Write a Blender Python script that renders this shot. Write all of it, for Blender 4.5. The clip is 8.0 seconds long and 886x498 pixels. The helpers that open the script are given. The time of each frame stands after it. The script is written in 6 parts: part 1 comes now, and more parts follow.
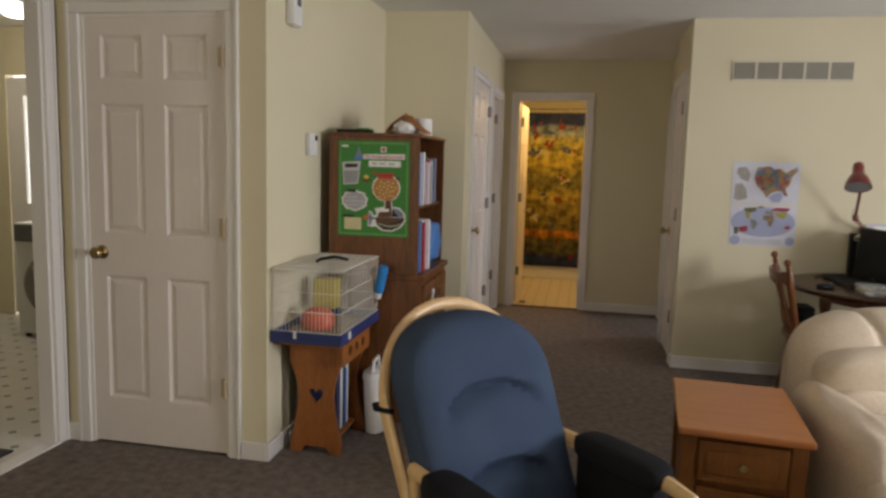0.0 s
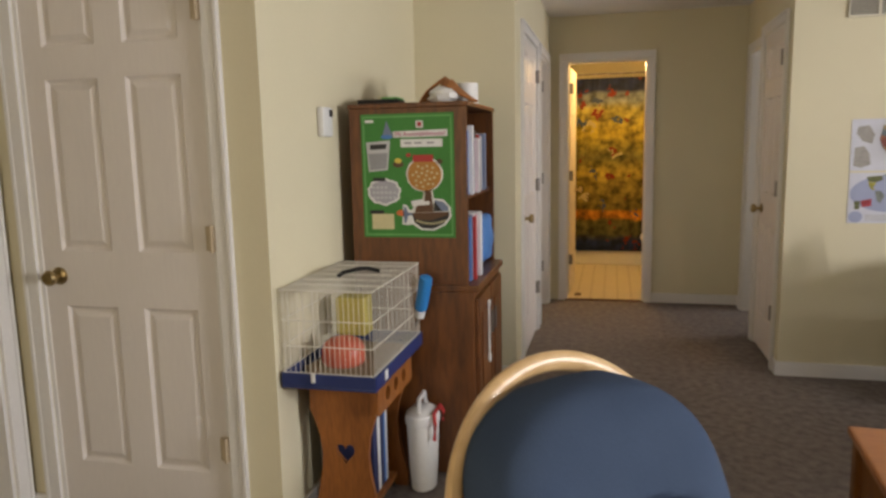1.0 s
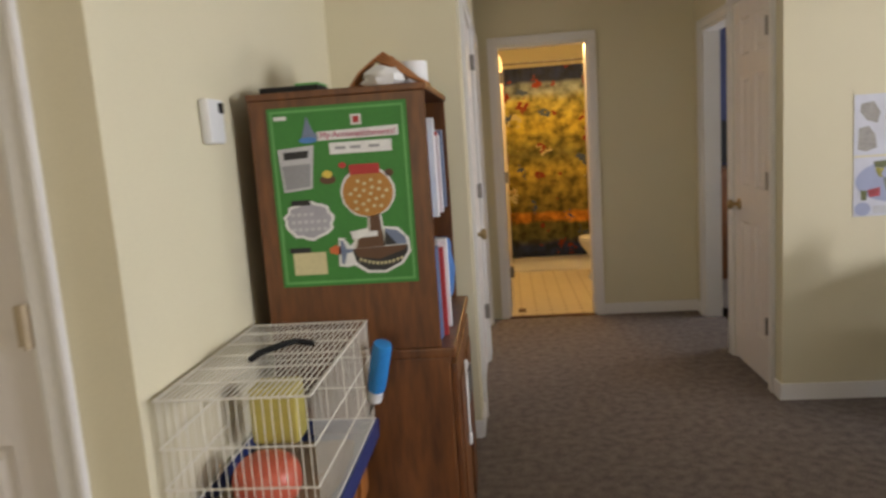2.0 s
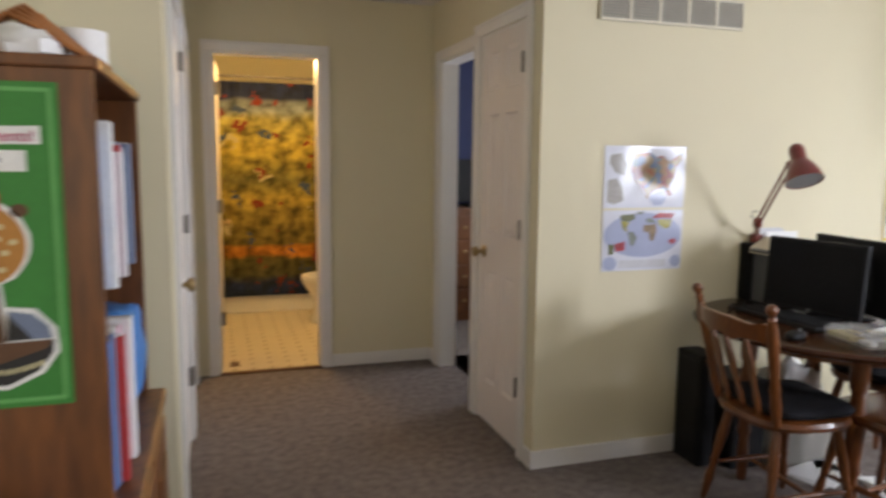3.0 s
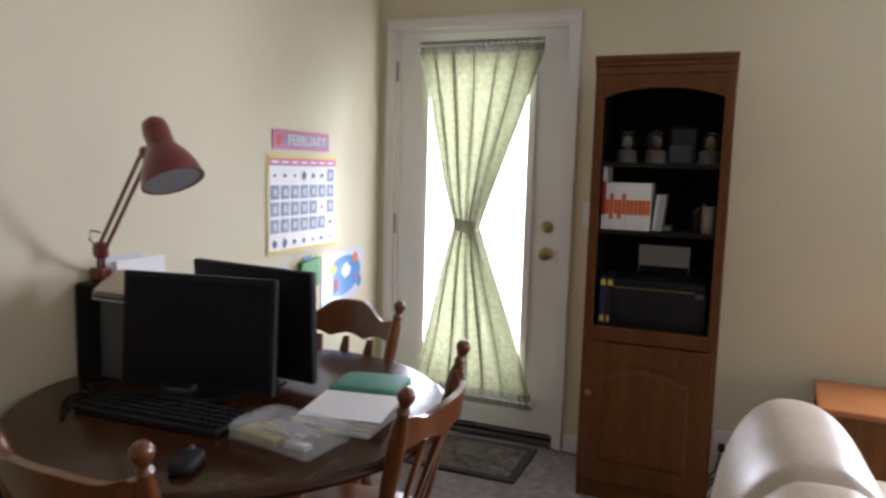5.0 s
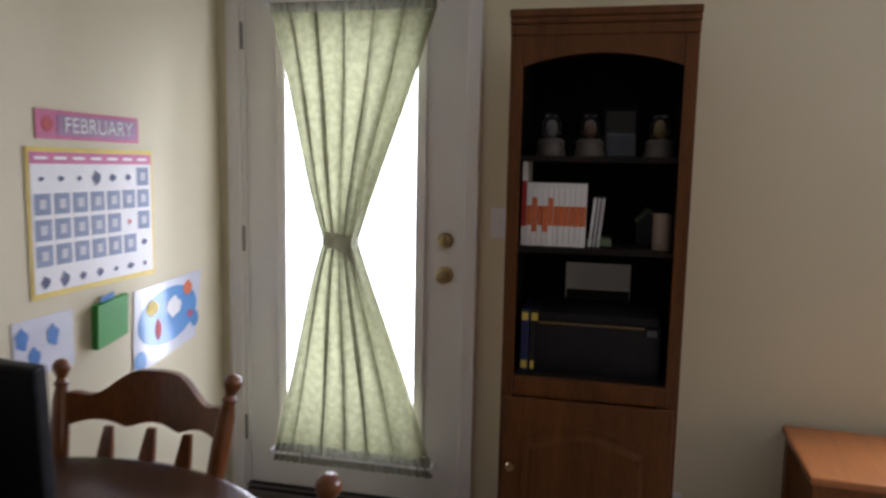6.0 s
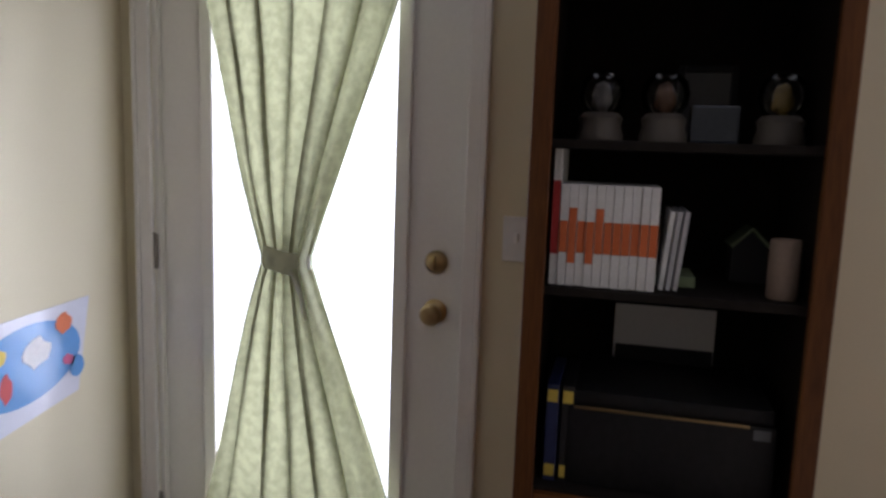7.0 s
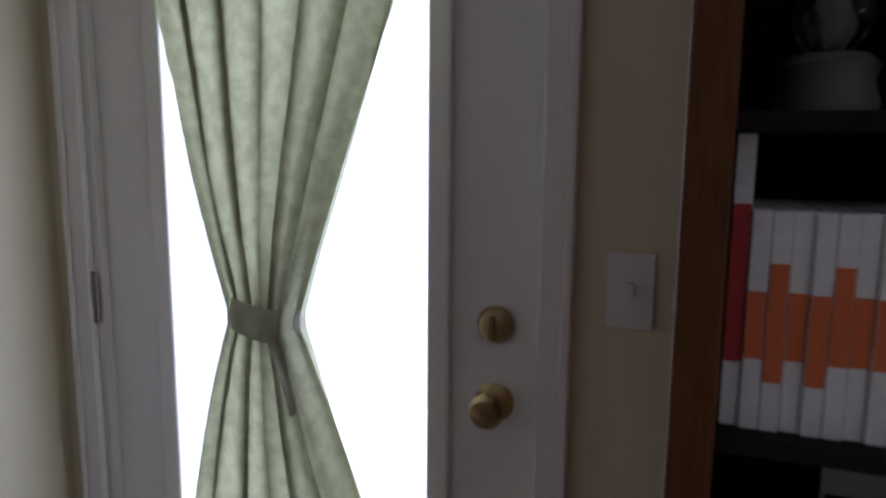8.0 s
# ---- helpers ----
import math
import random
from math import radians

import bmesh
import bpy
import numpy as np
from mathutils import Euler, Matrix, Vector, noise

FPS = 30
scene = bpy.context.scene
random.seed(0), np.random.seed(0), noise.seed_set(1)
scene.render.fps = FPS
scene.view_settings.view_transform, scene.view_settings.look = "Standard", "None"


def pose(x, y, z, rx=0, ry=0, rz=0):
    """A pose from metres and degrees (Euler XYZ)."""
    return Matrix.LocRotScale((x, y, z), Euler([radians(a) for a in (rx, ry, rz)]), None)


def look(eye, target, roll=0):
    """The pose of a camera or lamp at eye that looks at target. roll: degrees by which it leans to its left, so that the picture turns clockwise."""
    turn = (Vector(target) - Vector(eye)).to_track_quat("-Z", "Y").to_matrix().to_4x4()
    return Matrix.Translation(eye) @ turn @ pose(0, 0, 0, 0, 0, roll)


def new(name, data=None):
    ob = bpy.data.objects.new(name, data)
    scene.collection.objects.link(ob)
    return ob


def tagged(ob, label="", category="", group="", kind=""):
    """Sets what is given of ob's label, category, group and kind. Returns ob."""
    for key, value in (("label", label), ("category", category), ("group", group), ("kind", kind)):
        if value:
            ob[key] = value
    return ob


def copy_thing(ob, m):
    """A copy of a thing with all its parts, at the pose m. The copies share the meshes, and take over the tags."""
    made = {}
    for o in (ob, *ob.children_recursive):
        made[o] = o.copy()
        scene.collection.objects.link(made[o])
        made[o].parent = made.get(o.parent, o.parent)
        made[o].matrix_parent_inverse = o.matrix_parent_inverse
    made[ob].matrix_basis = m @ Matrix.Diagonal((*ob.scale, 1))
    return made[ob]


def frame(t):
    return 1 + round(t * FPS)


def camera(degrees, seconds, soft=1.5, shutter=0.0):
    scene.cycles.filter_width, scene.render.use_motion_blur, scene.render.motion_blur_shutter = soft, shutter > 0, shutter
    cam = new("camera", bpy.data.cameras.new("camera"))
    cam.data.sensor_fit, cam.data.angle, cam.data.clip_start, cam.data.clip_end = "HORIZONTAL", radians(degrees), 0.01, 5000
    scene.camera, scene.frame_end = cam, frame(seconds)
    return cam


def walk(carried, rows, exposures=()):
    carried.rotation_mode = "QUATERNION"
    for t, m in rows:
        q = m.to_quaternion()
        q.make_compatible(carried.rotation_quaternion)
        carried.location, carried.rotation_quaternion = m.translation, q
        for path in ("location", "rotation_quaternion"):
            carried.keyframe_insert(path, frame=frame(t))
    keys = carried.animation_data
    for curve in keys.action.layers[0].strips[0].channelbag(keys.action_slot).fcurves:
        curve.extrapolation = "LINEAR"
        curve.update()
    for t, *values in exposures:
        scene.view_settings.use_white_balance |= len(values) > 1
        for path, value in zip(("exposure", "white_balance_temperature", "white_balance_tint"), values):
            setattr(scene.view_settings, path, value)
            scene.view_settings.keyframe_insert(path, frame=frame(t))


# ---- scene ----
cam = camera(64.5, 8.0, soft=2.7, shutter=0.3)
PATH = [
    (0, (0.816, 1.275, 1.407), (0.432, 3.223, 1.168), 1.6),
    (0.5, (0.695, 1.691, 1.395), (0.241, 3.617, 1.105), 0.5),
    (1, (0.534, 2.095, 1.392), (0.069, 4.018, 1.098), -1.2),
    (1.2, (0.472, 2.260, 1.369), (-0.022, 4.179, 1.097), -1.5),
    (2.5, (0.098, 3.308, 1.408), (0.272, 5.274, 1.085), -3.3),
    (3, (0.143, 3.640, 1.408), (0.758, 5.526, 1.158), 0.6),
    (3.5, (0.273, 4.004, 1.407), (1.428, 5.616, 1.150), 1.4),
    (4, (0.561, 4.277, 1.389), (1.973, 5.676, 1.168), 2.3),
    (4.5, (0.835, 4.553, 1.408), (2.568, 5.531, 1.205), 0.7),
    (5, (1.126, 4.687, 1.388), (2.965, 5.439, 1.160), 1.6),
    (5.2, (1.274, 4.778, 1.396), (3.136, 5.458, 1.130), 1.9),
    (6.3, (2.186, 4.978, 1.397), (4.132, 5.381, 1.176), 0.9),
    (6.5, (2.360, 5.002, 1.396), (4.289, 5.466, 1.143), 1.6),
    (7, (2.755, 5.070, 1.401), (4.679, 5.545, 1.126), 2.0),
    (7.5, (3.124, 5.141, 1.387), (5.025, 5.712, 1.137), 1.3),
    (8, (3.448, 5.213, 1.404), (5.299, 5.908, 1.105), 0.5),
]
EXPOSURES = [(0.0, -0.30, 6650, 13), (1.0, 0.07, 6800, 13), (2.5, 0.20, 6250, 13), (3.5, 0.36, 6050, 14), (4.5, -0.1, 5900, 18), (5.2, -0.33, 5950, 19), (6.5, -0.9, 5950, 22), (7.5, -1.14, 5550, 24), (8.0, -1.53, 5350, 25)]
walk(cam, [(t, look(eye, target, roll)) for t, eye, target, roll in PATH], EXPOSURES)

# ---- world and light ----
world = bpy.data.worlds.new("world")
scene.world = world
world.use_nodes = True
wn = world.node_tree.nodes
sky = wn.new("ShaderNodeTexSky")
sky.sky_type, sky.sun_disc = "NISHITA", False
sky.sun_elevation, sky.sun_rotation = radians(35), radians(110)
world.node_tree.links.new(sky.outputs[0], wn["Background"].inputs[0])
wn["Background"].inputs[1].default_value = 0.12


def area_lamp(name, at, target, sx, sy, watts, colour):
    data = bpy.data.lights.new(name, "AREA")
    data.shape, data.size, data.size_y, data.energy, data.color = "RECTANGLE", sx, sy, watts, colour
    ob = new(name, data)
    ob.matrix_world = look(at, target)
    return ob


def bulb_lamp(name, at, watts, colour, radius=0.06):
    data = bpy.data.lights.new(name, "POINT")
    data.energy, data.color, data.shadow_soft_size = watts, colour, radius
    ob = new(name, data)
    ob.location = at
    return ob


DAY = (0.94, 0.96, 1.03)
area_lamp("patio_daylight", (4.62, 5.905, 1.12), (0, 5.905, 0.95), 0.54, 1.5, 64, DAY)
area_lamp("window_daylight", (4.60, 3.0, 1.45), (0, 3.9, 1.15), 1.0, 0.9, 116, DAY)
# Warm fill added to brighten south-facing walls; no such source is known.
area_lamp("south_fill", (-0.4, -1.24, 1.5), (-1.0, 4.2, 1.2), 1.7, 1.1, 38, (1.0, 0.87, 0.64))
# Fill lamp added to brighten the bedroom from an unseen opening.
area_lamp("bedroom_fill", (3.28, 8.1, 1.4), (1.6, 8.3, 1.2), 0.9, 0.9, 14, DAY)
bulb_lamp("bath_light", (0.62, 8.95, 2.15), 40, (1.0, 0.62, 0.22), 0.1)
bulb_lamp("laundry_light", (-3.08, 5.60, 2.25), 17, (1.0, 0.90, 0.74), 0.1)


# ---- materials ----
def material(name, colour, rough=0.6, metal=0.0, vary=0.12, scale=6.0, fine=60.0, bump=0.1, spec=0.5, coat=0.0, second=None, stretch=(1, 1, 1)):
    """A principled surface with two scales of variation and a fine relief."""
    m = bpy.data.materials.new(name)
    m.use_nodes = True
    nt = m.node_tree
    p = nt.nodes["Principled BSDF"]
    tc = nt.nodes.new("ShaderNodeTexCoord")
    mp = nt.nodes.new("ShaderNodeMapping")
    mp.inputs["Scale"].default_value = stretch
    nt.links.new(tc.outputs["Object"], mp.inputs[0])
    n1, n2 = nt.nodes.new("ShaderNodeTexNoise"), nt.nodes.new("ShaderNodeTexNoise")
    n1.inputs["Scale"].default_value, n2.inputs["Scale"].default_value = scale, fine
    n1.inputs["Detail"].default_value = n2.inputs["Detail"].default_value = 4
    for n in (n1, n2):
        nt.links.new(mp.outputs[0], n.inputs["Vector"])
    add = nt.nodes.new("ShaderNodeMath")
    add.operation = "ADD"
    nt.links.new(n1.outputs["Fac"], add.inputs[0])
    nt.links.new(n2.outputs["Fac"], add.inputs[1])
    ramp = nt.nodes.new("ShaderNodeMapRange")
    ramp.inputs["From Min"].default_value, ramp.inputs["From Max"].default_value = 0.7, 1.3
    nt.links.new(add.outputs[0], ramp.inputs["Value"])
    mix = nt.nodes.new("ShaderNodeMix")
    mix.data_type = "RGBA"
    low = second or tuple(c * (1 - vary) for c in colour)
    high = colour if second else tuple(min(1, c * (1 + vary)) for c in colour)
    mix.inputs[6].default_value, mix.inputs[7].default_value = (*low, 1), (*high, 1)
    nt.links.new(ramp.outputs[0], mix.inputs[0])
    nt.links.new(mix.outputs[2], p.inputs["Base Color"])
    p.inputs["Roughness"].default_value, p.inputs["Metallic"].default_value = rough, metal
    p.inputs["Specular IOR Level"].default_value, p.inputs["Coat Weight"].default_value = spec, coat
    if bump:
        b = nt.nodes.new("ShaderNodeBump")
        b.inputs["Strength"].default_value, b.inputs["Distance"].default_value = bump, 0.004
        nt.links.new(n2.outputs["Fac"], b.inputs["Height"])
        nt.links.new(b.outputs[0], p.inputs["Normal"])
    return m


def glow(name, colour, strength):
    m = bpy.data.materials.new(name)
    m.use_nodes = True
    p = m.node_tree.nodes["Principled BSDF"]
    p.inputs["Base Color"].default_value = (*colour, 1)
    p.inputs["Emission Color"].default_value = (*colour, 1)
    p.inputs["Emission Strength"].default_value = strength
    return m


def glass_material(name, tint=(0.95, 0.97, 0.97)):
    m = bpy.data.materials.new(name)
    m.use_nodes = True
    nt = m.node_tree
    nt.nodes.remove(nt.nodes["Principled BSDF"])
    tr, gl, mx, fr = (nt.nodes.new("ShaderNode" + s) for s in ("BsdfTransparent", "BsdfGlossy", "MixShader", "Fresnel"))
    tr.inputs[0].default_value, gl.inputs["Roughness"].default_value = (*tint, 1), 0.03
    fr.inputs[0].default_value = 1.35
    nt.links.new(fr.outputs[0], mx.inputs[0])
    nt.links.new(tr.outputs[0], mx.inputs[1])
    nt.links.new(gl.outputs[0], mx.inputs[2])
    nt.links.new(mx.outputs[0], nt.nodes["Material Output"].inputs[0])
    return m


def cloth_material(name, colour, dark, share, scale=30.0):
    """Thin cloth that lets some light through."""
    m = bpy.data.materials.new(name)
    m.use_nodes = True
    nt = m.node_tree
    p = nt.nodes["Principled BSDF"]
    tc, no = nt.nodes.new("ShaderNodeTexCoord"), nt.nodes.new("ShaderNodeTexNoise")
    no.inputs["Scale"].default_value, no.inputs["Detail"].default_value = scale, 5
    nt.links.new(tc.outputs["Object"], no.inputs["Vector"])
    mix = nt.nodes.new("ShaderNodeMix")
    mix.data_type = "RGBA"
    mix.inputs[6].default_value, mix.inputs[7].default_value = (*dark, 1), (*colour, 1)
    mr = nt.nodes.new("ShaderNodeMapRange")
    mr.inputs["From Min"].default_value, mr.inputs["From Max"].default_value = 0.38, 0.62
    nt.links.new(no.outputs["Fac"], mr.inputs["Value"])
    nt.links.new(mr.outputs[0], mix.inputs[0])
    nt.links.new(mix.outputs[2], p.inputs["Base Color"])
    p.inputs["Roughness"].default_value = 0.9
    tl, mx = nt.nodes.new("ShaderNodeBsdfTranslucent"), nt.nodes.new("ShaderNodeMixShader")
    nt.links.new(mix.outputs[2], tl.inputs[0])
    mx.inputs[0].default_value = share
    nt.links.new(p.outputs[0], mx.inputs[1])
    nt.links.new(tl.outputs[0], mx.inputs[2])
    nt.links.new(mx.outputs[0], nt.nodes["Material Output"].inputs[0])
    return m


def vinyl_material(name, ground, mark, size):
    """Sheet vinyl printed with squares and a small diamond at each crossing."""
    m = material(name, ground, 0.35, vary=0.06, bump=0.03)
    nt = m.node_tree
    p = nt.nodes["Principled BSDF"]
    old = p.inputs["Base Color"].links[0].from_socket
    tc, sep = nt.nodes.new("ShaderNodeTexCoord"), nt.nodes.new("ShaderNodeSeparateXYZ")
    nt.links.new(tc.outputs["Object"], sep.inputs[0])

    def op(kind, a, b=None):
        n = nt.nodes.new("ShaderNodeMath")
        n.operation = kind
        for i, v in enumerate((a, b)):
            if v is None:
                continue
            if isinstance(v, (int, float)):
                n.inputs[i].default_value = v
            else:
                nt.links.new(v, n.inputs[i])
        return n.outputs[0]
    u = op("PINGPONG", sep.outputs["X"], size / 2)
    v = op("PINGPONG", sep.outputs["Y"], size / 2)
    diamond = op("LESS_THAN", op("ADD", u, v), size * 0.16)
    line = op("LESS_THAN", op("MINIMUM", u, v), size * 0.012)
    fac = op("MAXIMUM", diamond, op("MULTIPLY", line, 0.3))
    mix = nt.nodes.new("ShaderNodeMix")
    mix.data_type = "RGBA"
    mix.inputs[7].default_value = (*mark, 1)
    nt.links.new(old, mix.inputs[6])
    nt.links.new(fac, mix.inputs[0])
    nt.links.new(mix.outputs[2], p.inputs["Base Color"])
    return m


def shower_material(name):
    """Printed shower curtain: a yellow and olive landscape in rows, red and blue spots, navy head and hem."""
    m = material(name, (0.5, 0.36, 0.05), 0.7, vary=0.2, bump=0.05, spec=0.25)
    nt = m.node_tree
    p = nt.nodes["Principled BSDF"]
    tc, sep = nt.nodes.new("ShaderNodeTexCoord"), nt.nodes.new("ShaderNodeSeparateXYZ")
    nt.links.new(tc.outputs["Object"], sep.inputs[0])
    wave = nt.nodes.new("ShaderNodeTexNoise")
    wave.inputs["Scale"].default_value, wave.inputs["Detail"].default_value = 5, 4
    nt.links.new(tc.outputs["Object"], wave.inputs["Vector"])
    hz = nt.nodes.new("ShaderNodeMath")
    hz.operation = "MULTIPLY_ADD"
    hz.inputs[1].default_value = 0.11
    nt.links.new(wave.outputs["Fac"], hz.inputs[0])
    nt.links.new(sep.outputs["Z"], hz.inputs[2])
    mr = nt.nodes.new("ShaderNodeMapRange")
    mr.inputs["From Min"].default_value, mr.inputs["From Max"].default_value = 0.22, 2.13
    nt.links.new(hz.outputs[0], mr.inputs["Value"])
    rows = nt.nodes.new("ShaderNodeValToRGB")
    stops = ((0.0, (0.008, 0.016, 0.05)), (0.06, (0.01, 0.02, 0.06)), (0.10, (0.06, 0.055, 0.02)), (0.18, (0.08, 0.07, 0.016)), (0.20, (0.34, 0.13, 0.012)), (0.235, (0.30, 0.12, 0.012)), (0.25, (0.11, 0.085, 0.015)), (0.40, (0.16, 0.12, 0.02)), (0.46, (0.24, 0.18, 0.026)), (0.55, (0.09, 0.082, 0.02)), (0.70, (0.28, 0.215, 0.026)), (0.83, (0.24, 0.21, 0.05)), (0.87, (0.15, 0.17, 0.17)), (0.91, (0.12, 0.14, 0.15)), (0.93, (0.006, 0.012, 0.045)), (1.0, (0.006, 0.012, 0.045)))
    el = rows.color_ramp.elements
    while len(el) < len(stops):
        el.new(0.5)
    for e, (pos, c) in zip(el, stops):
        e.position, e.color = pos, (*c, 1)
    nt.links.new(mr.outputs[0], rows.inputs[0])
    mott = nt.nodes.new("ShaderNodeTexNoise")
    mott.inputs["Scale"].default_value, mott.inputs["Detail"].default_value = 10, 4
    nt.links.new(tc.outputs["Object"], mott.inputs["Vector"])
    mm = nt.nodes.new("ShaderNodeMapRange")
    mm.inputs["From Min"].default_value, mm.inputs["From Max"].default_value = 0.36, 0.66
    mm.inputs["To Min"].default_value, mm.inputs["To Max"].default_value = 0.35, 1.7
    nt.links.new(mott.outputs["Fac"], mm.inputs["Value"])
    mul = nt.nodes.new("ShaderNodeVectorMath")
    mul.operation = "SCALE"
    nt.links.new(rows.outputs[0], mul.inputs[0])
    nt.links.new(mm.outputs[0], mul.inputs["Scale"])
    vo, sc = nt.nodes.new("ShaderNodeTexVoronoi"), nt.nodes.new("ShaderNodeSeparateColor")
    vo.inputs["Scale"].default_value = 8.3
    warp, bend = nt.nodes.new("ShaderNodeTexNoise"), nt.nodes.new("ShaderNodeMix")
    warp.inputs["Scale"].default_value, bend.data_type, bend.inputs[0].default_value = 13, "VECTOR", 0.22
    nt.links.new(tc.outputs["Object"], warp.inputs["Vector"])
    nt.links.new(tc.outputs["Object"], bend.inputs[4])
    nt.links.new(warp.outputs["Color"], bend.inputs[5])
    nt.links.new(bend.outputs[1], vo.inputs["Vector"])
    nt.links.new(vo.outputs["Color"], sc.inputs[0])
    near = nt.nodes.new("ShaderNodeMath")
    near.operation = "LESS_THAN"
    near.inputs[1].default_value = 0.30
    nt.links.new(vo.outputs["Distance"], near.inputs[0])
    last = mul.outputs[0]
    for channel, limit, colour in ((0, 0.78, (0.15, 0.016, 0.008)), (1, 0.88, (0.03, 0.05, 0.10)), (2, 0.90, (0.36, 0.31, 0.16))):
        gt, both, mix = nt.nodes.new("ShaderNodeMath"), nt.nodes.new("ShaderNodeMath"), nt.nodes.new("ShaderNodeMix")
        gt.operation, both.operation, mix.data_type = "GREATER_THAN", "MULTIPLY", "RGBA"
        gt.inputs[1].default_value = limit
        nt.links.new(sc.outputs[channel], gt.inputs[0])
        nt.links.new(gt.outputs[0], both.inputs[0])
        nt.links.new(near.outputs[0], both.inputs[1])
        nt.links.new(both.outputs[0], mix.inputs[0])
        nt.links.new(last, mix.inputs[6])
        mix.inputs[7].default_value = (*colour, 1)
        last = mix.outputs[2]
    nt.links.new(last, p.inputs["Base Color"])
    return m


WALL = material("cream_wall_paint", (0.66, 0.605, 0.43), 0.75, vary=0.03, scale=1.5, fine=220, bump=0.06, spec=0.25)
CEIL = material("white_ceiling_paint", (0.72, 0.71, 0.68), 0.9, vary=0.04, scale=2, fine=120, bump=0.25, spec=0.1)
TRIM = material("white_trim_paint", (0.74, 0.72, 0.69), 0.42, vary=0.03, scale=3, fine=80, bump=0.03)
DOORPAINT = material("white_door_paint", (0.72, 0.67, 0.63), 0.45, vary=0.03, scale=2, fine=90, bump=0.05, stretch=(1, 1, 0.15))
CARPET = material("grey_brown_carpet", (0.245, 0.208, 0.186), 0.98, scale=22, fine=140, bump=0.9, second=(0.115, 0.097, 0.087), spec=0.05)
VINYL_L = vinyl_material("white_vinyl", (0.62, 0.60, 0.56), (0.12, 0.12, 0.13), 0.15)
VINYL_B = vinyl_material("cream_vinyl", (0.62, 0.55, 0.42), (0.28, 0.20, 0.12), 0.12)
BRASS = material("polished_brass", (0.40, 0.30, 0.15), 0.30, metal=1.0, vary=0.08, bump=0.02)
STEEL = material("brushed_steel", (0.27, 0.25, 0.23), 0.4, metal=1.0, vary=0.06, bump=0.03)
CHERRY = material("dark_cherry_wood", (0.185, 0.066, 0.016), 0.42, scale=3.0, fine=14, bump=0.06, second=(0.070, 0.024, 0.008), stretch=(4, 4, 0.7))
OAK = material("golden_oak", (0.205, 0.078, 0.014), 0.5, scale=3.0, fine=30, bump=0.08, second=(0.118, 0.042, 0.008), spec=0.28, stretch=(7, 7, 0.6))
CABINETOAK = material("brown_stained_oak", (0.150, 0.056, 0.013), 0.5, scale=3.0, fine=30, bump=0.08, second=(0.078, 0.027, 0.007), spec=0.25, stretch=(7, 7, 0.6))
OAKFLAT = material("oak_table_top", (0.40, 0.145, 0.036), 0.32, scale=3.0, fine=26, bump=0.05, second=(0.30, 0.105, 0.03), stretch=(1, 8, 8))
PINE = material("honey_pine", (0.36, 0.125, 0.025), 0.45, scale=4.0, fine=30, bump=0.08, second=(0.20, 0.068, 0.015), stretch=(6, 6, 0.8))
MAPLE = material("turned_maple", (0.19, 0.062, 0.014), 0.28, scale=4.0, fine=30, bump=0.05, second=(0.088, 0.027, 0.006), stretch=(5, 5, 0.8), coat=0.3)
TABLETOP = material("dining_table_top", (0.056, 0.0185, 0.006), 0.25, scale=3.0, fine=24, bump=0.04, second=(0.034, 0.012, 0.004), stretch=(1, 8, 8), coat=0.06, spec=0.24)
BENT = material("pale_bent_birch", (0.72, 0.50, 0.26), 0.35, scale=4.0, fine=40, bump=0.03, second=(0.60, 0.39, 0.18), coat=0.2)
DENIM = material("slate_blue_cloth", (0.060, 0.088, 0.145), 0.95, scale=5, fine=420, bump=0.5, second=(0.044, 0.066, 0.112), spec=0.1)
BLACKCLOTH = material("black_cloth", (0.015, 0.015, 0.018), 0.9, vary=0.3, fine=300, bump=0.4, spec=0.15)
LEATHER = material("cream_leather", (0.61, 0.51, 0.39), 0.36, scale=7, fine=75, bump=0.2, second=(0.50, 0.415, 0.31))
BLACK = material("black_plastic", (0.013, 0.013, 0.014), 0.5, vary=0.3, bump=0.04, spec=0.2)
SCREEN = material("dark_screen", (0.008, 0.008, 0.009), 0.4, vary=0.2, bump=0.0, spec=0.12)
GREYP = material("grey_plastic", (0.10, 0.105, 0.11), 0.45, vary=0.1, bump=0.04)
WHITEP = material("white_plastic", (0.70, 0.70, 0.69), 0.4, vary=0.03, bump=0.02)
IVORYP = material("ivory_plastic", (0.62, 0.56, 0.44), 0.45, vary=0.04, bump=0.02)
REDM = material("maroon_enamel", (0.16, 0.022, 0.016), 0.3, vary=0.1, bump=0.02, coat=0.4)
LAMPIN = material("lamp_inside", (0.30, 0.30, 0.30), 0.35, vary=0.05, bump=0.02)
# Near-black brown: the shade inside the oak cabinet is put into this colour.
BROWNP = material("shaded_lining", (0.017, 0.014, 0.012), 0.75, vary=0.2, bump=0.05, spec=0.12)
PAPER = material("white_paper", (0.74, 0.73, 0.71), 0.55, vary=0.03, scale=5, fine=90, bump=0.05)
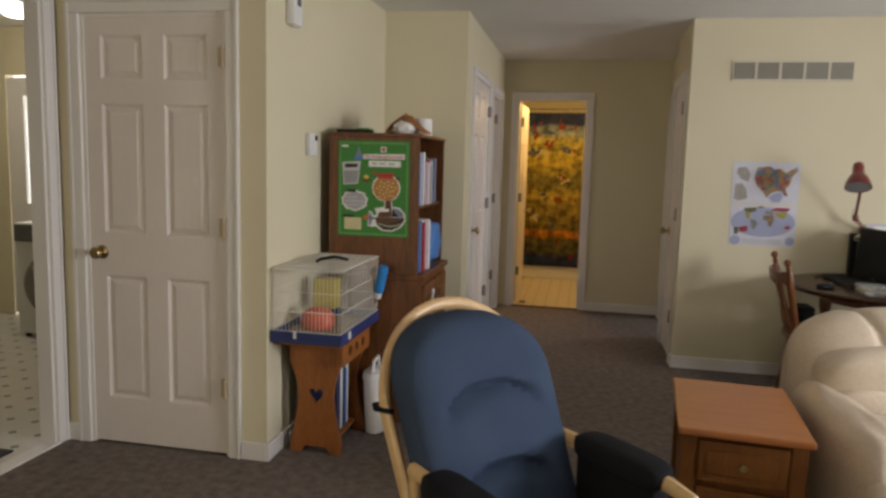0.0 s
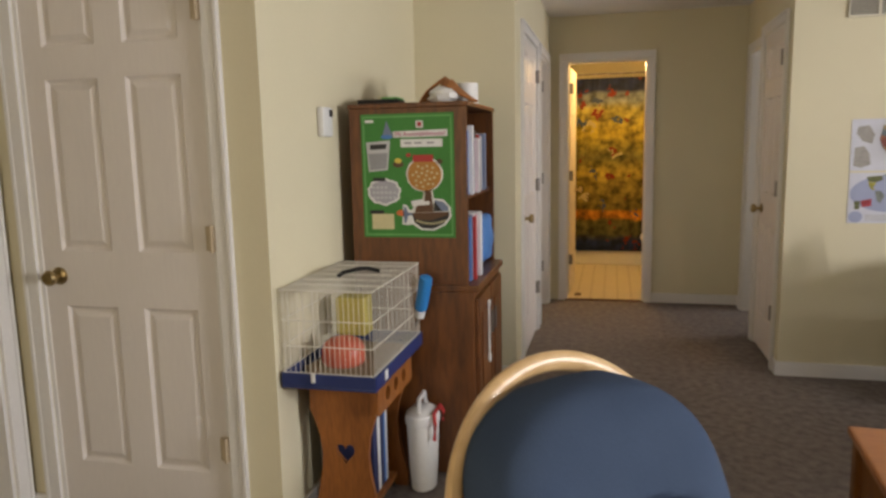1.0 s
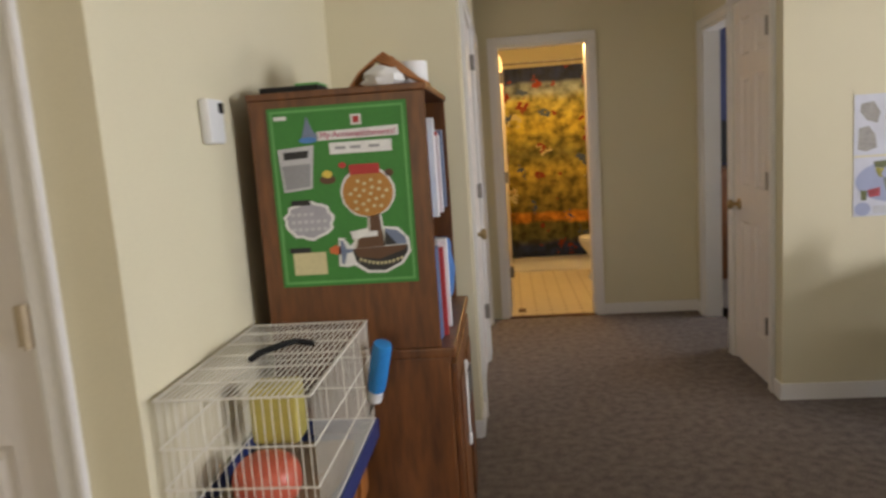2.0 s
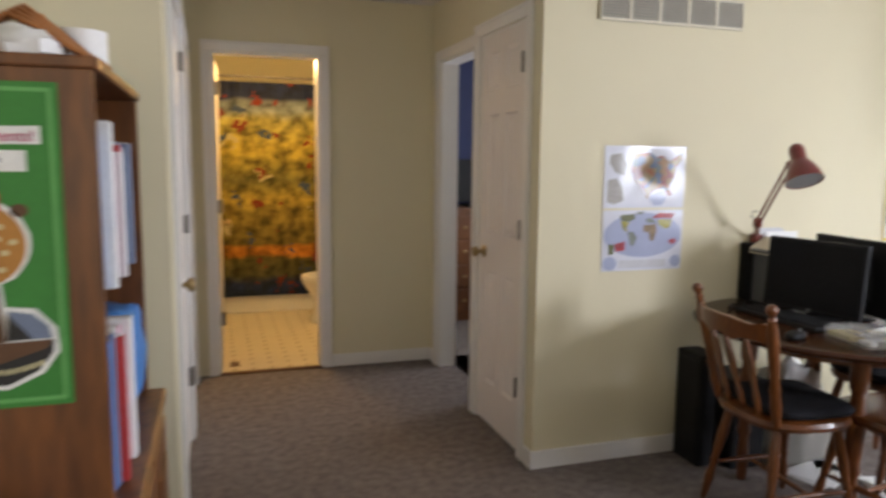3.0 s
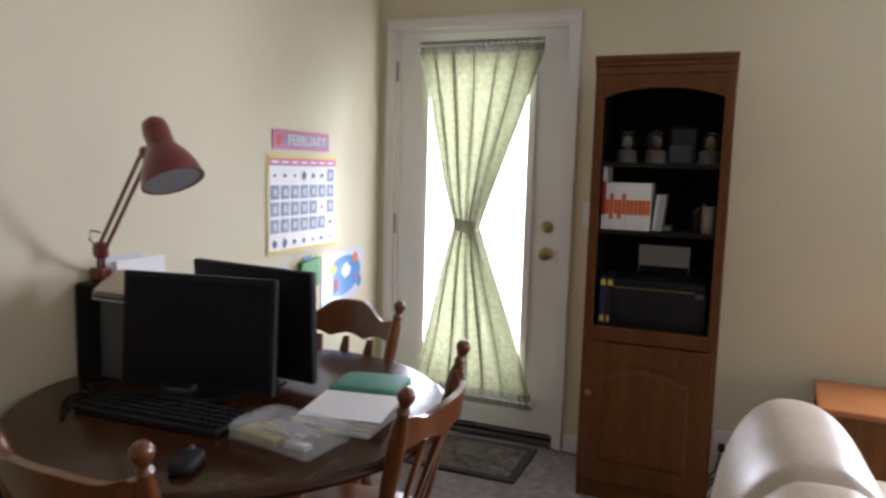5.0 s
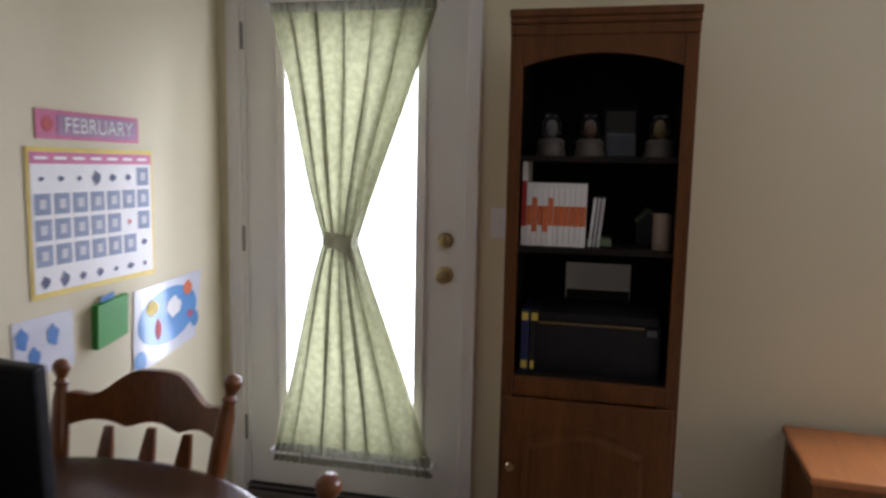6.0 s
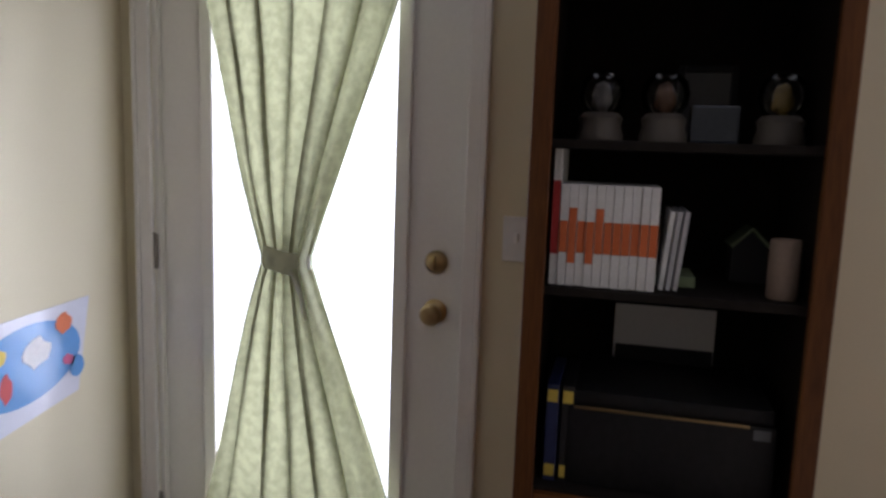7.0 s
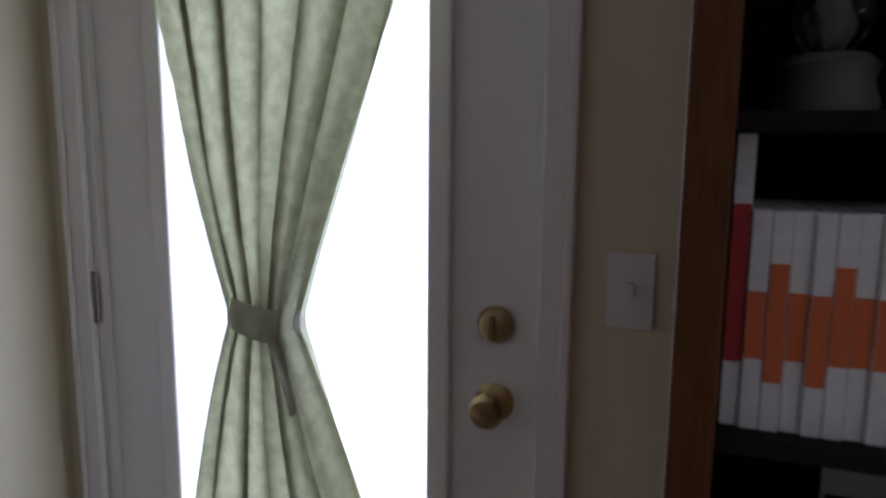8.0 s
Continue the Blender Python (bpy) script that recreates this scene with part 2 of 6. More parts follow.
def laminated(m):
    """A clear, slightly wavy film over a printed sheet."""
    nt = m.node_tree
    p = nt.nodes["Principled BSDF"]
    p.inputs["Coat Weight"].default_value, p.inputs["Coat Roughness"].default_value = 0.5, 0.13
    tc, no, b = (nt.nodes.new("ShaderNode" + k) for k in ("TexCoord", "TexNoise", "Bump"))
    no.inputs["Scale"].default_value, no.inputs["Detail"].default_value = 4.5, 1
    b.inputs["Strength"].default_value, b.inputs["Distance"].default_value = 0.3, 0.03
    nt.links.new(tc.outputs["Object"], no.inputs["Vector"])
    nt.links.new(no.outputs["Fac"], b.inputs["Height"])
    nt.links.new(b.outputs[0], p.inputs["Coat Normal"])
    return m


LAMINATE = laminated(material("laminated_paper", (0.60, 0.61, 0.67), 0.5, vary=0.05, scale=9, fine=14, bump=0.0, spec=0.2))
GLASS = glass_material("clear_glass")
CLEARP = glass_material("clear_plastic", (0.86, 0.87, 0.85))
FROST = glass_material("cloudy_plastic", (0.85, 0.86, 0.84))
_nt = FROST.node_tree
_df, _mx = _nt.nodes.new("ShaderNodeBsdfDiffuse"), _nt.nodes.new("ShaderNodeMixShader")
_df.inputs[0].default_value, _mx.inputs[0].default_value = (0.60, 0.58, 0.52, 1), 0.5
_old = _nt.nodes["Material Output"].inputs[0].links[0].from_socket
_nt.links.new(_old, _mx.inputs[1])
_nt.links.new(_df.outputs[0], _mx.inputs[2])
_nt.links.new(_mx.outputs[0], _nt.nodes["Material Output"].inputs[0])
CLOUDY = material("cloudy_plastic", (0.72, 0.72, 0.70), 0.3, vary=0.12, scale=14, bump=0.1)
nt = CLOUDY.node_tree
tp, mx = nt.nodes.new("ShaderNodeBsdfTransparent"), nt.nodes.new("ShaderNodeMixShader")
mx.inputs[0].default_value = 0.17
nt.links.new(tp.outputs[0], mx.inputs[1])
nt.links.new(nt.nodes["Principled BSDF"].outputs[0], mx.inputs[2])
nt.links.new(mx.outputs[0], nt.nodes["Material Output"].inputs[0])
CURTAIN = cloth_material("sage_sheer", (0.31, 0.315, 0.18), (0.235, 0.24, 0.135), 0.21, 42.0)
CURTAIN_EDGE = cloth_material("sage_gathered", (0.62, 0.62, 0.50), (0.48, 0.48, 0.38), 0.5)
# Darker copy of the cloth: shadow at head and hem put into the colour.
CURTAIN_POCKET_SHADED = cloth_material("sage_pocket_shaded", (0.27, 0.27, 0.20), (0.19, 0.19, 0.14), 0.16)
SHOWER = shower_material("printed_shower_curtain")


def plain(name, colour, rough=0.55):
    return material(name, colour, rough, vary=0.08, scale=14, fine=120, bump=0.03)


INK = {n: plain("ink_" + n, c) for n, c in dict(
    green=(0.035, 0.20, 0.03), lime=(0.12, 0.36, 0.10), pink=(0.50, 0.11, 0.22), red=(0.42, 0.03, 0.03), orange=(0.62, 0.145, 0.04), tan=(0.50, 0.30, 0.10),
    yellow=(0.66, 0.50, 0.08), navy=(0.02, 0.03, 0.10), blue=(0.06, 0.19, 0.48), pale=(0.42, 0.50, 0.62), slate=(0.16, 0.20, 0.30), grey=(0.28, 0.28, 0.30),
    light=(0.50, 0.50, 0.52), white=(0.74, 0.74, 0.73), black=(0.015, 0.015, 0.017), brown=(0.10, 0.045, 0.02), cream=(0.58, 0.52, 0.30), land=(0.20, 0.26, 0.14), teal=(0.015, 0.17, 0.10), wood=(0.16, 0.06, 0.02)).items()}


# ---- mesh tools ----
def part(name, bm, mat, parent=None, label="", smooth=False, m=None):
    """Links a bmesh as one mesh object."""
    me = bpy.data.meshes.new(name)
    if m is not None:
        bm.transform(m)
    bmesh.ops.recalc_face_normals(bm, faces=bm.faces)
    if smooth:
        for f in bm.faces:
            f.smooth = True
        for e in bm.edges:
            if len(e.link_faces) == 2 and e.calc_face_angle(0) > 0.7:
                e.smooth = False
    bm.to_mesh(me)
    bm.free()
    me.materials.append(mat)
    ob = new(name, me)
    ob.parent = parent
    if label:
        ob["label"] = label
    return ob


def thing(name, at, label, category, group="", turn=0.0, kind=""):
    ob = new(name)
    ob.empty_display_size = 0.1
    ob.matrix_basis = pose(*at, 0, 0, turn)
    return tagged(ob, label, category, group, kind)


def box(x0, x1, y0, y1, z0, z1, bevel=0.0, bm=None):
    bm = bm or bmesh.new()
    made = bmesh.ops.create_cube(bm, size=1)["verts"]
    for v in made:
        v.co = Vector(((x0 + x1) / 2 + v.co.x * (x1 - x0), (y0 + y1) / 2 + v.co.y * (y1 - y0), (z0 + z1) / 2 + v.co.z * (z1 - z0)))
    if bevel:
        es = list({e for v in made for e in v.link_edges})
        bmesh.ops.bevel(bm, geom=es, offset=bevel, segments=2, affect="EDGES", profile=0.6)
    return bm


def lathe(profile, n=16, bm=None, m=None):
    """A turned shape about z from (radius, height) pairs."""
    bm = bm or bmesh.new()
    rings = []
    for r, z in profile:
        rings.append([bm.verts.new((max(r, 1e-4) * math.cos(2 * math.pi * i / n), max(r, 1e-4) * math.sin(2 * math.pi * i / n), z)) for i in range(n)])
    for a, b in zip(rings, rings[1:]):
        for i in range(n):
            bm.faces.new((a[i], a[(i + 1) % n], b[(i + 1) % n], b[i]))
    bm.faces.new(rings[0][::-1])
    bm.faces.new(rings[-1])
    if m is not None:
        bmesh.ops.transform(bm, matrix=m, verts=[v for r in rings for v in r])
    return bm


def aim(a, b):
    """The pose that lays the z axis from a to b."""
    d = Vector(b) - Vector(a)
    return Matrix.Translation(a) @ d.to_track_quat("Z", "Y").to_matrix().to_4x4()


def rod(a, b, r, n=12, bm=None, taper=1.0):
    length = (Vector(b) - Vector(a)).length
    return lathe([(r, 0), (r * taper, length)], n, bm, aim(a, b))


def tube(points, r, n=10, bm=None, closed=False, squash=1.0):
    """A bent bar along points."""
    bm = bm or bmesh.new()
    pts = [Vector(p) for p in points]
    rings, k = [], len(pts)
    for i, p in enumerate(pts):
        a = pts[(i - 1) % k] if closed or i else p
        b = pts[(i + 1) % k] if closed or i < k - 1 else p
        q = (b - a).to_track_quat("Z", "Y")
        rings.append([bm.verts.new(p + q @ Vector((r * math.cos(2 * math.pi * j / n), squash * r * math.sin(2 * math.pi * j / n), 0))) for j in range(n)])
    for a, b in list(zip(rings, rings[1:])) + ([(rings[-1], rings[0])] if closed else []):
        for j in range(n):
            bm.faces.new((a[j], a[(j + 1) % n], b[(j + 1) % n], b[j]))
    if not closed:
        bm.faces.new(rings[0][::-1])
        bm.faces.new(rings[-1])
    return bm


def slab(outline, depth, bm=None, m=None):
    """A flat plate from an outline in x and z, thick along y."""
    bm = bm or bmesh.new()
    f = [bm.verts.new((x, 0, z)) for x, z in outline]
    b = [bm.verts.new((x, depth, z)) for x, z in outline]
    bm.faces.new(f)
    bm.faces.new(b[::-1])
    for i in range(len(f)):
        j = (i + 1) % len(f)
        bm.faces.new((f[i], b[i], b[j], f[j]))
    if m is not None:
        bmesh.ops.transform(bm, matrix=m, verts=f + b)
    return bm


def power(v, e):
    return math.copysign(abs(v) ** e, v)


def pillow(at, size, e1=0.5, e2=0.5, n=24, rows=14, bm=None, dent=0.0):
    """A stuffed, round-edged cushion."""
    bm = bm or bmesh.new()
    made, rings = [], []
    for i in range(rows + 1):
        u = -math.pi / 2 + math.pi * i / rows
        ring = []
        for j in range(n):
            w = 2 * math.pi * j / n
            c = power(math.cos(u), e1)
            v = Vector((c * power(math.cos(w), e2), c * power(math.sin(w), e2), power(math.sin(u), e1)))
            k = 1 + dent * noise.noise(v * 2.2 + Vector(at) * 5)
            ring.append(bm.verts.new(Vector(at) + Vector((v.x * size[0] / 2 * k, v.y * size[1] / 2 * k, v.z * size[2] / 2 * k))))
        rings.append(ring)
    for a, b in zip(rings, rings[1:]):
        for j in range(n):
            bm.faces.new((a[j], a[(j + 1) % n], b[(j + 1) % n], b[j]))
    bmesh.ops.remove_doubles(bm, verts=bm.verts, dist=1e-5)
    return bm


def oval(cx, cz, rx, rz, n=24, wob=0.0):
    return [(cx + rx * math.cos(2 * math.pi * i / n) * (1 + wob * math.sin(i * 2.7)), cz + rz * math.sin(2 * math.pi * i / n) * (1 + wob * math.cos(i * 1.9))) for i in range(n)]


def rect(x0, x1, z0, z1):
    return [(x0, z0), (x1, z0), (x1, z1), (x0, z1)]


def lettering(name, text, size, at, parent, mat, width=None, label=""):
    """Letters as a mesh that stand in the xz plane of the parent and face -y."""
    cu = bpy.data.curves.new(name, "FONT")
    cu.body, cu.size, cu.extrude, cu.align_x = text, size, 0.0004, "CENTER"
    tmp = bpy.data.objects.new(name, cu)
    scene.collection.objects.link(tmp)
    bpy.context.view_layer.update()
    me = bpy.data.meshes.new_from_object(tmp.evaluated_get(bpy.context.evaluated_depsgraph_get()))
    bpy.data.objects.remove(tmp)
    me.transform(pose(*at, 90, 0, 0))
    me.materials.clear()
    me.materials.append(mat)
    ob = new(name, me)
    ob.parent = parent
    if label:
        ob["label"] = label
    return ob


def setting(ob, label, category="wall"):
    return tagged(ob, label, category, kind="structure")


# ---- the setting ----
CEIL_Z = 2.44
EAST, NORTH, END = 4.50, 6.45, 8.32


def wall(name, axis, at, thick, a, b, openings=(), z1=CEIL_Z, label="cream painted plasterboard wall", mat=None):
    """A wall in the plane axis = at, thick towards the far side, from a to b, with openings (from, to, sill, head)."""
    bm = bmesh.new()
    t0, t1 = sorted((at, at + thick))

    def block(u0, u1, w0, w1):
        if u1 - u0 > 1e-4 and w1 - w0 > 1e-4:
            box(*((t0, t1, u0, u1) if axis == "x" else (u0, u1, t0, t1)), w0, w1, bm=bm)
    u = a
    for o0, o1, s, h in sorted(openings):
        block(u, o0, 0, z1)
        block(o0, o1, 0, s)
        block(o0, o1, h, z1)
        u = o1
    block(u, b, 0, z1)
    return setting(part(name, bm, mat or WALL), label)


floor = setting(part("floor", box(-1.645, 4.5, -1.2, 8.34, -0.1, 0.0), CARPET), "grey-brown cut-pile carpet over the whole room", "floor")
floor_laundry = setting(part("floor_laundry", box(-4.4, -1.645, 2.2, 7.2, -0.1, 0.004), VINYL_L), "white vinyl floor with small dark diamonds", "floor")
floor_bath = setting(part("floor_bath", box(-0.9, 1.5, 8.34, 11.2, -0.1, 0.004), VINYL_B), "cream vinyl floor with small diamonds", "floor")
floor_bedroom = setting(part("floor_bedroom", box(1.7, 4.4, 6.6, 10.0, -0.1, 0.0), CARPET), "grey-brown bedroom carpet", "floor")
ceiling = setting(part("ceiling", box(-4.5, 4.7, -1.3, 11.3, CEIL_Z, CEIL_Z + 0.1), CEIL), "white textured flat ceiling", "ceiling")
wall("wall_east", "x", EAST, 0.14, -1.2, 6.55, [(5.446, 6.354, 0.0, 2.09), (2.25, 3.75, 0.9, 2.0)])
wall("wall_north", "y", NORTH, 0.12, 1.60, EAST)
# The opening is for the added, unseen south window.
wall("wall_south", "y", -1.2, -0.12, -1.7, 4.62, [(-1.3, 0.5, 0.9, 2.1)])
wall("wall_hall_east_near", "x", 1.50, 0.10, 6.45, 7.24, [(6.60, 7.18, 0.0, 2.05)])
wall("wall_hall_east_far", "x", 1.58, 0.10, 7.24, END + 0.1, [(7.36, 8.125, 0.0, 2.05)])
wall("wall_hall_end", "y", END, 0.12, -0.12, 1.58, [(0.145, 0.815, 0.0, 2.07)])
wall("wall_hall_west", "x", 0.0, -0.10, 6.10, END, [(6.40, 7.24, 0.0, 2.05), (7.46, 8.14, 0.0, 2.05)])
wall("wall_alcove", "y", 6.10, 0.10, -0.58, -0.10)
wall("wall_thermostat", "x", -0.58, -0.10, 4.22, 6.2)
wall("wall_closet", "y", 4.22, 0.10, -1.645, -0.68, [(-1.504, -0.769, 0.0, 2.05)])
wall("wall_west", "x", -1.645, -0.08, -1.2, 4.22, [(3.20, 4.145, 0.0, 2.10)])
wall("wall_closet_back", "y", 5.0, 0.08, -1.645, -0.68)
wall("wall_closet_side", "x", -1.645, -0.08, 4.22, 5.0)
wall("wall_laundry_south", "y", 2.2, -0.1, -4.4, -1.725)
wall("wall_laundry_north", "y", 6.45, 0.1, -4.4, -1.645, [(-3.99, -3.19, 0.0, 2.05)], label="cream laundry room wall")
wall("wall_laundry_west", "x", -4.4, -0.1, 2.1, 6.55)
wall("wall_laundry_east", "x", -1.725, 0.08, 5.0, 6.45)
wall("wall_bath_west", "x", -0.1, -0.1, END + 0.12, 11.05)
wall("wall_bath_east", "x", 1.46, 0.1, END + 0.12, 11.05)
wall("wall_bath_north", "y", 11.05, 0.1, -0.1, 1.5)
BLUEWALL = material("blue_wall_paint", (0.06, 0.075, 0.19), 0.7, vary=0.05, scale=2, fine=150, bump=0.05)
wall("wall_bedroom_north", "y", 9.9, 0.1, 1.68, 4.4, label="dark blue bedroom wall", mat=BLUEWALL)
# The east wall's opening is added for the bedroom fill lamp, out of view.
wall("wall_bedroom_east", "x", 3.2, 0.1, 6.57, 9.9, [(7.6, 8.6, 0.9, 1.9)], label="dark blue bedroom wall", mat=BLUEWALL)
wall("wall_linen_back", "x", 2.1, 0.05, 6.57, 7.24)


def baseboard(axis, at, out, a, b):
    """A 9 cm skirting on the wall plane axis = at; out is +1 or -1, the side it stands on."""
    t0, t1 = sorted((at + 0.0005 * out, at + 0.013 * out))
    bm = box(*((t0, t1, a, b) if axis == "x" else (a, b, t0, t1)), 0.0, 0.085, 0.003)
    return tagged(part("baseboard", bm, TRIM), "white painted wooden baseboard", "baseboard", kind="structure")


for spec in (("y", NORTH, -1, 1.487, 4.5), ("x", 1.50, -1, 6.45, 6.53), ("y", END, -1, 0.88, 1.58), ("x", 1.58, -1, 8.19, END - 0.013), ("x", -0.58, 1, 4.207, 6.1),
             ("y", 4.22, -1, -0.705, -0.58), ("y", 4.22, -1, -1.645, -1.568), ("y", 6.10, -1, -0.567, 0.0), ("x", 0.0, 1, 6.10, 6.33), ("x", EAST, -1, 5.23, 5.39), ("x", EAST, -1, -1.2, 4.67),
             ("x", -1.645, 1, -1.2, 3.13), ("y", -1.2, 1, -1.645, 4.5)):
    baseboard(*spec)


def casing(name, axis, at, out, a, b, head, label="white painted door casing", w=0.062, deep=0.118):
    """Trim round an opening a..b under head: two legs and a head board, 62 mm wide with a raised outer edge, and the jamb lining."""
    ob = tagged(new(name), label, "door frame", kind="structure")

    def strip(kind, u0, u1, z0, z1, d0, d1, bev=0.004):
        t0, t1 = sorted((at + d0 * out, at + d1 * out))
        bm = box(*((t0, t1, u0, u1) if axis == "x" else (u0, u1, t0, t1)), z0, z1, bev)
        part(kind, bm, TRIM, ob)
    strip("casing_leg", a - w, a, 0, head, 0.0, 0.016)
    strip("casing_leg", b, b + w, 0, head, 0.0, 0.016)
    strip("casing_head", a - w, b + w, head + 0.0005, head + w, 0.0, 0.016)
    strip("casing_bead", a - w, a - w + 0.016, 0, head + w - 0.016, 0.0165, 0.022)
    strip("casing_bead", b + w - 0.016, b + w, 0, head + w - 0.016, 0.0165, 0.022)
    strip("casing_bead", a - w, b + w, head + w - 0.0155, head + w, 0.0165, 0.022)
    strip("jamb", a, a + 0.016, 0, head, -deep, -0.001, 0.0)
    strip("jamb", b - 0.016, b, 0, head, -deep, -0.001, 0.0)
    strip("jamb", a + 0.0165, b - 0.0165, head - 0.016, head, -deep, -0.001, 0.0)
    return ob


casing("door_frame_closet", "y", 4.22, -1, -1.504, -0.769, 2.05)
casing("door_frame_bath", "y", END, -1, 0.145, 0.815, 2.07)
casing("door_frame_linen", "x", 1.50, -1, 6.60, 7.18, 2.05)
casing("door_frame_bedroom", "x", 1.58, -1, 7.36, 8.125, 2.05)
casing("door_frame_hall", "x", 0.0, 1, 6.40, 7.24, 2.05)
casing("door_frame_hall_far", "x", 0.0, 1, 7.46, 8.14, 2.05)
casing("door_frame_laundry", "x", -1.645, 1, 3.20, 4.145, 2.10, deep=0.078)
casing("door_frame_patio", "x", EAST, -1, 5.446, 6.354, 2.09, w=0.052)


def knob_set(parent, at, mat=BRASS, lever=0.0):
    """A round knob on a rose that sticks out towards -y of the parent."""
    turn = pose(*at, 90, 0, 0)
    k = part("door_knob", lathe([(0.032, 0.0), (0.033, 0.004), (0.026, 0.010), (0.011, 0.014), (0.010, 0.030), (0.018, 0.036), (0.0275, 0.046), (0.0285, 0.056), (0.022, 0.065), (0.004, 0.068)], 24, m=turn), mat, parent, "polished brass door knob", smooth=True)
    return k


def panel_door(name, width, height, at, turn, label, knob_side, hinges_on, mat=DOORPAINT, knob_z=0.92, hinge_mat=STEEL, stile=None):
    """A moulded six-panel door; local x across from the corner, front towards -y, 35 mm thick."""
    d = thing(name, at, label, "door", turn=turn, kind="structure")
    bm = bmesh.new()
    t = 0.035
    s, mid = stile or 0.115 * width / 0.71, 0.11 * width / 0.71
    pw = (width - 2 * s - mid) / 2
    rows = [(0.222, 0.602), (1.027, 0.605), (1.743, 0.20)]
    rails = [(0.0, 0.222), (0.824, 1.027), (1.632, 1.743), (1.943, height)]
    for x0, x1 in ((0, s), (width - s, width)):
        box(x0, x1, 0, t, 0, height, bm=bm)
    for z0, z1 in rails:
        box(s, width - s, 0, t, z0, z1, bm=bm)
    for z, h in rows:
        box(s + pw, s + pw + mid, 0, t, z, z + h, bm=bm)
    part("frame", bm, mat, d)
    for z, h in rows:
        for x in (s, s + pw + mid):
            p = bmesh.new()
            o = [Vector((x, 0.0, z)), Vector((x + pw, 0, z)), Vector((x + pw, 0, z + h)), Vector((x, 0, z + h))]
            c = sum(o, Vector()) / 4
            rings = []
            for inset, depth in ((0.0, 0.001), (0.012, 0.011), (0.020, 0.011), (0.038, 0.004), (0.042, 0.0035)):
                rings.append([p.verts.new((v.x + math.copysign(inset, c.x - v.x), depth, v.z + math.copysign(inset, c.z - v.z))) for v in o])
            for a, b in zip(rings, rings[1:]):
                for i in range(4):
                    p.faces.new((a[i], a[(i + 1) % 4], b[(i + 1) % 4], b[i]))
            p.faces.new(rings[-1])
            back = [p.verts.new((v.x, t - 0.004, v.z)) for v in o]
            p.faces.new(back[::-1])
            for i in range(4):
                p.faces.new((rings[0][i], back[i], back[(i + 1) % 4], rings[0][(i + 1) % 4]))
            part("panel", p, mat, d)
    kx = 0.065 if knob_side == "low" else width - 0.065
    knob_set(d, (kx, 0.0, knob_z))
    hx = -0.004 if hinges_on == "low" else width + 0.004
    for hz in (0.324, 1.08, 1.842):
        b = lathe([(0.008, 0.0), (0.008, 0.092)], 10, m=pose(hx, -0.022, hz - 0.046))
        box(hx - 0.024, hx + 0.012, -0.018, 0.001, hz - 0.042, hz + 0.042, bm=b)
        part("hinge", b, hinge_mat, d, "butt hinge")
    return d


panel_door("door_closet", 0.703, 2.025, (-1.488, 4.225, 0.012), 0, "closed white six-panel closet door with brass knob", "low", "high", knob_z=0.935, hinge_mat=plain("pale_brass_hinge", (0.46, 0.37, 0.25), 0.4), stile=0.083)
panel_door("door_linen", 0.548, 2.025, (1.503, 7.164, 0.012), -90, "closed white narrow linen closet door with brass knob", "low", "high", knob_z=0.92)
panel_door("door_hall", 0.808, 2.025, (-0.003, 6.416, 0.012), 90, "closed white panel door in the hallway", "low", "high", knob_z=0.91)
panel_door("door_hall_far", 0.648, 2.025, (-0.06, 7.476, 0.012), 90, "white panel door at the far end of the hallway", "low", "high", knob_z=0.91)
panel_door("door_bath", 0.62, 2.025, (0.167, 8.50, 0.012), 88, "white bathroom door standing open inwards", "high", "low", knob_z=0.92)

# patio door: a steel slab with one tall pane
pd = thing("door_patio", (EAST + 0.02, 6.342, 0.045), "closed white patio door with full glass pane and brass locks", "door", turn=-90, kind="structure")
W, Hh, G0, G1, GZ0, GZ1 = 0.887, 2.03, 0.160, 0.715, 0.22, 1.90
bm = bmesh.new()
for b in ((0, G0, 0, 0.045, 0, Hh), (G1, W, 0, 0.045, 0, Hh), (G0, G1, 0, 0.045, 0, GZ0), (G0, G1, 0, 0.045, GZ1, Hh)):
    box(*b, bm=bm)
part("door_slab", bm, TRIM, pd)
for x0, x1, z0, z1 in ((G0 - 0.028, G0 + 0.012, GZ0 - 0.028, GZ1 + 0.028), (G1 - 0.012, G1 + 0.028, GZ0 - 0.028, GZ1 + 0.028), (G0 + 0.0125, G1 - 0.0125, GZ0 - 0.028, GZ0 + 0.012), (G0 + 0.0125, G1 - 0.0125, GZ1 - 0.012, GZ1 + 0.028)):
    part("glazing_bead", box(x0, x1, -0.014, 0.0, z0, z1, 0.005), TRIM, pd)
pane = part("pane", box(G0, G1, 0.018, 0.024, GZ0, GZ1), GLASS, pd, "clear glass pane")
pane.visible_shadow = False
kx = W - 0.066
knob_set(pd, (kx, 0.0, 0.937))
part("deadbolt", lathe([(0.030, 0), (0.031, 0.008), (0.024, 0.020), (0.020, 0.023), (0.004, 0.024)], 20, m=pose(kx, 0, 1.069, 90)), BRASS, pd, "round brass deadbolt", smooth=True)
part("thumb_turn", box(kx - 0.004, kx + 0.004, -0.038, -0.022, 1.051, 1.087, 0.002), BRASS, pd)
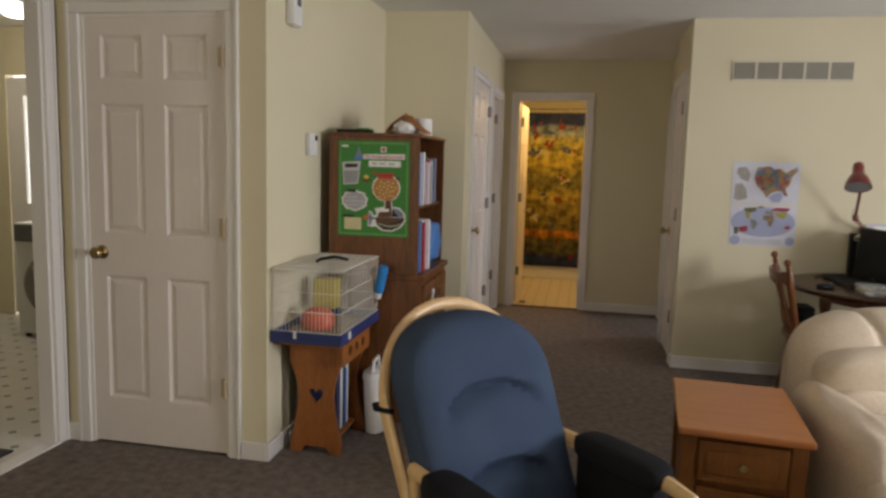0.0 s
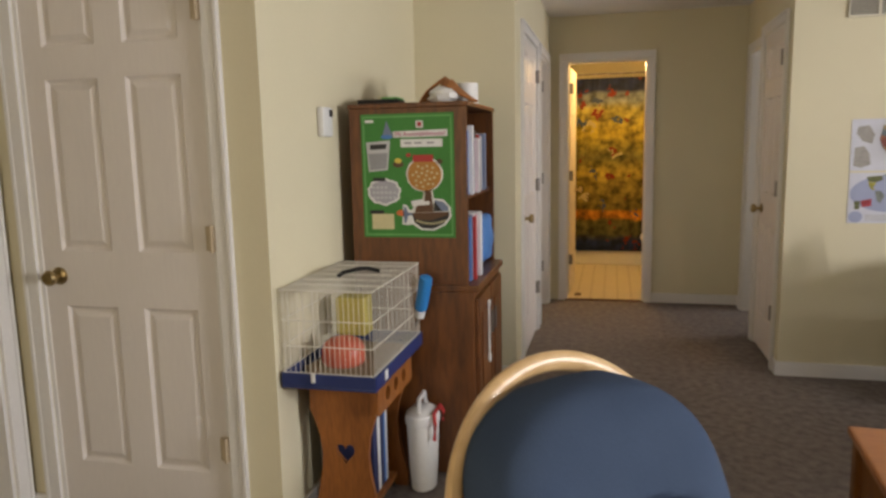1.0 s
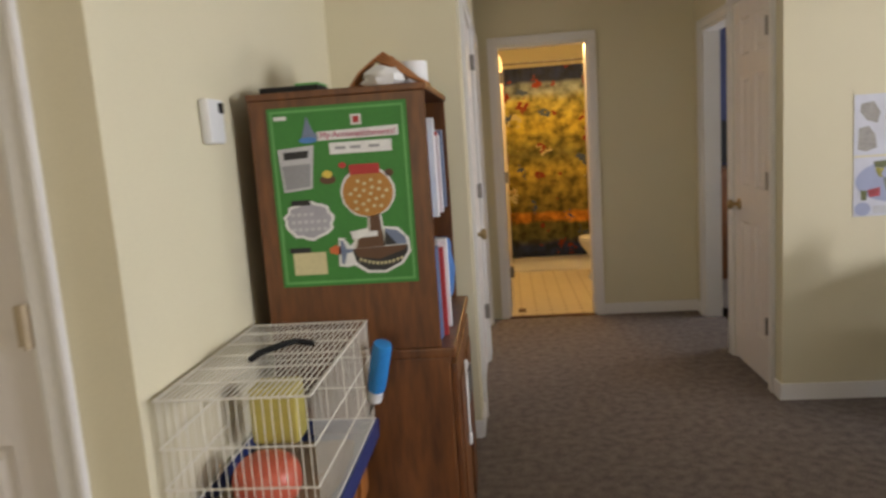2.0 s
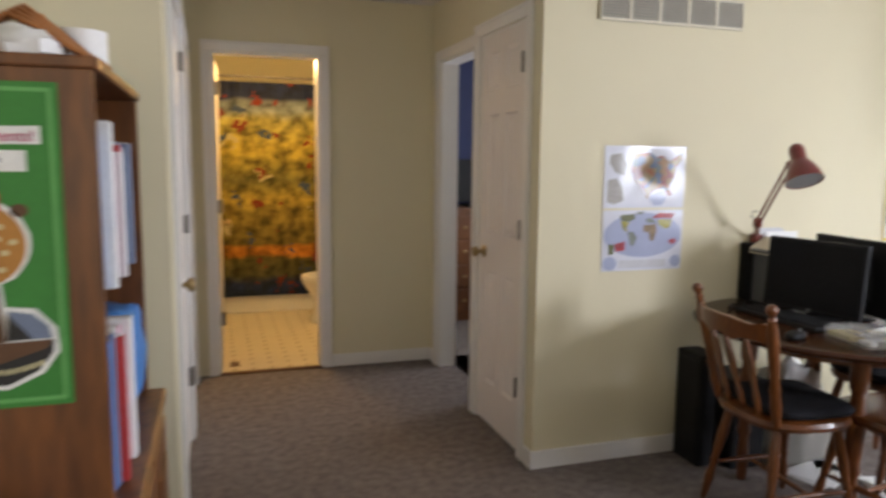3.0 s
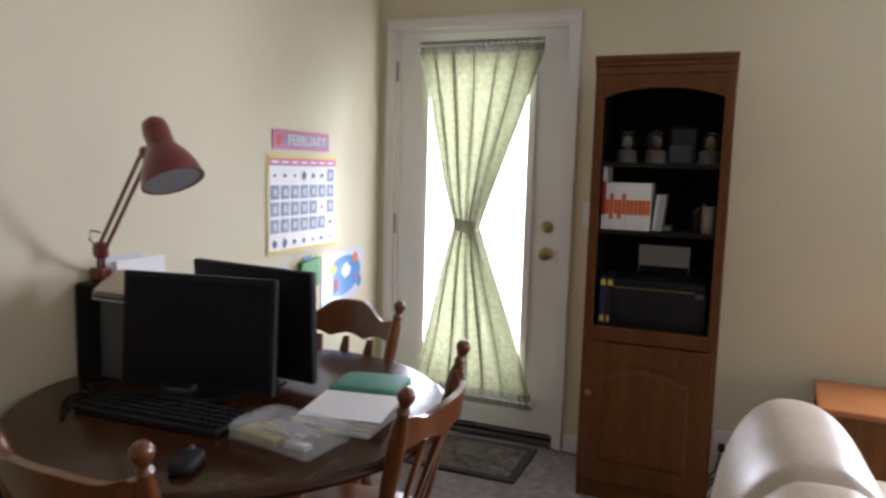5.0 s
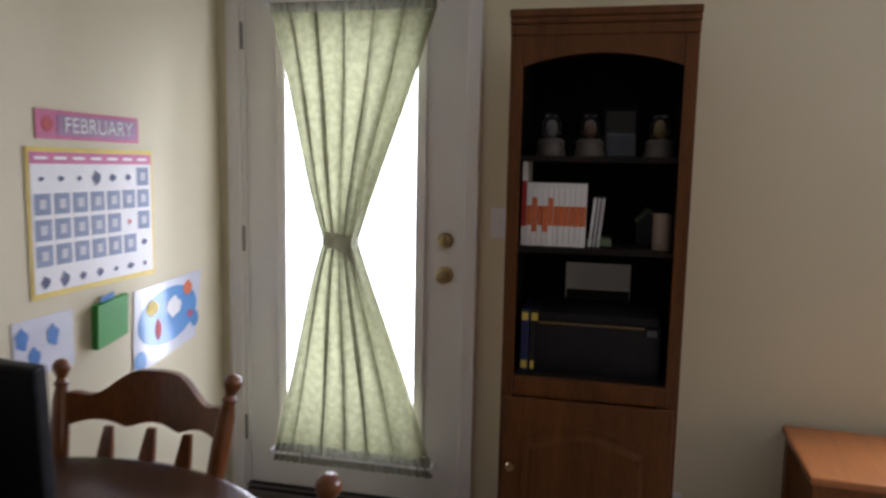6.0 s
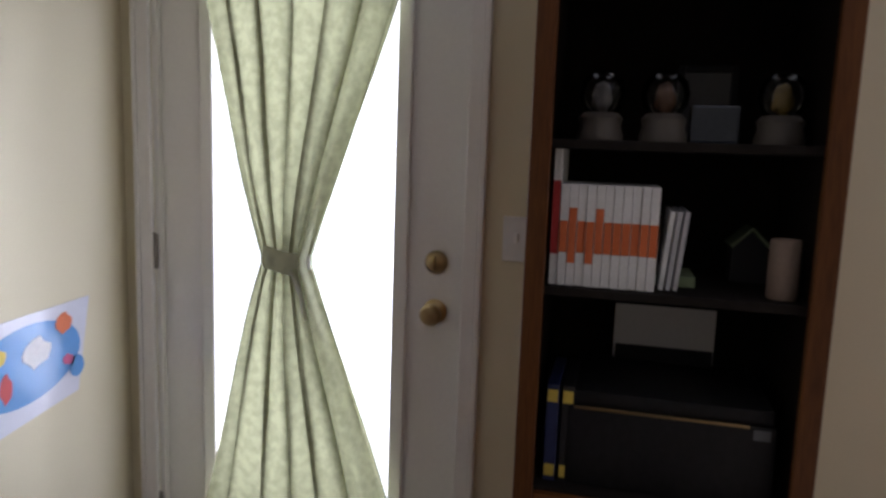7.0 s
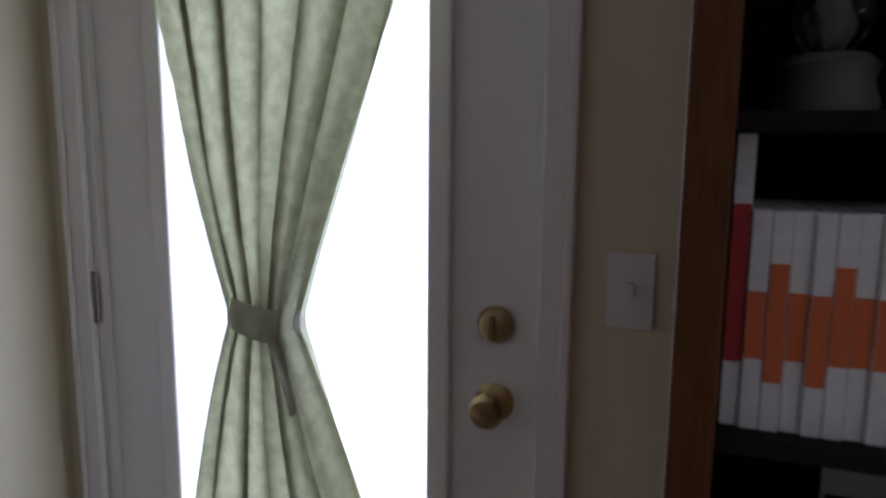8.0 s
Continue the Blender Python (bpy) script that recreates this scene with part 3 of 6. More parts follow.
for hz in (0.258, 1.044, 1.838):
    b = lathe([(0.0065, 0.0), (0.0065, 0.1)], 10, m=pose(-0.006, -0.026, hz - 0.05))
    rod((-0.006, -0.026, hz + 0.05), (-0.02, -0.03, hz + 0.056), 0.003, 6, bm=b)
    box(-0.009, -0.003, -0.024, 0.001, hz - 0.046, hz + 0.046, bm=b)
    part("hinge", b, STEEL, pd, "steel butt hinge")
part("door_sweep", box(0.0, W + 0.01, -0.03, -0.002, -0.012, 0.018, 0.004), BLACK, pd, "black door sweep with bright end")
part("sweep_strip", box(0.0, W + 0.012, -0.034, -0.0305, 0.006, 0.016, 0.001), STEEL, pd)
tagged(part("door_sill", box(EAST - 0.005, EAST + 0.15, 5.446, 6.354, 0.0, 0.03, 0.006), STEEL), "aluminium door sill", "sill", kind="structure")

# window beyond the camera's view that lights the room
win = thing("window_1", (EAST, 0, 0), "white framed window in the east wall", "window", kind="structure")
for b in ((0.03, 0.10, 2.25, 2.31, 0.9, 2.0), (0.03, 0.10, 3.69, 3.75, 0.9, 2.0), (0.03, 0.10, 2.311, 3.689, 0.9, 0.96), (0.03, 0.10, 2.311, 3.689, 1.94, 2.0), (0.04, 0.09, 2.98, 3.02, 0.961, 1.939)):
    part("window_frame", box(*b, 0.004), TRIM, win)
part("window_sill", box(-0.04, 0.02, 2.2, 3.8, 0.87, 0.899, 0.005), TRIM, win)
p = part("pane", box(0.06, 0.064, 2.311, 3.689, 0.961, 1.939), GLASS, win)
p.visible_shadow = False

# unseen window added to carry the south fill lamp
win2 = thing("added_window_2", (-1.3, -1.2, 0), "added unseen window frame in the south wall", "window", kind="structure")
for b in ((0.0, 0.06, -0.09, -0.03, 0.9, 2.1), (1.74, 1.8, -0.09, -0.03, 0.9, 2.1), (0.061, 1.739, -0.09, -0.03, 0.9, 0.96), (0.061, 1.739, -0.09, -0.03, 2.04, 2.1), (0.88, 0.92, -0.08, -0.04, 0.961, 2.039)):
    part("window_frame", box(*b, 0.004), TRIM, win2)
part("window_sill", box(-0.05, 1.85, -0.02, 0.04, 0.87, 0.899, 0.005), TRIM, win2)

OUT = glow("bright_overcast", (1.0, 1.0, 1.0), 4.0)
tagged(part("backdrop", box(5.2, 5.22, 0.0, 9.5, -0.2, 5.0), OUT), "white overcast sky outside the glass", "backdrop", kind="structure")
tagged(part("ground", box(4.64, 60, -40, 50, -0.4, -0.2), plain("pale_patio", (0.6, 0.6, 0.58), 0.9)), "pale concrete ground outside", "ground", kind="structure")


# curtain on the patio door
def gathered(width_of, y_mid, z0, z1, folds, depth, rows=60, cols=90, seed=0.0, lap=0.0):
    """A hanging cloth whose width changes with height, in the plane x = 0."""
    bm = bmesh.new()
    grid = []
    for i in range(rows + 1):
        z = z0 + (z1 - z0) * i / rows
        w, mid = width_of(z), y_mid(z)
        row = []
        for j in range(cols + 1):
            u = j / cols
            a = 2 * math.pi * folds * (u + 0.015 * math.sin(9 * u + 2 * z + seed))
            d = depth * (0.6 + 0.4 * math.sin(5 * u + seed)) * (math.sin(a) + 0.35 * math.sin(2.3 * a + 1.1)) * (0.30 + 0.55 * min(1, 0.30 / max(w, 0.05)))
            d += 0.004 * noise.noise(Vector((u * 9, z * 3, seed))) + 0.0035 * noise.noise(Vector((u * 46, z * 4, seed))) + 0.002 * noise.noise(Vector((u * 25, z * 30, seed)))
            side = lap * min(1.0, (w / 0.42) ** 0.7) * math.sin(a + 1.57) * (1 - abs(2 * u - 1) ** 6)
            row.append(bm.verts.new((d, mid + w * (u - 0.5) + side, z)))
        grid.append(row)
    for a, b in zip(grid, grid[1:]):
        for j in range(cols):
            bm.faces.new((a[j], a[j + 1], b[j + 1], b[j]))
    return bm


def pinch(z):
    top, tie, bot = 1.955, 1.10, 0.27
    if z >= tie:
        s = (z - tie) / (top - tie)
        return 0.13 + 0.52 * s ** 0.95
    s = (tie - z) / (tie - bot)
    return 0.13 + 0.50 * s ** 0.95


cu = thing("curtain", (EAST - 0.045, 0, 0), "sage green sheer curtain tied at the middle of the door", "curtain")
MID = lambda z: 5.877 + 0.042 * math.exp(-((z - 1.1) / 0.5) ** 2)
part("cloth", gathered(pinch, MID, 0.27, 1.955, 6.0, 0.038, 70, 260, 1.3, 0.027), CURTAIN, cu, smooth=True)
part("head_ruffle", gathered(lambda z: 0.65, lambda z: 5.88, 1.955, 2.02, 22, 0.012, 6, 200, 0.4), CURTAIN_POCKET_SHADED, cu, "gathered rod pocket", smooth=True)
part("hem_ruffle", gathered(lambda z: 0.64 + 0.02 * (0.27 - z) / 0.07, lambda z: 5.875, 0.19, 0.272, 22, 0.014, 6, 200, 2.4), CURTAIN_POCKET_SHADED, cu, "gathered hem pocket", smooth=True)
bm = bmesh.new()
rings = []
for k, (z, g) in enumerate(((1.070, 0.94), (1.080, 1.0), (1.100, 1.02), (1.122, 1.0), (1.130, 0.94))):
    rings.append([bm.verts.new((g * 0.040 * math.cos(a), 5.919 + g * 0.067 * math.sin(a) * (1 + 0.02 * math.sin(7 * a)), z + 0.006 * math.sin(a) + 0.003 * math.sin(3 * a))) for a in [i * math.pi / 16 for i in range(32)]])
for a, b in zip(rings, rings[1:]):
    for j in range(32):
        bm.faces.new((a[j], a[(j + 1) % 32], b[(j + 1) % 32], b[j]))
part("tie_band", bm, CURTAIN_EDGE, cu, "cloth tie band", smooth=True)
part("tie_tail", tube([(-0.040, 5.882, 1.08), (-0.044, 5.857, 1.02), (-0.04, 5.844, 0.95)], 0.014, 8, squash=0.3), CURTAIN_EDGE, cu, smooth=True)
for z in (2.0, 0.225):
    part("curtain_rod", rod((0.0, 5.545, z), (0.0, 6.215, z), 0.006), WHITEP, cu)
for z in (2.0, 0.225):
    for y in (5.545, 6.215):
        part("rod_bracket", box(-0.01, 0.048, y - 0.008, y + 0.008, z - 0.012, z + 0.012, 0.003), WHITEP, cu)
# ---- big furniture ----
def dining_chair(at, turn, label, hump):
    """Colonial chair: turned posts with ball finials, scalloped crest, flat splats, saddle seat; faces +y locally."""
    c = thing("dining_chair", at, label, "chair", "chairs round the table", turn)
    seat = pillow((0, 0.0, 0.445), (0.44, 0.43, 0.045), 0.35, 0.7, 28, 8)
    part("seat", seat, MAPLE, c, "saddle-shaped wooden seat", smooth=True)
    # posts lean back
    for s in (-1, 1):
        a, b = Vector((s * 0.175, -0.165, 0.45)), Vector((s * 0.222, -0.255, 0.875))
        L = (b - a).length
        prof = [(0.013, 0), (0.017, 0.03), (0.021, 0.08), (0.017, 0.13), (0.020, 0.15), (0.016, 0.17), (0.020, L * 0.55), (0.021, L * 0.75), (0.019, L - 0.05), (0.013, L - 0.02), (0.017, L - 0.012), (0.011, L), (0.014, L + 0.008), (0.021, L + 0.022), (0.021, L + 0.032), (0.013, L + 0.044), (0.003, L + 0.047)]
        part("back_post", lathe(prof, 14, m=aim(a, b)), MAPLE, c, smooth=True)
    # crest rail, curved, with a scalloped upper edge
    bm = bmesh.new()
    n = 28
    rows = []
    for i in range(n + 1):
        u = -1 + 2 * i / n
        x, y = 0.205 * u, -0.235 - 0.058 * (1 - u * u)
        top = 0.834 + hump * math.exp(-(u / 0.55) ** 4) + 0.012 * math.exp(-((abs(u) - 0.95) / 0.12) ** 2)
        low = 0.758 + 0.018 * abs(math.cos(1.5 * math.pi * u)) + 0.008 * u * u
        rows.append([bm.verts.new((x, y - (z - 0.8) * 0.15 + dy, z)) for z, dy in ((low, 0.0), (top, 0.0), (top, -0.020), (low, -0.020))])
    for a, b in zip(rows, rows[1:]):
        for k in range(4):
            bm.faces.new((a[k], a[(k + 1) % 4], b[(k + 1) % 4], b[k]))
    bm.faces.new(rows[0]), bm.faces.new(rows[-1][::-1])
    part("crest_rail", bm, MAPLE, c, smooth=True)
    for x in (-0.092, 0.0, 0.092):
        o = [(-0.010, 0), (0.010, 0), (0.014, 0.08), (0.010, 0.13), (0.021, 0.20), (0.021, 0.235), (0.010, 0.31), (-0.010, 0.31), (-0.021, 0.235), (-0.021, 0.20), (-0.010, 0.13), (-0.014, 0.08)]
        k = x * 1.14 - x
        m = Matrix.Translation((x, -0.180, 0.455)) @ Matrix(((1, 0, k / 0.31, 0), (0, 1, -(0.048 + 0.058 * (1 - (x * 1.14 / 0.205) ** 2)) / 0.31, 0), (0, 0, 1, 0), (0, 0, 0, 1)))
        part("splat", slab(o, 0.011, m=m), MAPLE, c)
    legprof = lambda L: [(0.011, 0), (0.015, 0.03), (0.019, 0.10), (0.013, 0.16), (0.018, 0.18), (0.014, 0.20), (0.021, 0.29), (0.018, L - 0.03), (0.013, L)]
    feet = {}
    for sx in (-1, 1):
        for sy in (-1, 1):
            foot, head = Vector((sx * 0.20, sy * 0.195, 0.0)), Vector((sx * 0.135, sy * 0.13, 0.435))
            feet[sx, sy] = (foot, head)
            part("leg", lathe(legprof((head - foot).length), 12, m=aim(foot, head)), MAPLE, c, smooth=True)
    at_h = lambda k, h: feet[k][0].lerp(feet[k][1], h)
    for sx in (-1, 1):
        a, b = at_h((sx, -1), 0.38), at_h((sx, 1), 0.38)
        L = (b - a).length
        part("stretcher", lathe([(0.007, 0), (0.013, L * 0.5), (0.007, L)], 10, m=aim(a, b)), MAPLE, c, smooth=True)
    a, b = (at_h((-1, -1), 0.38) + at_h((-1, 1), 0.38)) / 2, (at_h((1, -1), 0.38) + at_h((1, 1), 0.38)) / 2
    part("stretcher", lathe([(0.007, 0), (0.013, (b - a).length * 0.5), (0.007, (b - a).length)], 10, m=aim(a, b)), MAPLE, c, smooth=True)
    return c


# the back posts' tops stand about 0.25 m behind the seat's middle
chair_a = dining_chair((2.263, 5.775, 0), -95, "turned maple dining chair with dark cushion, facing the monitors", 0.012)
chair_b = copy_thing(chair_a, pose(2.652, 5.583, 0, 0, 0, 5))
chair_b["label"] = "turned maple dining chair with glossy bare seat, pushed in"
chair_c = dining_chair((3.06, 5.967, 0), 90, "turned maple dining chair with humped crest beside the patio door", 0.062)
cush = thing("chair_cushion", (2.27, 5.775, 0.466), "flat black cloth seat cushion on a dining chair", "cushion", turn=-95)
part("pad", pillow((0, 0.01, 0.02), (0.40, 0.38, 0.045), 0.5, 0.45, 24, 8, dent=0.05), BLACKCLOTH, cush, smooth=True)
cush2 = thing("chair_cushion", (3.05, 5.967, 0.466), "flat black cloth seat cushion on a dining chair", "cushion", turn=90)
part("pad", pillow((0, 0.01, 0.02), (0.40, 0.38, 0.045), 0.5, 0.45, 24, 8, dent=0.05), BLACKCLOTH, cush2, smooth=True)

tb = thing("dining_table", (2.65, 5.90, 0), "round maple dining table with turned legs and glossy top", "table")
part("tabletop", lathe([(0.49, 0.712), (0.560, 0.714), (0.577, 0.722), (0.581, 0.732), (0.573, 0.742), (0.560, 0.745), (0.3, 0.7455)], 72), TABLETOP, tb, smooth=True)
part("apron", lathe([(0.34, 0.65), (0.36, 0.65), (0.36, 0.7125), (0.34, 0.7125)], 48), MAPLE, tb, smooth=True)
for k in range(4):
    a = radians(57 + 90 * k)
    x, y = 0.34 * math.cos(a), 0.34 * math.sin(a)
    prof = [(0.018, 0), (0.022, 0.02), (0.026, 0.10), (0.020, 0.20), (0.030, 0.23), (0.024, 0.26), (0.034, 0.38), (0.036, 0.46), (0.024, 0.54), (0.034, 0.56), (0.036, 0.60), (0.036, 0.712)]
    part("leg", lathe(prof, 16, m=pose(x, y, 0)), MAPLE, tb, "turned leg", smooth=True)

# oak cabinet by the patio door
cb = thing("oak_cabinet", (4.05, 4.967, 0), "tall oak cabinet with arched open shelves over a door", "cabinet")
Y0, Y1, D, ZT = -0.266, 0.266, 0.43, 1.855
for y0 in (Y0, Y1 - 0.02):
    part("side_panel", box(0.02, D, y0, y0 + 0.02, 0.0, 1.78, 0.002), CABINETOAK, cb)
part("back_panel", box(D - 0.01, D, Y0 + 0.0205, Y1 - 0.0205, 0.06, 1.78), BROWNP, cb, "brown back panel darkened for the recess's shade")
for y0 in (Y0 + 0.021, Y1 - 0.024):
    part("lining", box(0.022, D - 0.0105, y0, y0 + 0.003, 0.74, 1.77), BROWNP, cb, "brown lining darkened for the recess's shade")
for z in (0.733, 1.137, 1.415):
    part("shelf", box(0.03, D - 0.0105, Y0 + 0.0245, Y1 - 0.0245, z, z + 0.017, 0.002), BROWNP, cb, "shelf board darkened for the recess's shade")
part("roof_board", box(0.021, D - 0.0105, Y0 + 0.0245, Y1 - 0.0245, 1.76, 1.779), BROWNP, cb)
for y0 in (Y0, Y1 - 0.038):
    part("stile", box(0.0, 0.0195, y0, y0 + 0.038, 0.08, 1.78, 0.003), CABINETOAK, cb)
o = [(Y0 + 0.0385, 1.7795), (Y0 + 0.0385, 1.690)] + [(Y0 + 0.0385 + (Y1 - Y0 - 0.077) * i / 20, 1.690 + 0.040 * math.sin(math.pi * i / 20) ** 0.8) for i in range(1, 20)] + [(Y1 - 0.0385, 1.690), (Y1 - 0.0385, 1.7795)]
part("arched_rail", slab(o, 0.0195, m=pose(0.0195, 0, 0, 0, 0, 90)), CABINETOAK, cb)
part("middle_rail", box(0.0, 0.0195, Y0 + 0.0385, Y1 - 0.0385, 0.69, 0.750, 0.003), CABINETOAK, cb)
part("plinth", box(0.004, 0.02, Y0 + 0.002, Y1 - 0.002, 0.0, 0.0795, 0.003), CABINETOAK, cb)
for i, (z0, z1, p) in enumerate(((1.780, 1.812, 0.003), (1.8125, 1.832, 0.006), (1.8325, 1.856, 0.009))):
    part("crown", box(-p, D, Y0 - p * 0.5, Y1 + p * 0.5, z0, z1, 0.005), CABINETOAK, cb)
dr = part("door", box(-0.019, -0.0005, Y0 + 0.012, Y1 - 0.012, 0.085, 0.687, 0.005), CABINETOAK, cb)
o = [(Y0 + 0.075, 0.16), (Y1 - 0.075, 0.16), (Y1 - 0.075, 0.555)] + [(Y1 - 0.075 - (Y1 - Y0 - 0.15) * i / 16, 0.555 + 0.055 * math.sin(math.pi * i / 16)) for i in range(1, 16)] + [(Y0 + 0.075, 0.555)]
bm = slab(o, 0.004, m=pose(-0.0195, 0, 0, 0, 0, 90))
front = max((f for f in bm.faces if len(f.verts) > 6), key=lambda f: -f.calc_center_median().x)
bmesh.ops.inset_region(bm, faces=[front], thickness=0.022, depth=-0.002)
bmesh.ops.inset_region(bm, faces=[front], thickness=0.018, depth=0.006)
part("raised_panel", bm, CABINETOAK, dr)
part("knob", lathe([(0.006, 0), (0.006, 0.012), (0.014, 0.018), (0.012, 0.026), (0.002, 0.028)], 14, m=pose(-0.019, Y1 - 0.04, 0.47, 0, -90, 0)), BRASS, dr, "small round knob", smooth=True)

# dark bookcase in the alcove
bc = thing("bookcase", (-0.522, 4.86, 0), "dark cherry bookcase with open shelves over a cupboard", "bookcase")
BD, BW, BZ = 0.492, 0.66, 1.562
for y0 in (0.0, BW - 0.02):
    part("side_panel", box(0.0, BD, y0, y0 + 0.02, 0.8205, BZ - 0.02, 0.002), CHERRY, bc)
part("top_board", box(-0.004, BD + 0.006, -0.004, BW + 0.004, BZ - 0.0195, BZ, 0.004), CHERRY, bc)
part("back_panel", box(0.0, 0.012, 0.0205, BW - 0.0205, 0.8205, BZ - 0.0205), CHERRY, bc)
part("shelf", box(0.0125, BD - 0.02, 0.0205, BW - 0.0205, 1.165, 1.185, 0.002), CHERRY, bc)
part("cupboard_body", box(0.0, BD + 0.02, -0.006, BW + 0.006, 0.0, 0.79, 0.003), CHERRY, bc)
part("ledge", box(0.0, BD + 0.04, -0.010, BW + 0.010, 0.7905, 0.82, 0.006), CHERRY, bc)
for y0 in (0.03, BW / 2 + 0.005):
    d = part("cupboard_door", box(BD + 0.0205, BD + 0.037, y0, y0 + BW / 2 - 0.035, 0.09, 0.76, 0.004), CHERRY, bc)
    part("door_panel", box(BD + 0.0375, BD + 0.043, y0 + 0.06, y0 + BW / 2 - 0.095, 0.16, 0.69, 0.004), CHERRY, d)
    part("handle", rod((BD + 0.05, y0 + (0.25 if y0 < 0.1 else 0.04), 0.55), (BD + 0.05, y0 + (0.25 if y0 < 0.1 else 0.04), 0.65), 0.006), STEEL, d)
lock = thing("cupboard_strap", (-0.522 + BD + 0.047, 5.05, 0.45), "white plastic child lock strap on the cupboard door", "child lock")
part("strap", box(0.0, 0.008, -0.006, 0.006, 0.02, 0.25, 0.003), WHITEP, lock)
part("strap_end", pillow((0.005, 0, 0.01), (0.014, 0.03, 0.04), 0.6, 0.6, 12, 8), WHITEP, lock, smooth=True)
part("strap_end", pillow((0.005, 0, 0.255), (0.014, 0.024, 0.03), 0.6, 0.6, 12, 8), WHITEP, lock, smooth=True)


def end_table(at, turn, label):
    """Oak end table with two drawers; local front towards -y."""
    t = thing("end_table", at, label, "end table", "end tables beside the sofa", turn)
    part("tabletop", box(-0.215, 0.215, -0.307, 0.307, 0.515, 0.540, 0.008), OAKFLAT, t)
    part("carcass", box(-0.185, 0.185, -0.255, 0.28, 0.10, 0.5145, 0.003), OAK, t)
    for x in (-0.175, 0.175):
        for y in (-0.25, 0.27):
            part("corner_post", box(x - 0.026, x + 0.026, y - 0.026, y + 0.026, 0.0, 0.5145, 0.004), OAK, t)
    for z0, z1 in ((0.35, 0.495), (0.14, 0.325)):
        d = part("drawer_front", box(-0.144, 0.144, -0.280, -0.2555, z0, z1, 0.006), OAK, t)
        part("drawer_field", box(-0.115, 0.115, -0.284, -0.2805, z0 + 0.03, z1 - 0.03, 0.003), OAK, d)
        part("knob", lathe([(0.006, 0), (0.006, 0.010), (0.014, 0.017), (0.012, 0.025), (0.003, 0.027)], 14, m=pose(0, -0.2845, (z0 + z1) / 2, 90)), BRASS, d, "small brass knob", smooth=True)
    return t


et = end_table((1.415, 3.985, 0), -5, "honey oak end table with two drawers beside the leather sofa")
et2 = copy_thing(et, pose(4.21, 4.02, 0, 0, 0, -3))
et2["label"] = "honey oak end table between sofa and east wall"

# leather loveseat, its back to the dining area
def puffed(at, size, e1, e2, dent, folds=15, depth=0.028, n=56):
    """A stuffed leather cushion whose ends along x are drawn into puckers."""
    bm = pillow(at, size, e1, e2, n, 30, dent=dent)
    for v in bm.verts:
        s = abs(v.co.x - at[0]) / (size[0] / 2)
        y, z = v.co.y - at[1], v.co.z - at[2]
        k = max(0.0, (s - 0.70) / 0.30)
        g = 1 + depth * k * math.sin(folds * math.atan2(z, y) + 3 * noise.noise(Vector((y * 9, z * 9, at[0]))))
        v.co.y, v.co.z = at[1] + y * g, at[2] + z * g
    return bm


def bolster(x0, half, y0, r, top, seams):
    """A long stuffed back of domed section along x, drawn in at its ends and at puckered cross seams."""
    bm = bmesh.new()
    rings, n, m = [], 200, 64
    for i in range(n + 1):
        q = -math.cos(math.pi * i / n)
        x = half * math.copysign(abs(q) ** 0.8, q)
        k = max(0.02, 1 - abs(x / half) ** (7 if x > 0 else 4)) ** 0.30
        ring = []
        for j in range(m):
            a = 2 * math.pi * j / m
            y, z = r * power(math.cos(a), 0.85), top / 2 * power(math.sin(a), 0.85)
            g = k
            for c in seams:
                d = (x - c + 0.08 * math.cos(a)) / 0.018 if c < 0 else (x - c) / 0.018
                pucker = 0.6 + 0.4 * math.sin(17 * a + 4 * noise.noise(Vector((y * 8, z * 8, c))))
                g -= (0.075 * math.exp(-d * d) + 0.03 * pucker * math.exp(-d * d / 6)) * (0.4 + 0.6 * max(0.0, math.sin(a)))
            g *= 1 + 0.015 * noise.noise(Vector((x * 5, y * 5, z * 4)))
            ring.append(bm.verts.new((x0 + x, y0 + y * g, top / 2 + z * (1 + (g - 1) * r / (top / 2) * 1.6))))
        rings.append(ring)
    for a, b in zip(rings, rings[1:]):
        for j in range(m):
            bm.faces.new((a[j], a[(j + 1) % m], b[(j + 1) % m], b[j]))
    bm.faces.new(rings[0][::-1])
    bm.faces.new(rings[-1])
    bmesh.ops.recalc_face_normals(bm, faces=bm.faces)
    return bm


sf = thing("loveseat", (2.412, 4.08, 0), "cream leather loveseat with puffy back and arms", "sofa", turn=1)
part("base", box(-0.68, 0.68, -0.50, 0.40, 0.0, 0.36, 0.05), LEATHER, sf, smooth=True)
part("back_shell", bolster(0.035, 0.725, 0.42, 0.19, 0.865, (-0.46, -0.22, 0.065)), LEATHER, sf, "puffy leather back with gathered seams", smooth=True)
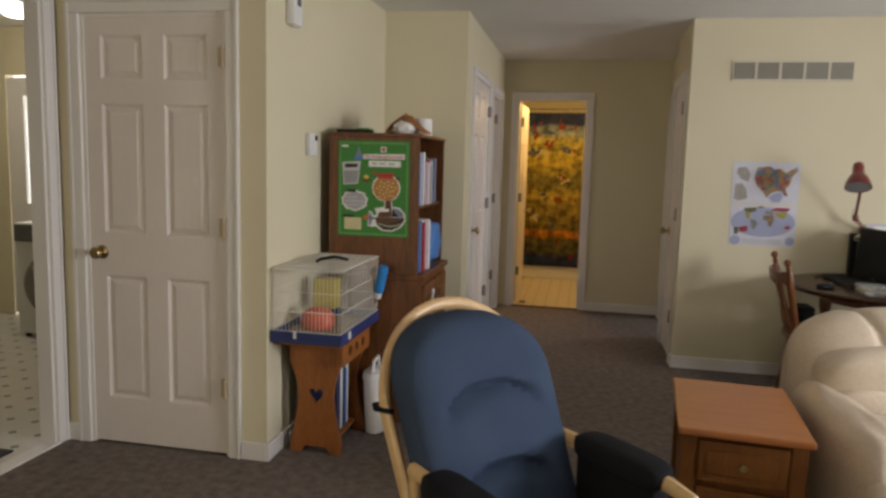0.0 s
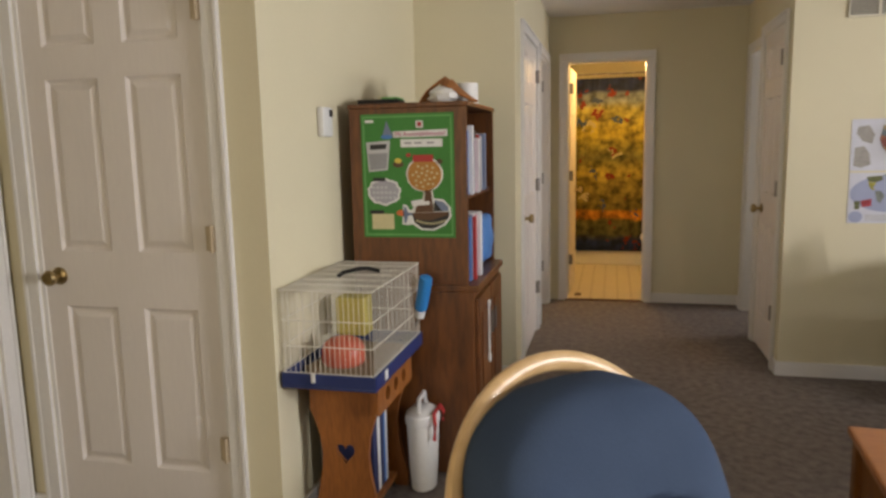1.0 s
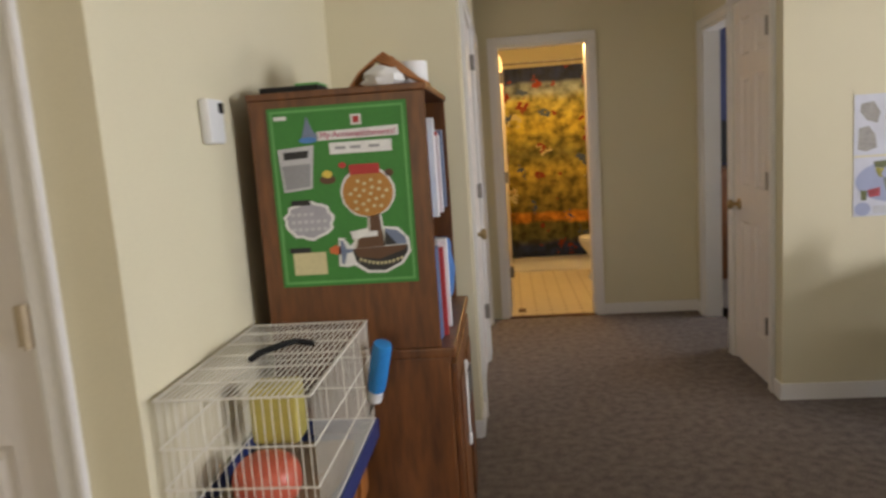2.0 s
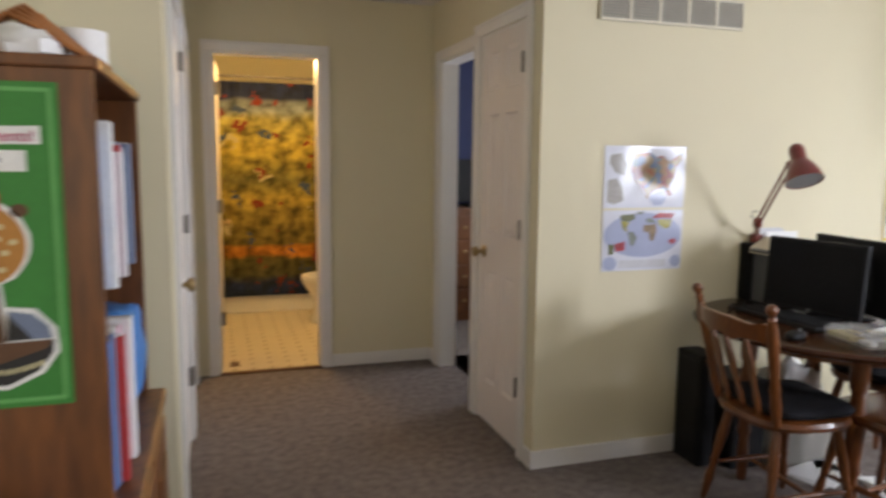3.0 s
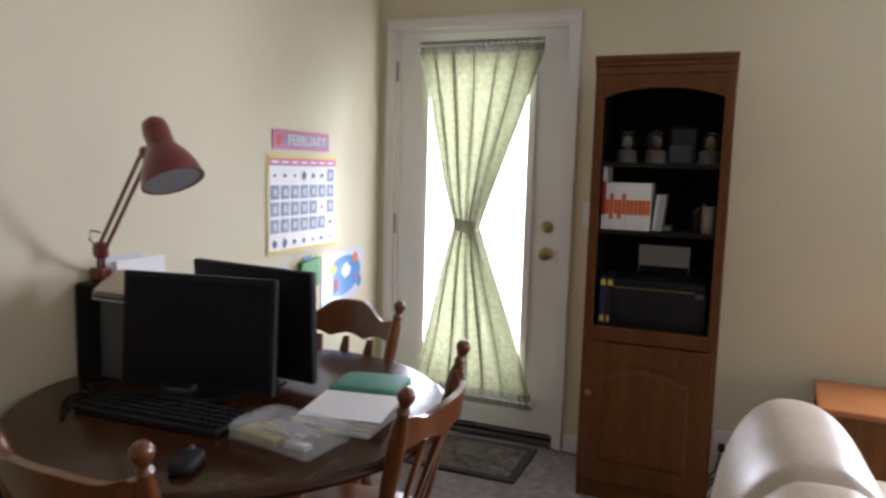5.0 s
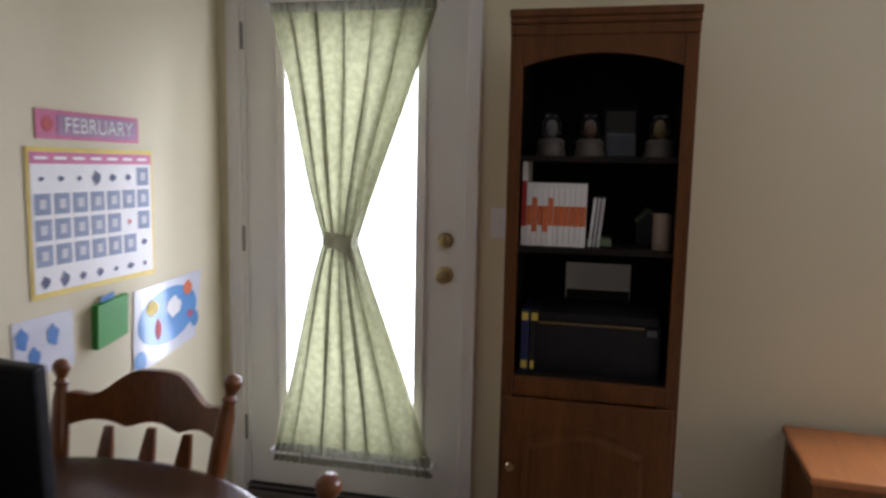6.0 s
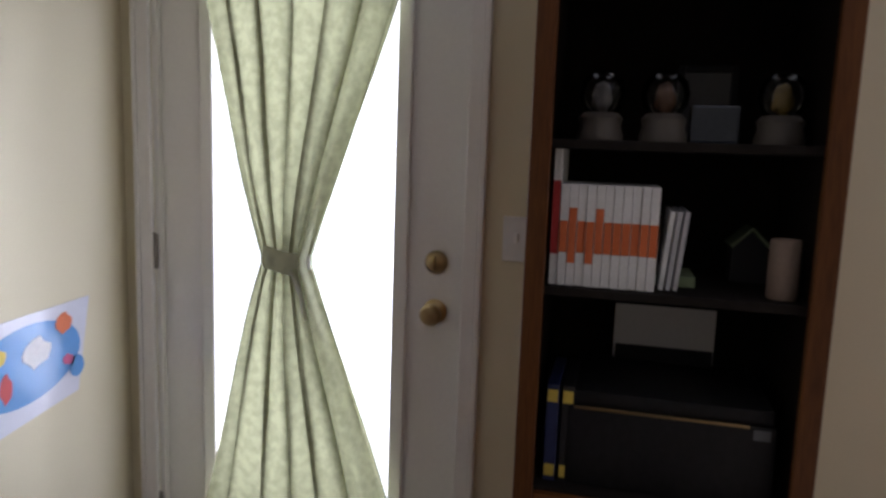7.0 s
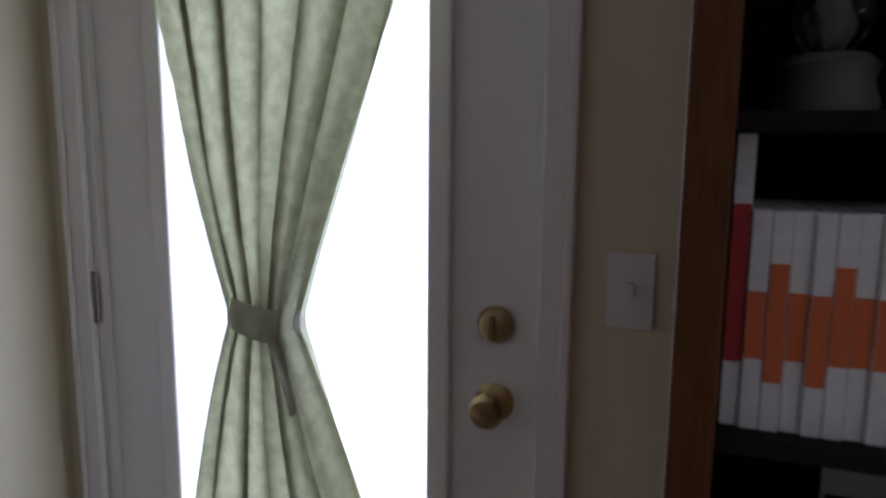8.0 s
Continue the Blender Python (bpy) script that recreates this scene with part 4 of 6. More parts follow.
for s in (-1, 1):
    part("arm", puffed((s * 0.60, -0.06, 0.29), (0.225, 0.92, 0.57), 0.55, 0.5, 0.07), LEATHER, sf, "puffy leather arm", smooth=True)
    part("arm_front", pillow((s * 0.60, -0.46, 0.27), (0.20, 0.16, 0.42), 0.6, 0.6, 28, 16, dent=0.10), LEATHER, sf, "pleated arm front", smooth=True)
    part("seat_cushion", pillow((s * 0.28, -0.20, 0.41), (0.55, 0.70, 0.20), 0.4, 0.35, 28, 12, dent=0.04), LEATHER, sf, smooth=True)
    part("head_roll", puffed((s * 0.31, 0.29, 0.59), (0.62, 0.26, 0.27), 0.75, 0.5, 0.04, 15, 0.05), LEATHER, sf, "rolled head cushion with gathered seams", smooth=True)
    part("back_cushion", puffed((s * 0.31, 0.24, 0.45), (0.62, 0.22, 0.28), 0.7, 0.5, 0.05, 13, 0.045), LEATHER, sf, "stuffed lower back cushion", smooth=True)

# glider rocking chair
rk = thing("glider_rocker", (0.805, 3.0, 0), "bentwood glider rocker with slate blue cushions", "rocking chair", turn=45)
# local: back at +y, sitter faces -y; SQUAT sets the height of the whole chair
SQUAT = 0.905
lean = lambda z: 0.26 + (z - 0.42) * 0.42
pts = []
for i in range(33):
    a = math.pi * i / 32
    z = 0.78 + 0.30 * math.sin(a)
    pts.append((-0.275 * math.cos(a), lean(z) + 0.02, z))
rim = [(-0.245, lean(0.36) + 0.02, 0.36), (-0.26, lean(0.55) + 0.02, 0.55)] + pts + [(0.26, lean(0.55) + 0.02, 0.55), (0.245, lean(0.36) + 0.02, 0.36)]
part("back_frame", tube(rim, 0.016, 12, squash=1.4), BENT, rk, "pale bentwood back hoop", smooth=True)
for x in (-0.14, -0.05, 0.05, 0.14):
    part("back_spindle", rod((x, lean(0.42) + 0.03, 0.42), (x, lean(1.04) + 0.03, 1.04 - abs(x) * 0.25), 0.008), BENT, rk)
def back_pad():
    """One tufted pad that follows the leaning back: rounded outline, two curved quilting lines."""
    bm = bmesh.new()
    rows, cols, sheets = 44, 34, []
    for side in (-1, 1):
        grid = []
        for i in range(rows + 1):
            v = i / rows
            z = 0.38 + 0.69 * v
            half = 0.272 * (1 - 0.10 * (1 - v)) * math.sqrt(max(0.0, 1 - max(0.0, (v - 0.64) / 0.36) ** 2.9))
            row = []
            for j in range(cols + 1):
                u = -1 + 2 * j / cols
                edge = (1 - abs(u) ** 5) * (1 - max(0.0, (v - 0.5) / 0.5) ** 7) * min(1.0, v * 9 + 0.15)
                t = 0.022 + 0.062 * max(0.0, edge) ** 0.45
                if side < 0:
                    for vc in (0.30, 0.62):
                        arc = vc + 0.07 * (1 - (u / 0.62) ** 2)
                        if abs(u) < 0.68:
                            t -= 0.042 * math.exp(-((v - arc) / 0.028) ** 2) * (1 - (abs(u) / 0.68) ** 6)
                    t += 0.006 * noise.noise(Vector((u * 2.2, v * 4, 3.1)))
                row.append(bm.verts.new((half * u, lean(z) - 0.055 + side * t, z)))
            grid.append(row)
        for a, b in zip(grid, grid[1:]):
            for j in range(cols):
                bm.faces.new((a[j], a[j + 1], b[j + 1], b[j]))
        sheets.append(grid)
    f, b = sheets
    ring = lambda g: g[0] + [r[-1] for r in g[1:]] + g[-1][-2::-1] + [r[0] for r in g[-2:0:-1]]
    p, q = ring(f), ring(b)
    for i in range(len(p)):
        k = (i + 1) % len(p)
        bm.faces.new((p[i], p[k], q[k], q[i]))
    bmesh.ops.remove_doubles(bm, verts=bm.verts, dist=0.0005)
    return bm


bk = back_pad()
part("back_cushion", bk, DENIM, rk, "tufted slate blue back cushion", smooth=True)
part("seat_cushion", pillow((0, -0.03, 0.42), (0.52, 0.52, 0.14), 0.5, 0.45, 28, 12, dent=0.03), DENIM, rk, "slate blue seat cushion", smooth=True)
part("seat_frame", box(-0.27, 0.27, -0.28, 0.27, 0.315, 0.345, 0.01), BENT, rk)
for s in (-1, 1):
    x = s * 0.265
    part("armrest", tube([(x, 0.30, 0.655), (x, 0.0, 0.655), (x, -0.12, 0.655), (x, -0.185, 0.64), (x, -0.21, 0.595), (x, -0.205, 0.52)], 0.019, 10, squash=1.3), BENT, rk, "bent pale wood armrest", smooth=True)
    part("arm_pad", pillow((x, 0.05, 0.665), (0.11, 0.32, 0.085), 0.5, 0.5, 20, 10), BLACKCLOTH, rk, "dark padded arm cover", smooth=True)
    part("arm_pocket", box(x - 0.035, x + 0.035, -0.09, 0.19, 0.46, 0.655, 0.012), BLACKCLOTH, rk, "dark cloth side pocket")
    part("arm_post", rod((x, -0.20, 0.12), (x, -0.205, 0.54), 0.016), BENT, rk)
    part("arm_post", rod((x, 0.26, 0.12), (x, 0.29, 0.655), 0.016), BENT, rk)
    part("glide_base", box(x - 0.022, x + 0.022, -0.34, 0.36, 0.0, 0.055, 0.01), BENT, rk)
    part("glide_arm", rod((x, -0.27, 0.05), (x, -0.27, 0.33), 0.012), STEEL, rk)
    part("glide_arm", rod((x, 0.26, 0.05), (x, 0.26, 0.33), 0.012), STEEL, rk)
part("hoop_strap", tube([(-0.275, lean(0.80) - 0.02, 0.80), (-0.30, lean(0.80) + 0.02, 0.80), (-0.285, lean(0.80) + 0.055, 0.80), (-0.25, lean(0.80) + 0.05, 0.80)], 0.014, 8, squash=0.5), BLACKCLOTH, rk, "dark cloth strap tied round the hoop", smooth=True)
part("base_rail", box(-0.2425, 0.2425, -0.03, 0.03, 0.01, 0.05, 0.006), BENT, rk)
for o in rk.children:
    for v in o.data.vertices:
        v.co.z *= SQUAT
# ---- wall fittings ----
def on_north(name, at_x, at_z, label, category, group=""):
    return thing(name, (at_x, NORTH - 0.002, at_z), label, category, group)


VENTF = plain("vent_frame_paint", (0.64, 0.59, 0.46), 0.5)
vt = on_north("wall_vent", 1.766, 2.027, "wide cream return-air vent grille high on the wall", "vent")
part("backing", box(0, 0.758, -0.004, 0.0, 0, 0.132), GREYP, vt)
for z0, z1 in ((0.0, 0.012), (0.120, 0.132)):
    part("frame", box(0, 0.758, -0.014, -0.0045, z0, z1, 0.002), VENTF, vt)
for i in range(6):
    x = 0.758 * i / 5
    part("frame", box(max(0, x - 0.007), min(0.758, x + 0.007), -0.0138, -0.0045, 0.0125, 0.1195, 0.001), VENTF, vt)
VENTM = plain("vent_slat_paint", (0.33, 0.30, 0.23), 0.5)
for i in range(5):
    for k in range(8):
        z = 0.017 + k * 0.0128
        b = box(0.758 * i / 5 + 0.008, 0.758 * (i + 1) / 5 - 0.008, -0.0125, -0.0055, z, z + 0.008)
        part("slat", b, VENTM, vt)

th = thing("alarm_sensor", (-0.579, 4.665, 1.432), "white plastic wall sensor with dark window", "sensor")
part("case", box(0, 0.028, 0.0, 0.098, 0.0, 0.115, 0.010), WHITEP, th, smooth=True)
part("lens", box(0.0285, 0.031, 0.062, 0.085, 0.078, 0.105, 0.004), BLACK, th, "dark lens window")
sb = thing("door_chime", (-0.579, 4.425, 2.035), "white plastic door chime box near the ceiling", "door chime")
part("case", box(0, 0.045, 0.0, 0.10, 0.0, 0.16, 0.012), WHITEP, sb, smooth=True)
part("grille", box(0.0455, 0.048, 0.03, 0.07, 0.09, 0.135, 0.003), GREYP, sb)

sw = thing("light_switch", (EAST - 0.001, 5.311, 1.19), "white toggle light switch on the wall", "switch", turn=-90)
part("plate", box(-0.035, 0.035, -0.006, 0.0, -0.057, 0.057, 0.003), WHITEP, sw)
part("toggle", box(-0.005, 0.005, -0.018, -0.0065, -0.006, 0.014, 0.002), WHITEP, sw)
ol = thing("wall_outlet", (EAST - 0.001, 4.655, 0.17), "white wall outlet with plugged cord", "outlet", turn=-90)
part("plate", box(-0.035, 0.035, -0.006, 0.0, -0.057, 0.057, 0.003), WHITEP, ol)
part("plug", box(-0.014, 0.014, -0.04, -0.0065, -0.03, 0.0, 0.004), BLACK, ol)
part("cord", tube([(0.0, -0.035, -0.02), (-0.02, -0.05, -0.12), (-0.05, -0.05, -0.15), (-0.08, -0.07, -0.162)], 0.004, 8), BLACK, ol)
cd = thing("extension_cord", (4.10, 4.56, 0.0), "white extension block on the carpet by the cabinet", "power strip", turn=20)
part("block", box(-0.02, 0.02, -0.07, 0.07, 0.0, 0.04, 0.006), WHITEP, cd)
part("cord", tube([(0.0, 0.07, 0.02), (0.04, 0.11, 0.012), (0.16, 0.10, 0.006), (0.30, 0.02, 0.006)], 0.0045, 8), WHITEP, cd)

# maps and calendar on the north wall

def patchwork(name, stops, scale):
    """Printed land in patches of several colours."""
    m = material(name, (0.5, 0.4, 0.3), 0.45, vary=0.05, bump=0.1, spec=0.3)
    nt = m.node_tree
    tc, vo, ra, sp = (nt.nodes.new("ShaderNode" + s) for s in ("TexCoord", "TexVoronoi", "ValToRGB", "SeparateColor"))
    vo.inputs["Scale"].default_value = scale
    nt.links.new(tc.outputs["Object"], vo.inputs["Vector"])
    nt.links.new(vo.outputs["Color"], sp.inputs[0])
    ra.color_ramp.interpolation = "CONSTANT"
    el = ra.color_ramp.elements
    while len(el) < len(stops):
        el.new(0.5)
    for i, (e, c) in enumerate(zip(el, stops)):
        e.position, e.color = i / len(stops), (*c, 1)
    nt.links.new(sp.outputs[0], ra.inputs[0])
    nt.links.new(ra.outputs[0], nt.nodes["Principled BSDF"].inputs["Base Color"])
    return m


STATES = laminated(patchwork("printed_states", ((0.36, 0.15, 0.08), (0.34, 0.20, 0.09), (0.15, 0.19, 0.20), (0.28, 0.09, 0.07), (0.13, 0.17, 0.26), (0.33, 0.25, 0.13)), 30))
MAPSEA = laminated(material("printed_sea", (0.34, 0.37, 0.52), 0.5, vary=0.05, scale=9, fine=14, bump=0.0, spec=0.2))
MAPSEA2 = laminated(material("printed_bright_sea", (0.10, 0.27, 0.56), 0.5, vary=0.06, scale=9, fine=14, bump=0.0, spec=0.2))
LANDS = {k: laminated(material("printed_land_" + k, c, 0.5, vary=0.35, scale=40, fine=90, bump=0.0, spec=0.2)) for k, c in (("olive", (0.13, 0.14, 0.06)), ("gold", (0.33, 0.30, 0.06)), ("greygreen", (0.20, 0.22, 0.19)), ("brown", (0.24, 0.17, 0.10)), ("red", (0.34, 0.05, 0.06)))}


def print_on(parent, name, outline, mat, layer, label=""):
    """A printed shape on a flat sheet that faces -y; each layer lies 1 mm over the last."""
    return part(name, slab(outline, 0.0009, m=pose(0, -0.003 - 0.001 * layer, 0)), mat, parent, label)


def sheet(w, h, curl=0.004, seed=0.0):
    """A thin sheet of laminated paper with slight waves."""
    bm = bmesh.new()
    n, k = 14, 10
    grids = []
    for side in (0, 1):
        g = []
        for i in range(k + 1):
            g.append([bm.verts.new((w * j / n, -0.0005 - 0.001 * side + 0.0, h * i / k)) for j in range(n + 1)])
        for a, b in zip(g, g[1:]):
            for j in range(n):
                bm.faces.new((a[j], a[j + 1], b[j + 1], b[j]) if side else (b[j], b[j + 1], a[j + 1], a[j]))
        grids.append(g)
    return bm


us = on_north("wall_map", 1.820, 1.200, "glossy laminated map with coloured states", "map")
part("sheet", sheet(0.432, 0.297), LAMINATE, us)
def uv(points):
    """Outline on the upper map from shares of its width and of its height below the top edge."""
    return [(0.432 * u, 0.297 * (1 - v)) for u, v in points]


PALELAND = laminated(material("printed_pale_land", (0.34, 0.32, 0.29), 0.5, vary=0.12, scale=30, fine=60, bump=0.0, spec=0.2))
print_on(us, "coloured_land", uv([(0.36, 0.13), (0.55, 0.10), (0.62, 0.17), (0.70, 0.15), (0.79, 0.25), (0.89, 0.15), (0.95, 0.10), (0.96, 0.20), (0.88, 0.34), (0.86, 0.52), (0.80, 0.62), (0.84, 0.80), (0.79, 0.80), (0.74, 0.69), (0.66, 0.69), (0.58, 0.75), (0.53, 0.86), (0.47, 0.70), (0.38, 0.58), (0.33, 0.40)]), STATES, 1, "orange, brown and blue states")
print_on(us, "southern_land", uv([(0.55, 0.84), (0.60, 0.78), (0.68, 0.73), (0.74, 0.73), (0.77, 0.84), (0.72, 0.96), (0.62, 0.96)]), MAPSEA, 0, "lavender land below the states")
for o in ([(0.07, 0.15), (0.20, 0.12), (0.27, 0.30), (0.24, 0.48), (0.13, 0.42), (0.06, 0.28)], [(0.05, 0.55), (0.15, 0.52), (0.22, 0.66), (0.24, 0.88), (0.13, 0.94), (0.04, 0.90)]):
    print_on(us, "inset", uv(o), PALELAND, 0, "grey inset map")
wm = on_north("wall_map", 1.822, 0.908, "laminated world map below the other map", "map")
part("sheet", sheet(0.430, 0.286), LAMINATE, wm)
print_on(wm, "sea", [(x * 1.0, z) for x, z in oval(0.215, 0.168, 0.208, 0.105, 36)], MAPSEA, 0)
for k, o in (
    ("olive", [(0.087, 0.263), (0.167, 0.269), (0.167, 0.244), (0.135, 0.232), (0.095, 0.238)]),
    ("gold", [(0.095, 0.237), (0.139, 0.23), (0.123, 0.204), (0.135, 0.185), (0.115, 0.19), (0.103, 0.206)]),
    ("greygreen", [(0.171, 0.276), (0.215, 0.281), (0.207, 0.266), (0.179, 0.265)]),
    ("greygreen", [(0.135, 0.185), (0.163, 0.183), (0.183, 0.155), (0.163, 0.114), (0.147, 0.123), (0.135, 0.16)]),
    ("red", [(0.063, 0.128), (0.119, 0.14), (0.119, 0.097), (0.071, 0.092)]),
    ("olive", [(0.031, 0.128), (0.061, 0.125), (0.059, 0.079), (0.035, 0.079)]),
    ("brown", [(0.215, 0.214), (0.28, 0.22), (0.288, 0.19), (0.272, 0.139), (0.252, 0.141), (0.244, 0.179), (0.215, 0.185)]),
    ("greygreen", [(0.227, 0.247), (0.26, 0.247), (0.285, 0.224), (0.231, 0.224)]),
    ("red", [(0.261, 0.252), (0.296, 0.272), (0.384, 0.27), (0.368, 0.244), (0.312, 0.248), (0.269, 0.247)]),
    ("gold", [(0.289, 0.241), (0.368, 0.24), (0.356, 0.199), (0.328, 0.197), (0.296, 0.215)]),
    ("red", [(0.356, 0.141), (0.384, 0.15), (0.396, 0.133), (0.376, 0.121), (0.36, 0.128)]),
):
    print_on(wm, "land", o, LANDS[k], 1)
print_on(wm, "polar_disc", oval(0.042, 0.036, 0.036, 0.033), MAPSEA, 0)
print_on(wm, "polar_disc", oval(0.396, 0.040, 0.029, 0.029), MAPSEA, 0)
print_on(wm, "legend", rect(0.09, 0.34, 0.012, 0.05), INK["light"], 0)

cal = on_north("calendar", 3.512, 1.008, "classroom calendar poster with blue date cards", "calendar")
part("sheet", box(0, 0.55, -0.0018, 0, 0, 0.455), INK["yellow"], cal, "yellow bordered poster")
print_on(cal, "field", rect(0.012, 0.538, 0.018, 0.432), PAPER, 0)
print_on(cal, "weekday_bar", rect(0.012, 0.538, 0.405, 0.440), INK["pink"], 1, "red weekday strip")
rng = random.Random(4)
for c in range(7):
    print_on(cal, "weekday_mark", rect(0.028 + c * 0.073, 0.075 + c * 0.073, 0.418, 0.427), INK["white"], 2)
for r in range(5):
    for c in range(7):
        x, z = 0.022 + c * 0.0735, 0.330 - r * 0.078
        if (r == 0 and c < 6) or r == 4 or (r == 2 and c == 5) or (r, c) == (3, 6):
            k = rng.uniform(0.008, 0.018)
            print_on(cal, "sticker", oval(x + 0.03, z + 0.03, k, k * rng.uniform(0.6, 1.5), 10, 0.25), INK["red" if (r, c) == (2, 5) else "navy"], 1)
            continue
        m = pose(0, 0, 0, 0, rng.uniform(-4, 4), 0)
        print_on(cal, "date_card", rect(x, x + 0.060, z, z + 0.064), INK["slate"], 1, "blue date card")
        print_on(cal, "date_mark", rect(x + 0.018, x + 0.042, z + 0.018, z + 0.046), INK["light"], 2)
hd = on_north("month_sign", 3.552, 1.449, "pink paper month sign above the calendar", "sign")
part("sheet", box(0, 0.465, -0.002, 0, 0, 0.088), INK["pink"], hd)
print_on(hd, "band", rect(0.085, 0.455, 0.012, 0.076), plain("ink_mauve", (0.30, 0.16, 0.28)), 0)
lettering("letters", "FEBRUARY", 0.068, (0.27, -0.0048, 0.022), hd, INK["white"])
print_on(hd, "heart", oval(0.045, 0.045, 0.022, 0.024, 14, 0.1), INK["red"], 0)
pk = on_north("paper_pocket", 3.733, 0.818, "bright green paper pocket on the wall", "pocket")
part("pocket", slab([(0.0, 0.0), (0.14, 0.022), (0.148, 0.15), (0.006, 0.135)], 0.022, m=pose(0, -0.024, 0)), plain("bright_green_paper", (0.022, 0.26, 0.022)), pk)
part("card", slab([(0.03, 0.10), (0.10, 0.12), (0.095, 0.165), (0.035, 0.155)], 0.002, m=pose(0, -0.010, 0)), INK["blue"], pk)
w2 = on_north("wall_map", 3.918, 0.672, "laminated blue world map beside the patio door", "map")
part("sheet", slab([(0.0, 0.0), (0.37, 0.06), (0.42, 0.31), (0.02, 0.29)], 0.0012, m=pose(0, -0.0025, 0)), LAMINATE, w2)
print_on(w2, "sea", [(0.03 + (x - 0.03), z + 0.10 * (x - 0.2)) for x, z in oval(0.205, 0.175, 0.175, 0.098, 32)], MAPSEA2, 1)
for o, k in ((oval(0.11, 0.215, 0.035, 0.026, 14, 0.2), "yellow"), (oval(0.14, 0.135, 0.018, 0.035, 14, 0.15), "red"), (oval(0.235, 0.20, 0.045, 0.035, 14, 0.2), "white"), (oval(0.325, 0.255, 0.028, 0.026, 14, 0.15), "orange"), (oval(0.335, 0.155, 0.018, 0.014, 12, 0.15), "pink")):
    print_on(w2, "land", o, INK[k], 2)
print_on(w2, "polar_disc", oval(0.04, 0.045, 0.032, 0.036), MAPSEA2, 1)
print_on(w2, "polar_disc", oval(0.365, 0.13, 0.026, 0.03), MAPSEA2, 1)
w3 = on_north("wall_chart", 3.44, 0.80, "pale chart with blue drawings under the calendar", "chart")
part("sheet", box(0, 0.22, -0.0012, 0, 0, 0.16), LAMINATE, w3)
for x, z in ((0.03, 0.11), (0.07, 0.05), (0.14, 0.10)):
    print_on(w3, "drawing", oval(x, z, 0.022, 0.03, 12, 0.2), INK["blue"], 0)

for ob, kx, kz in ((us, 1.0, 0.955), (wm, 1.0, 0.985), (cal, 0.985, 0.92), (hd, 0.93, 0.92)):
    for child in ob.children:
        child.data.transform(Matrix.Diagonal((kx, 1, kz, 1)))

# poster on the bookcase's side
ps = thing("poster", (-0.470, 4.858, 1.016), "green classroom poster taped to the bookcase", "poster")
part("sheet", box(0, 0.37, -0.0016, 0, 0, 0.475), INK["green"], ps)
for o in (rect(0.008, 0.362, 0.008, 0.014), rect(0.008, 0.362, 0.461, 0.467), rect(0.008, 0.014, 0.0145, 0.4605), rect(0.356, 0.362, 0.0145, 0.4605)):
    print_on(ps, "border_line", o, INK["lime"], 0)
print_on(ps, "title_band", [(0.13, 0.385), (0.345, 0.387), (0.345, 0.413), (0.13, 0.408)], INK["white"], 0)
lettering("letters", "My Accomplishments!", 0.0225, (0.238, -0.0052, 0.391), ps, INK["pink"])
print_on(ps, "name_strip", rect(0.16, 0.325, 0.348, 0.378), INK["white"], 0)
for x in (0.175, 0.215, 0.265):
    print_on(ps, "writing_bar", rect(x, x + 0.028, 0.360, 0.367), INK["grey"], 1)
print_on(ps, "small_badge", rect(0.222, 0.250, 0.420, 0.447), INK["white"], 0)
print_on(ps, "small_badge", rect(0.228, 0.244, 0.425, 0.442), INK["red"], 1)
print_on(ps, "tower_drawing", [(0.085, 0.385), (0.135, 0.392), (0.118, 0.415), (0.105, 0.45), (0.095, 0.415)], INK["slate"], 0)
print_on(ps, "wave", oval(0.105, 0.388, 0.024, 0.008, 14), INK["blue"], 1)
print_on(ps, "notepad", [(0.028, 0.255), (0.105, 0.262), (0.118, 0.375), (0.020, 0.368)], INK["light"], 0)
print_on(ps, "notepad_field", [(0.034, 0.262), (0.100, 0.268), (0.106, 0.328), (0.028, 0.325)], INK["grey"], 1)
print_on(ps, "notepad_head", [(0.036, 0.340), (0.100, 0.343), (0.104, 0.362), (0.036, 0.360)], INK["black"], 1)
print_on(ps, "cupcake", oval(0.148, 0.283, 0.022, 0.012, 14), INK["brown"], 0)
print_on(ps, "cupcake", oval(0.148, 0.297, 0.014, 0.010, 12, 0.1), INK["yellow"], 1)
print_on(ps, "disc_edge", oval(0.252, 0.245, 0.073, 0.068, 30, 0.02), INK["white"], 0)
print_on(ps, "disc", oval(0.252, 0.243, 0.067, 0.062, 30), plain("ink_honey", (0.42, 0.19, 0.035)), 1)
print_on(ps, "ribbon", rect(0.208, 0.288, 0.292, 0.318), INK["red"], 2)
for i in range(22):
    a, r = i * 2.4, 0.011 * math.sqrt(i + 0.5)
    if 0.243 + r * math.sin(a) < 0.285:
        print_on(ps, "dot", oval(0.252 + r * math.cos(a), 0.240 + r * math.sin(a), 0.0052, 0.0046, 8), INK["cream"], 3)
print_on(ps, "cherry", oval(0.190, 0.318, 0.010, 0.008, 12), INK["red"], 0)
print_on(ps, "cherry", oval(0.312, 0.292, 0.012, 0.010, 12), INK["brown"], 0)
print_on(ps, "cloud_edge", oval(0.088, 0.178, 0.068, 0.052, 26, 0.07), INK["white"], 0)
print_on(ps, "cloud", oval(0.088, 0.178, 0.060, 0.044, 26, 0.07), plain("ink_mist", (0.36, 0.35, 0.40)), 1)
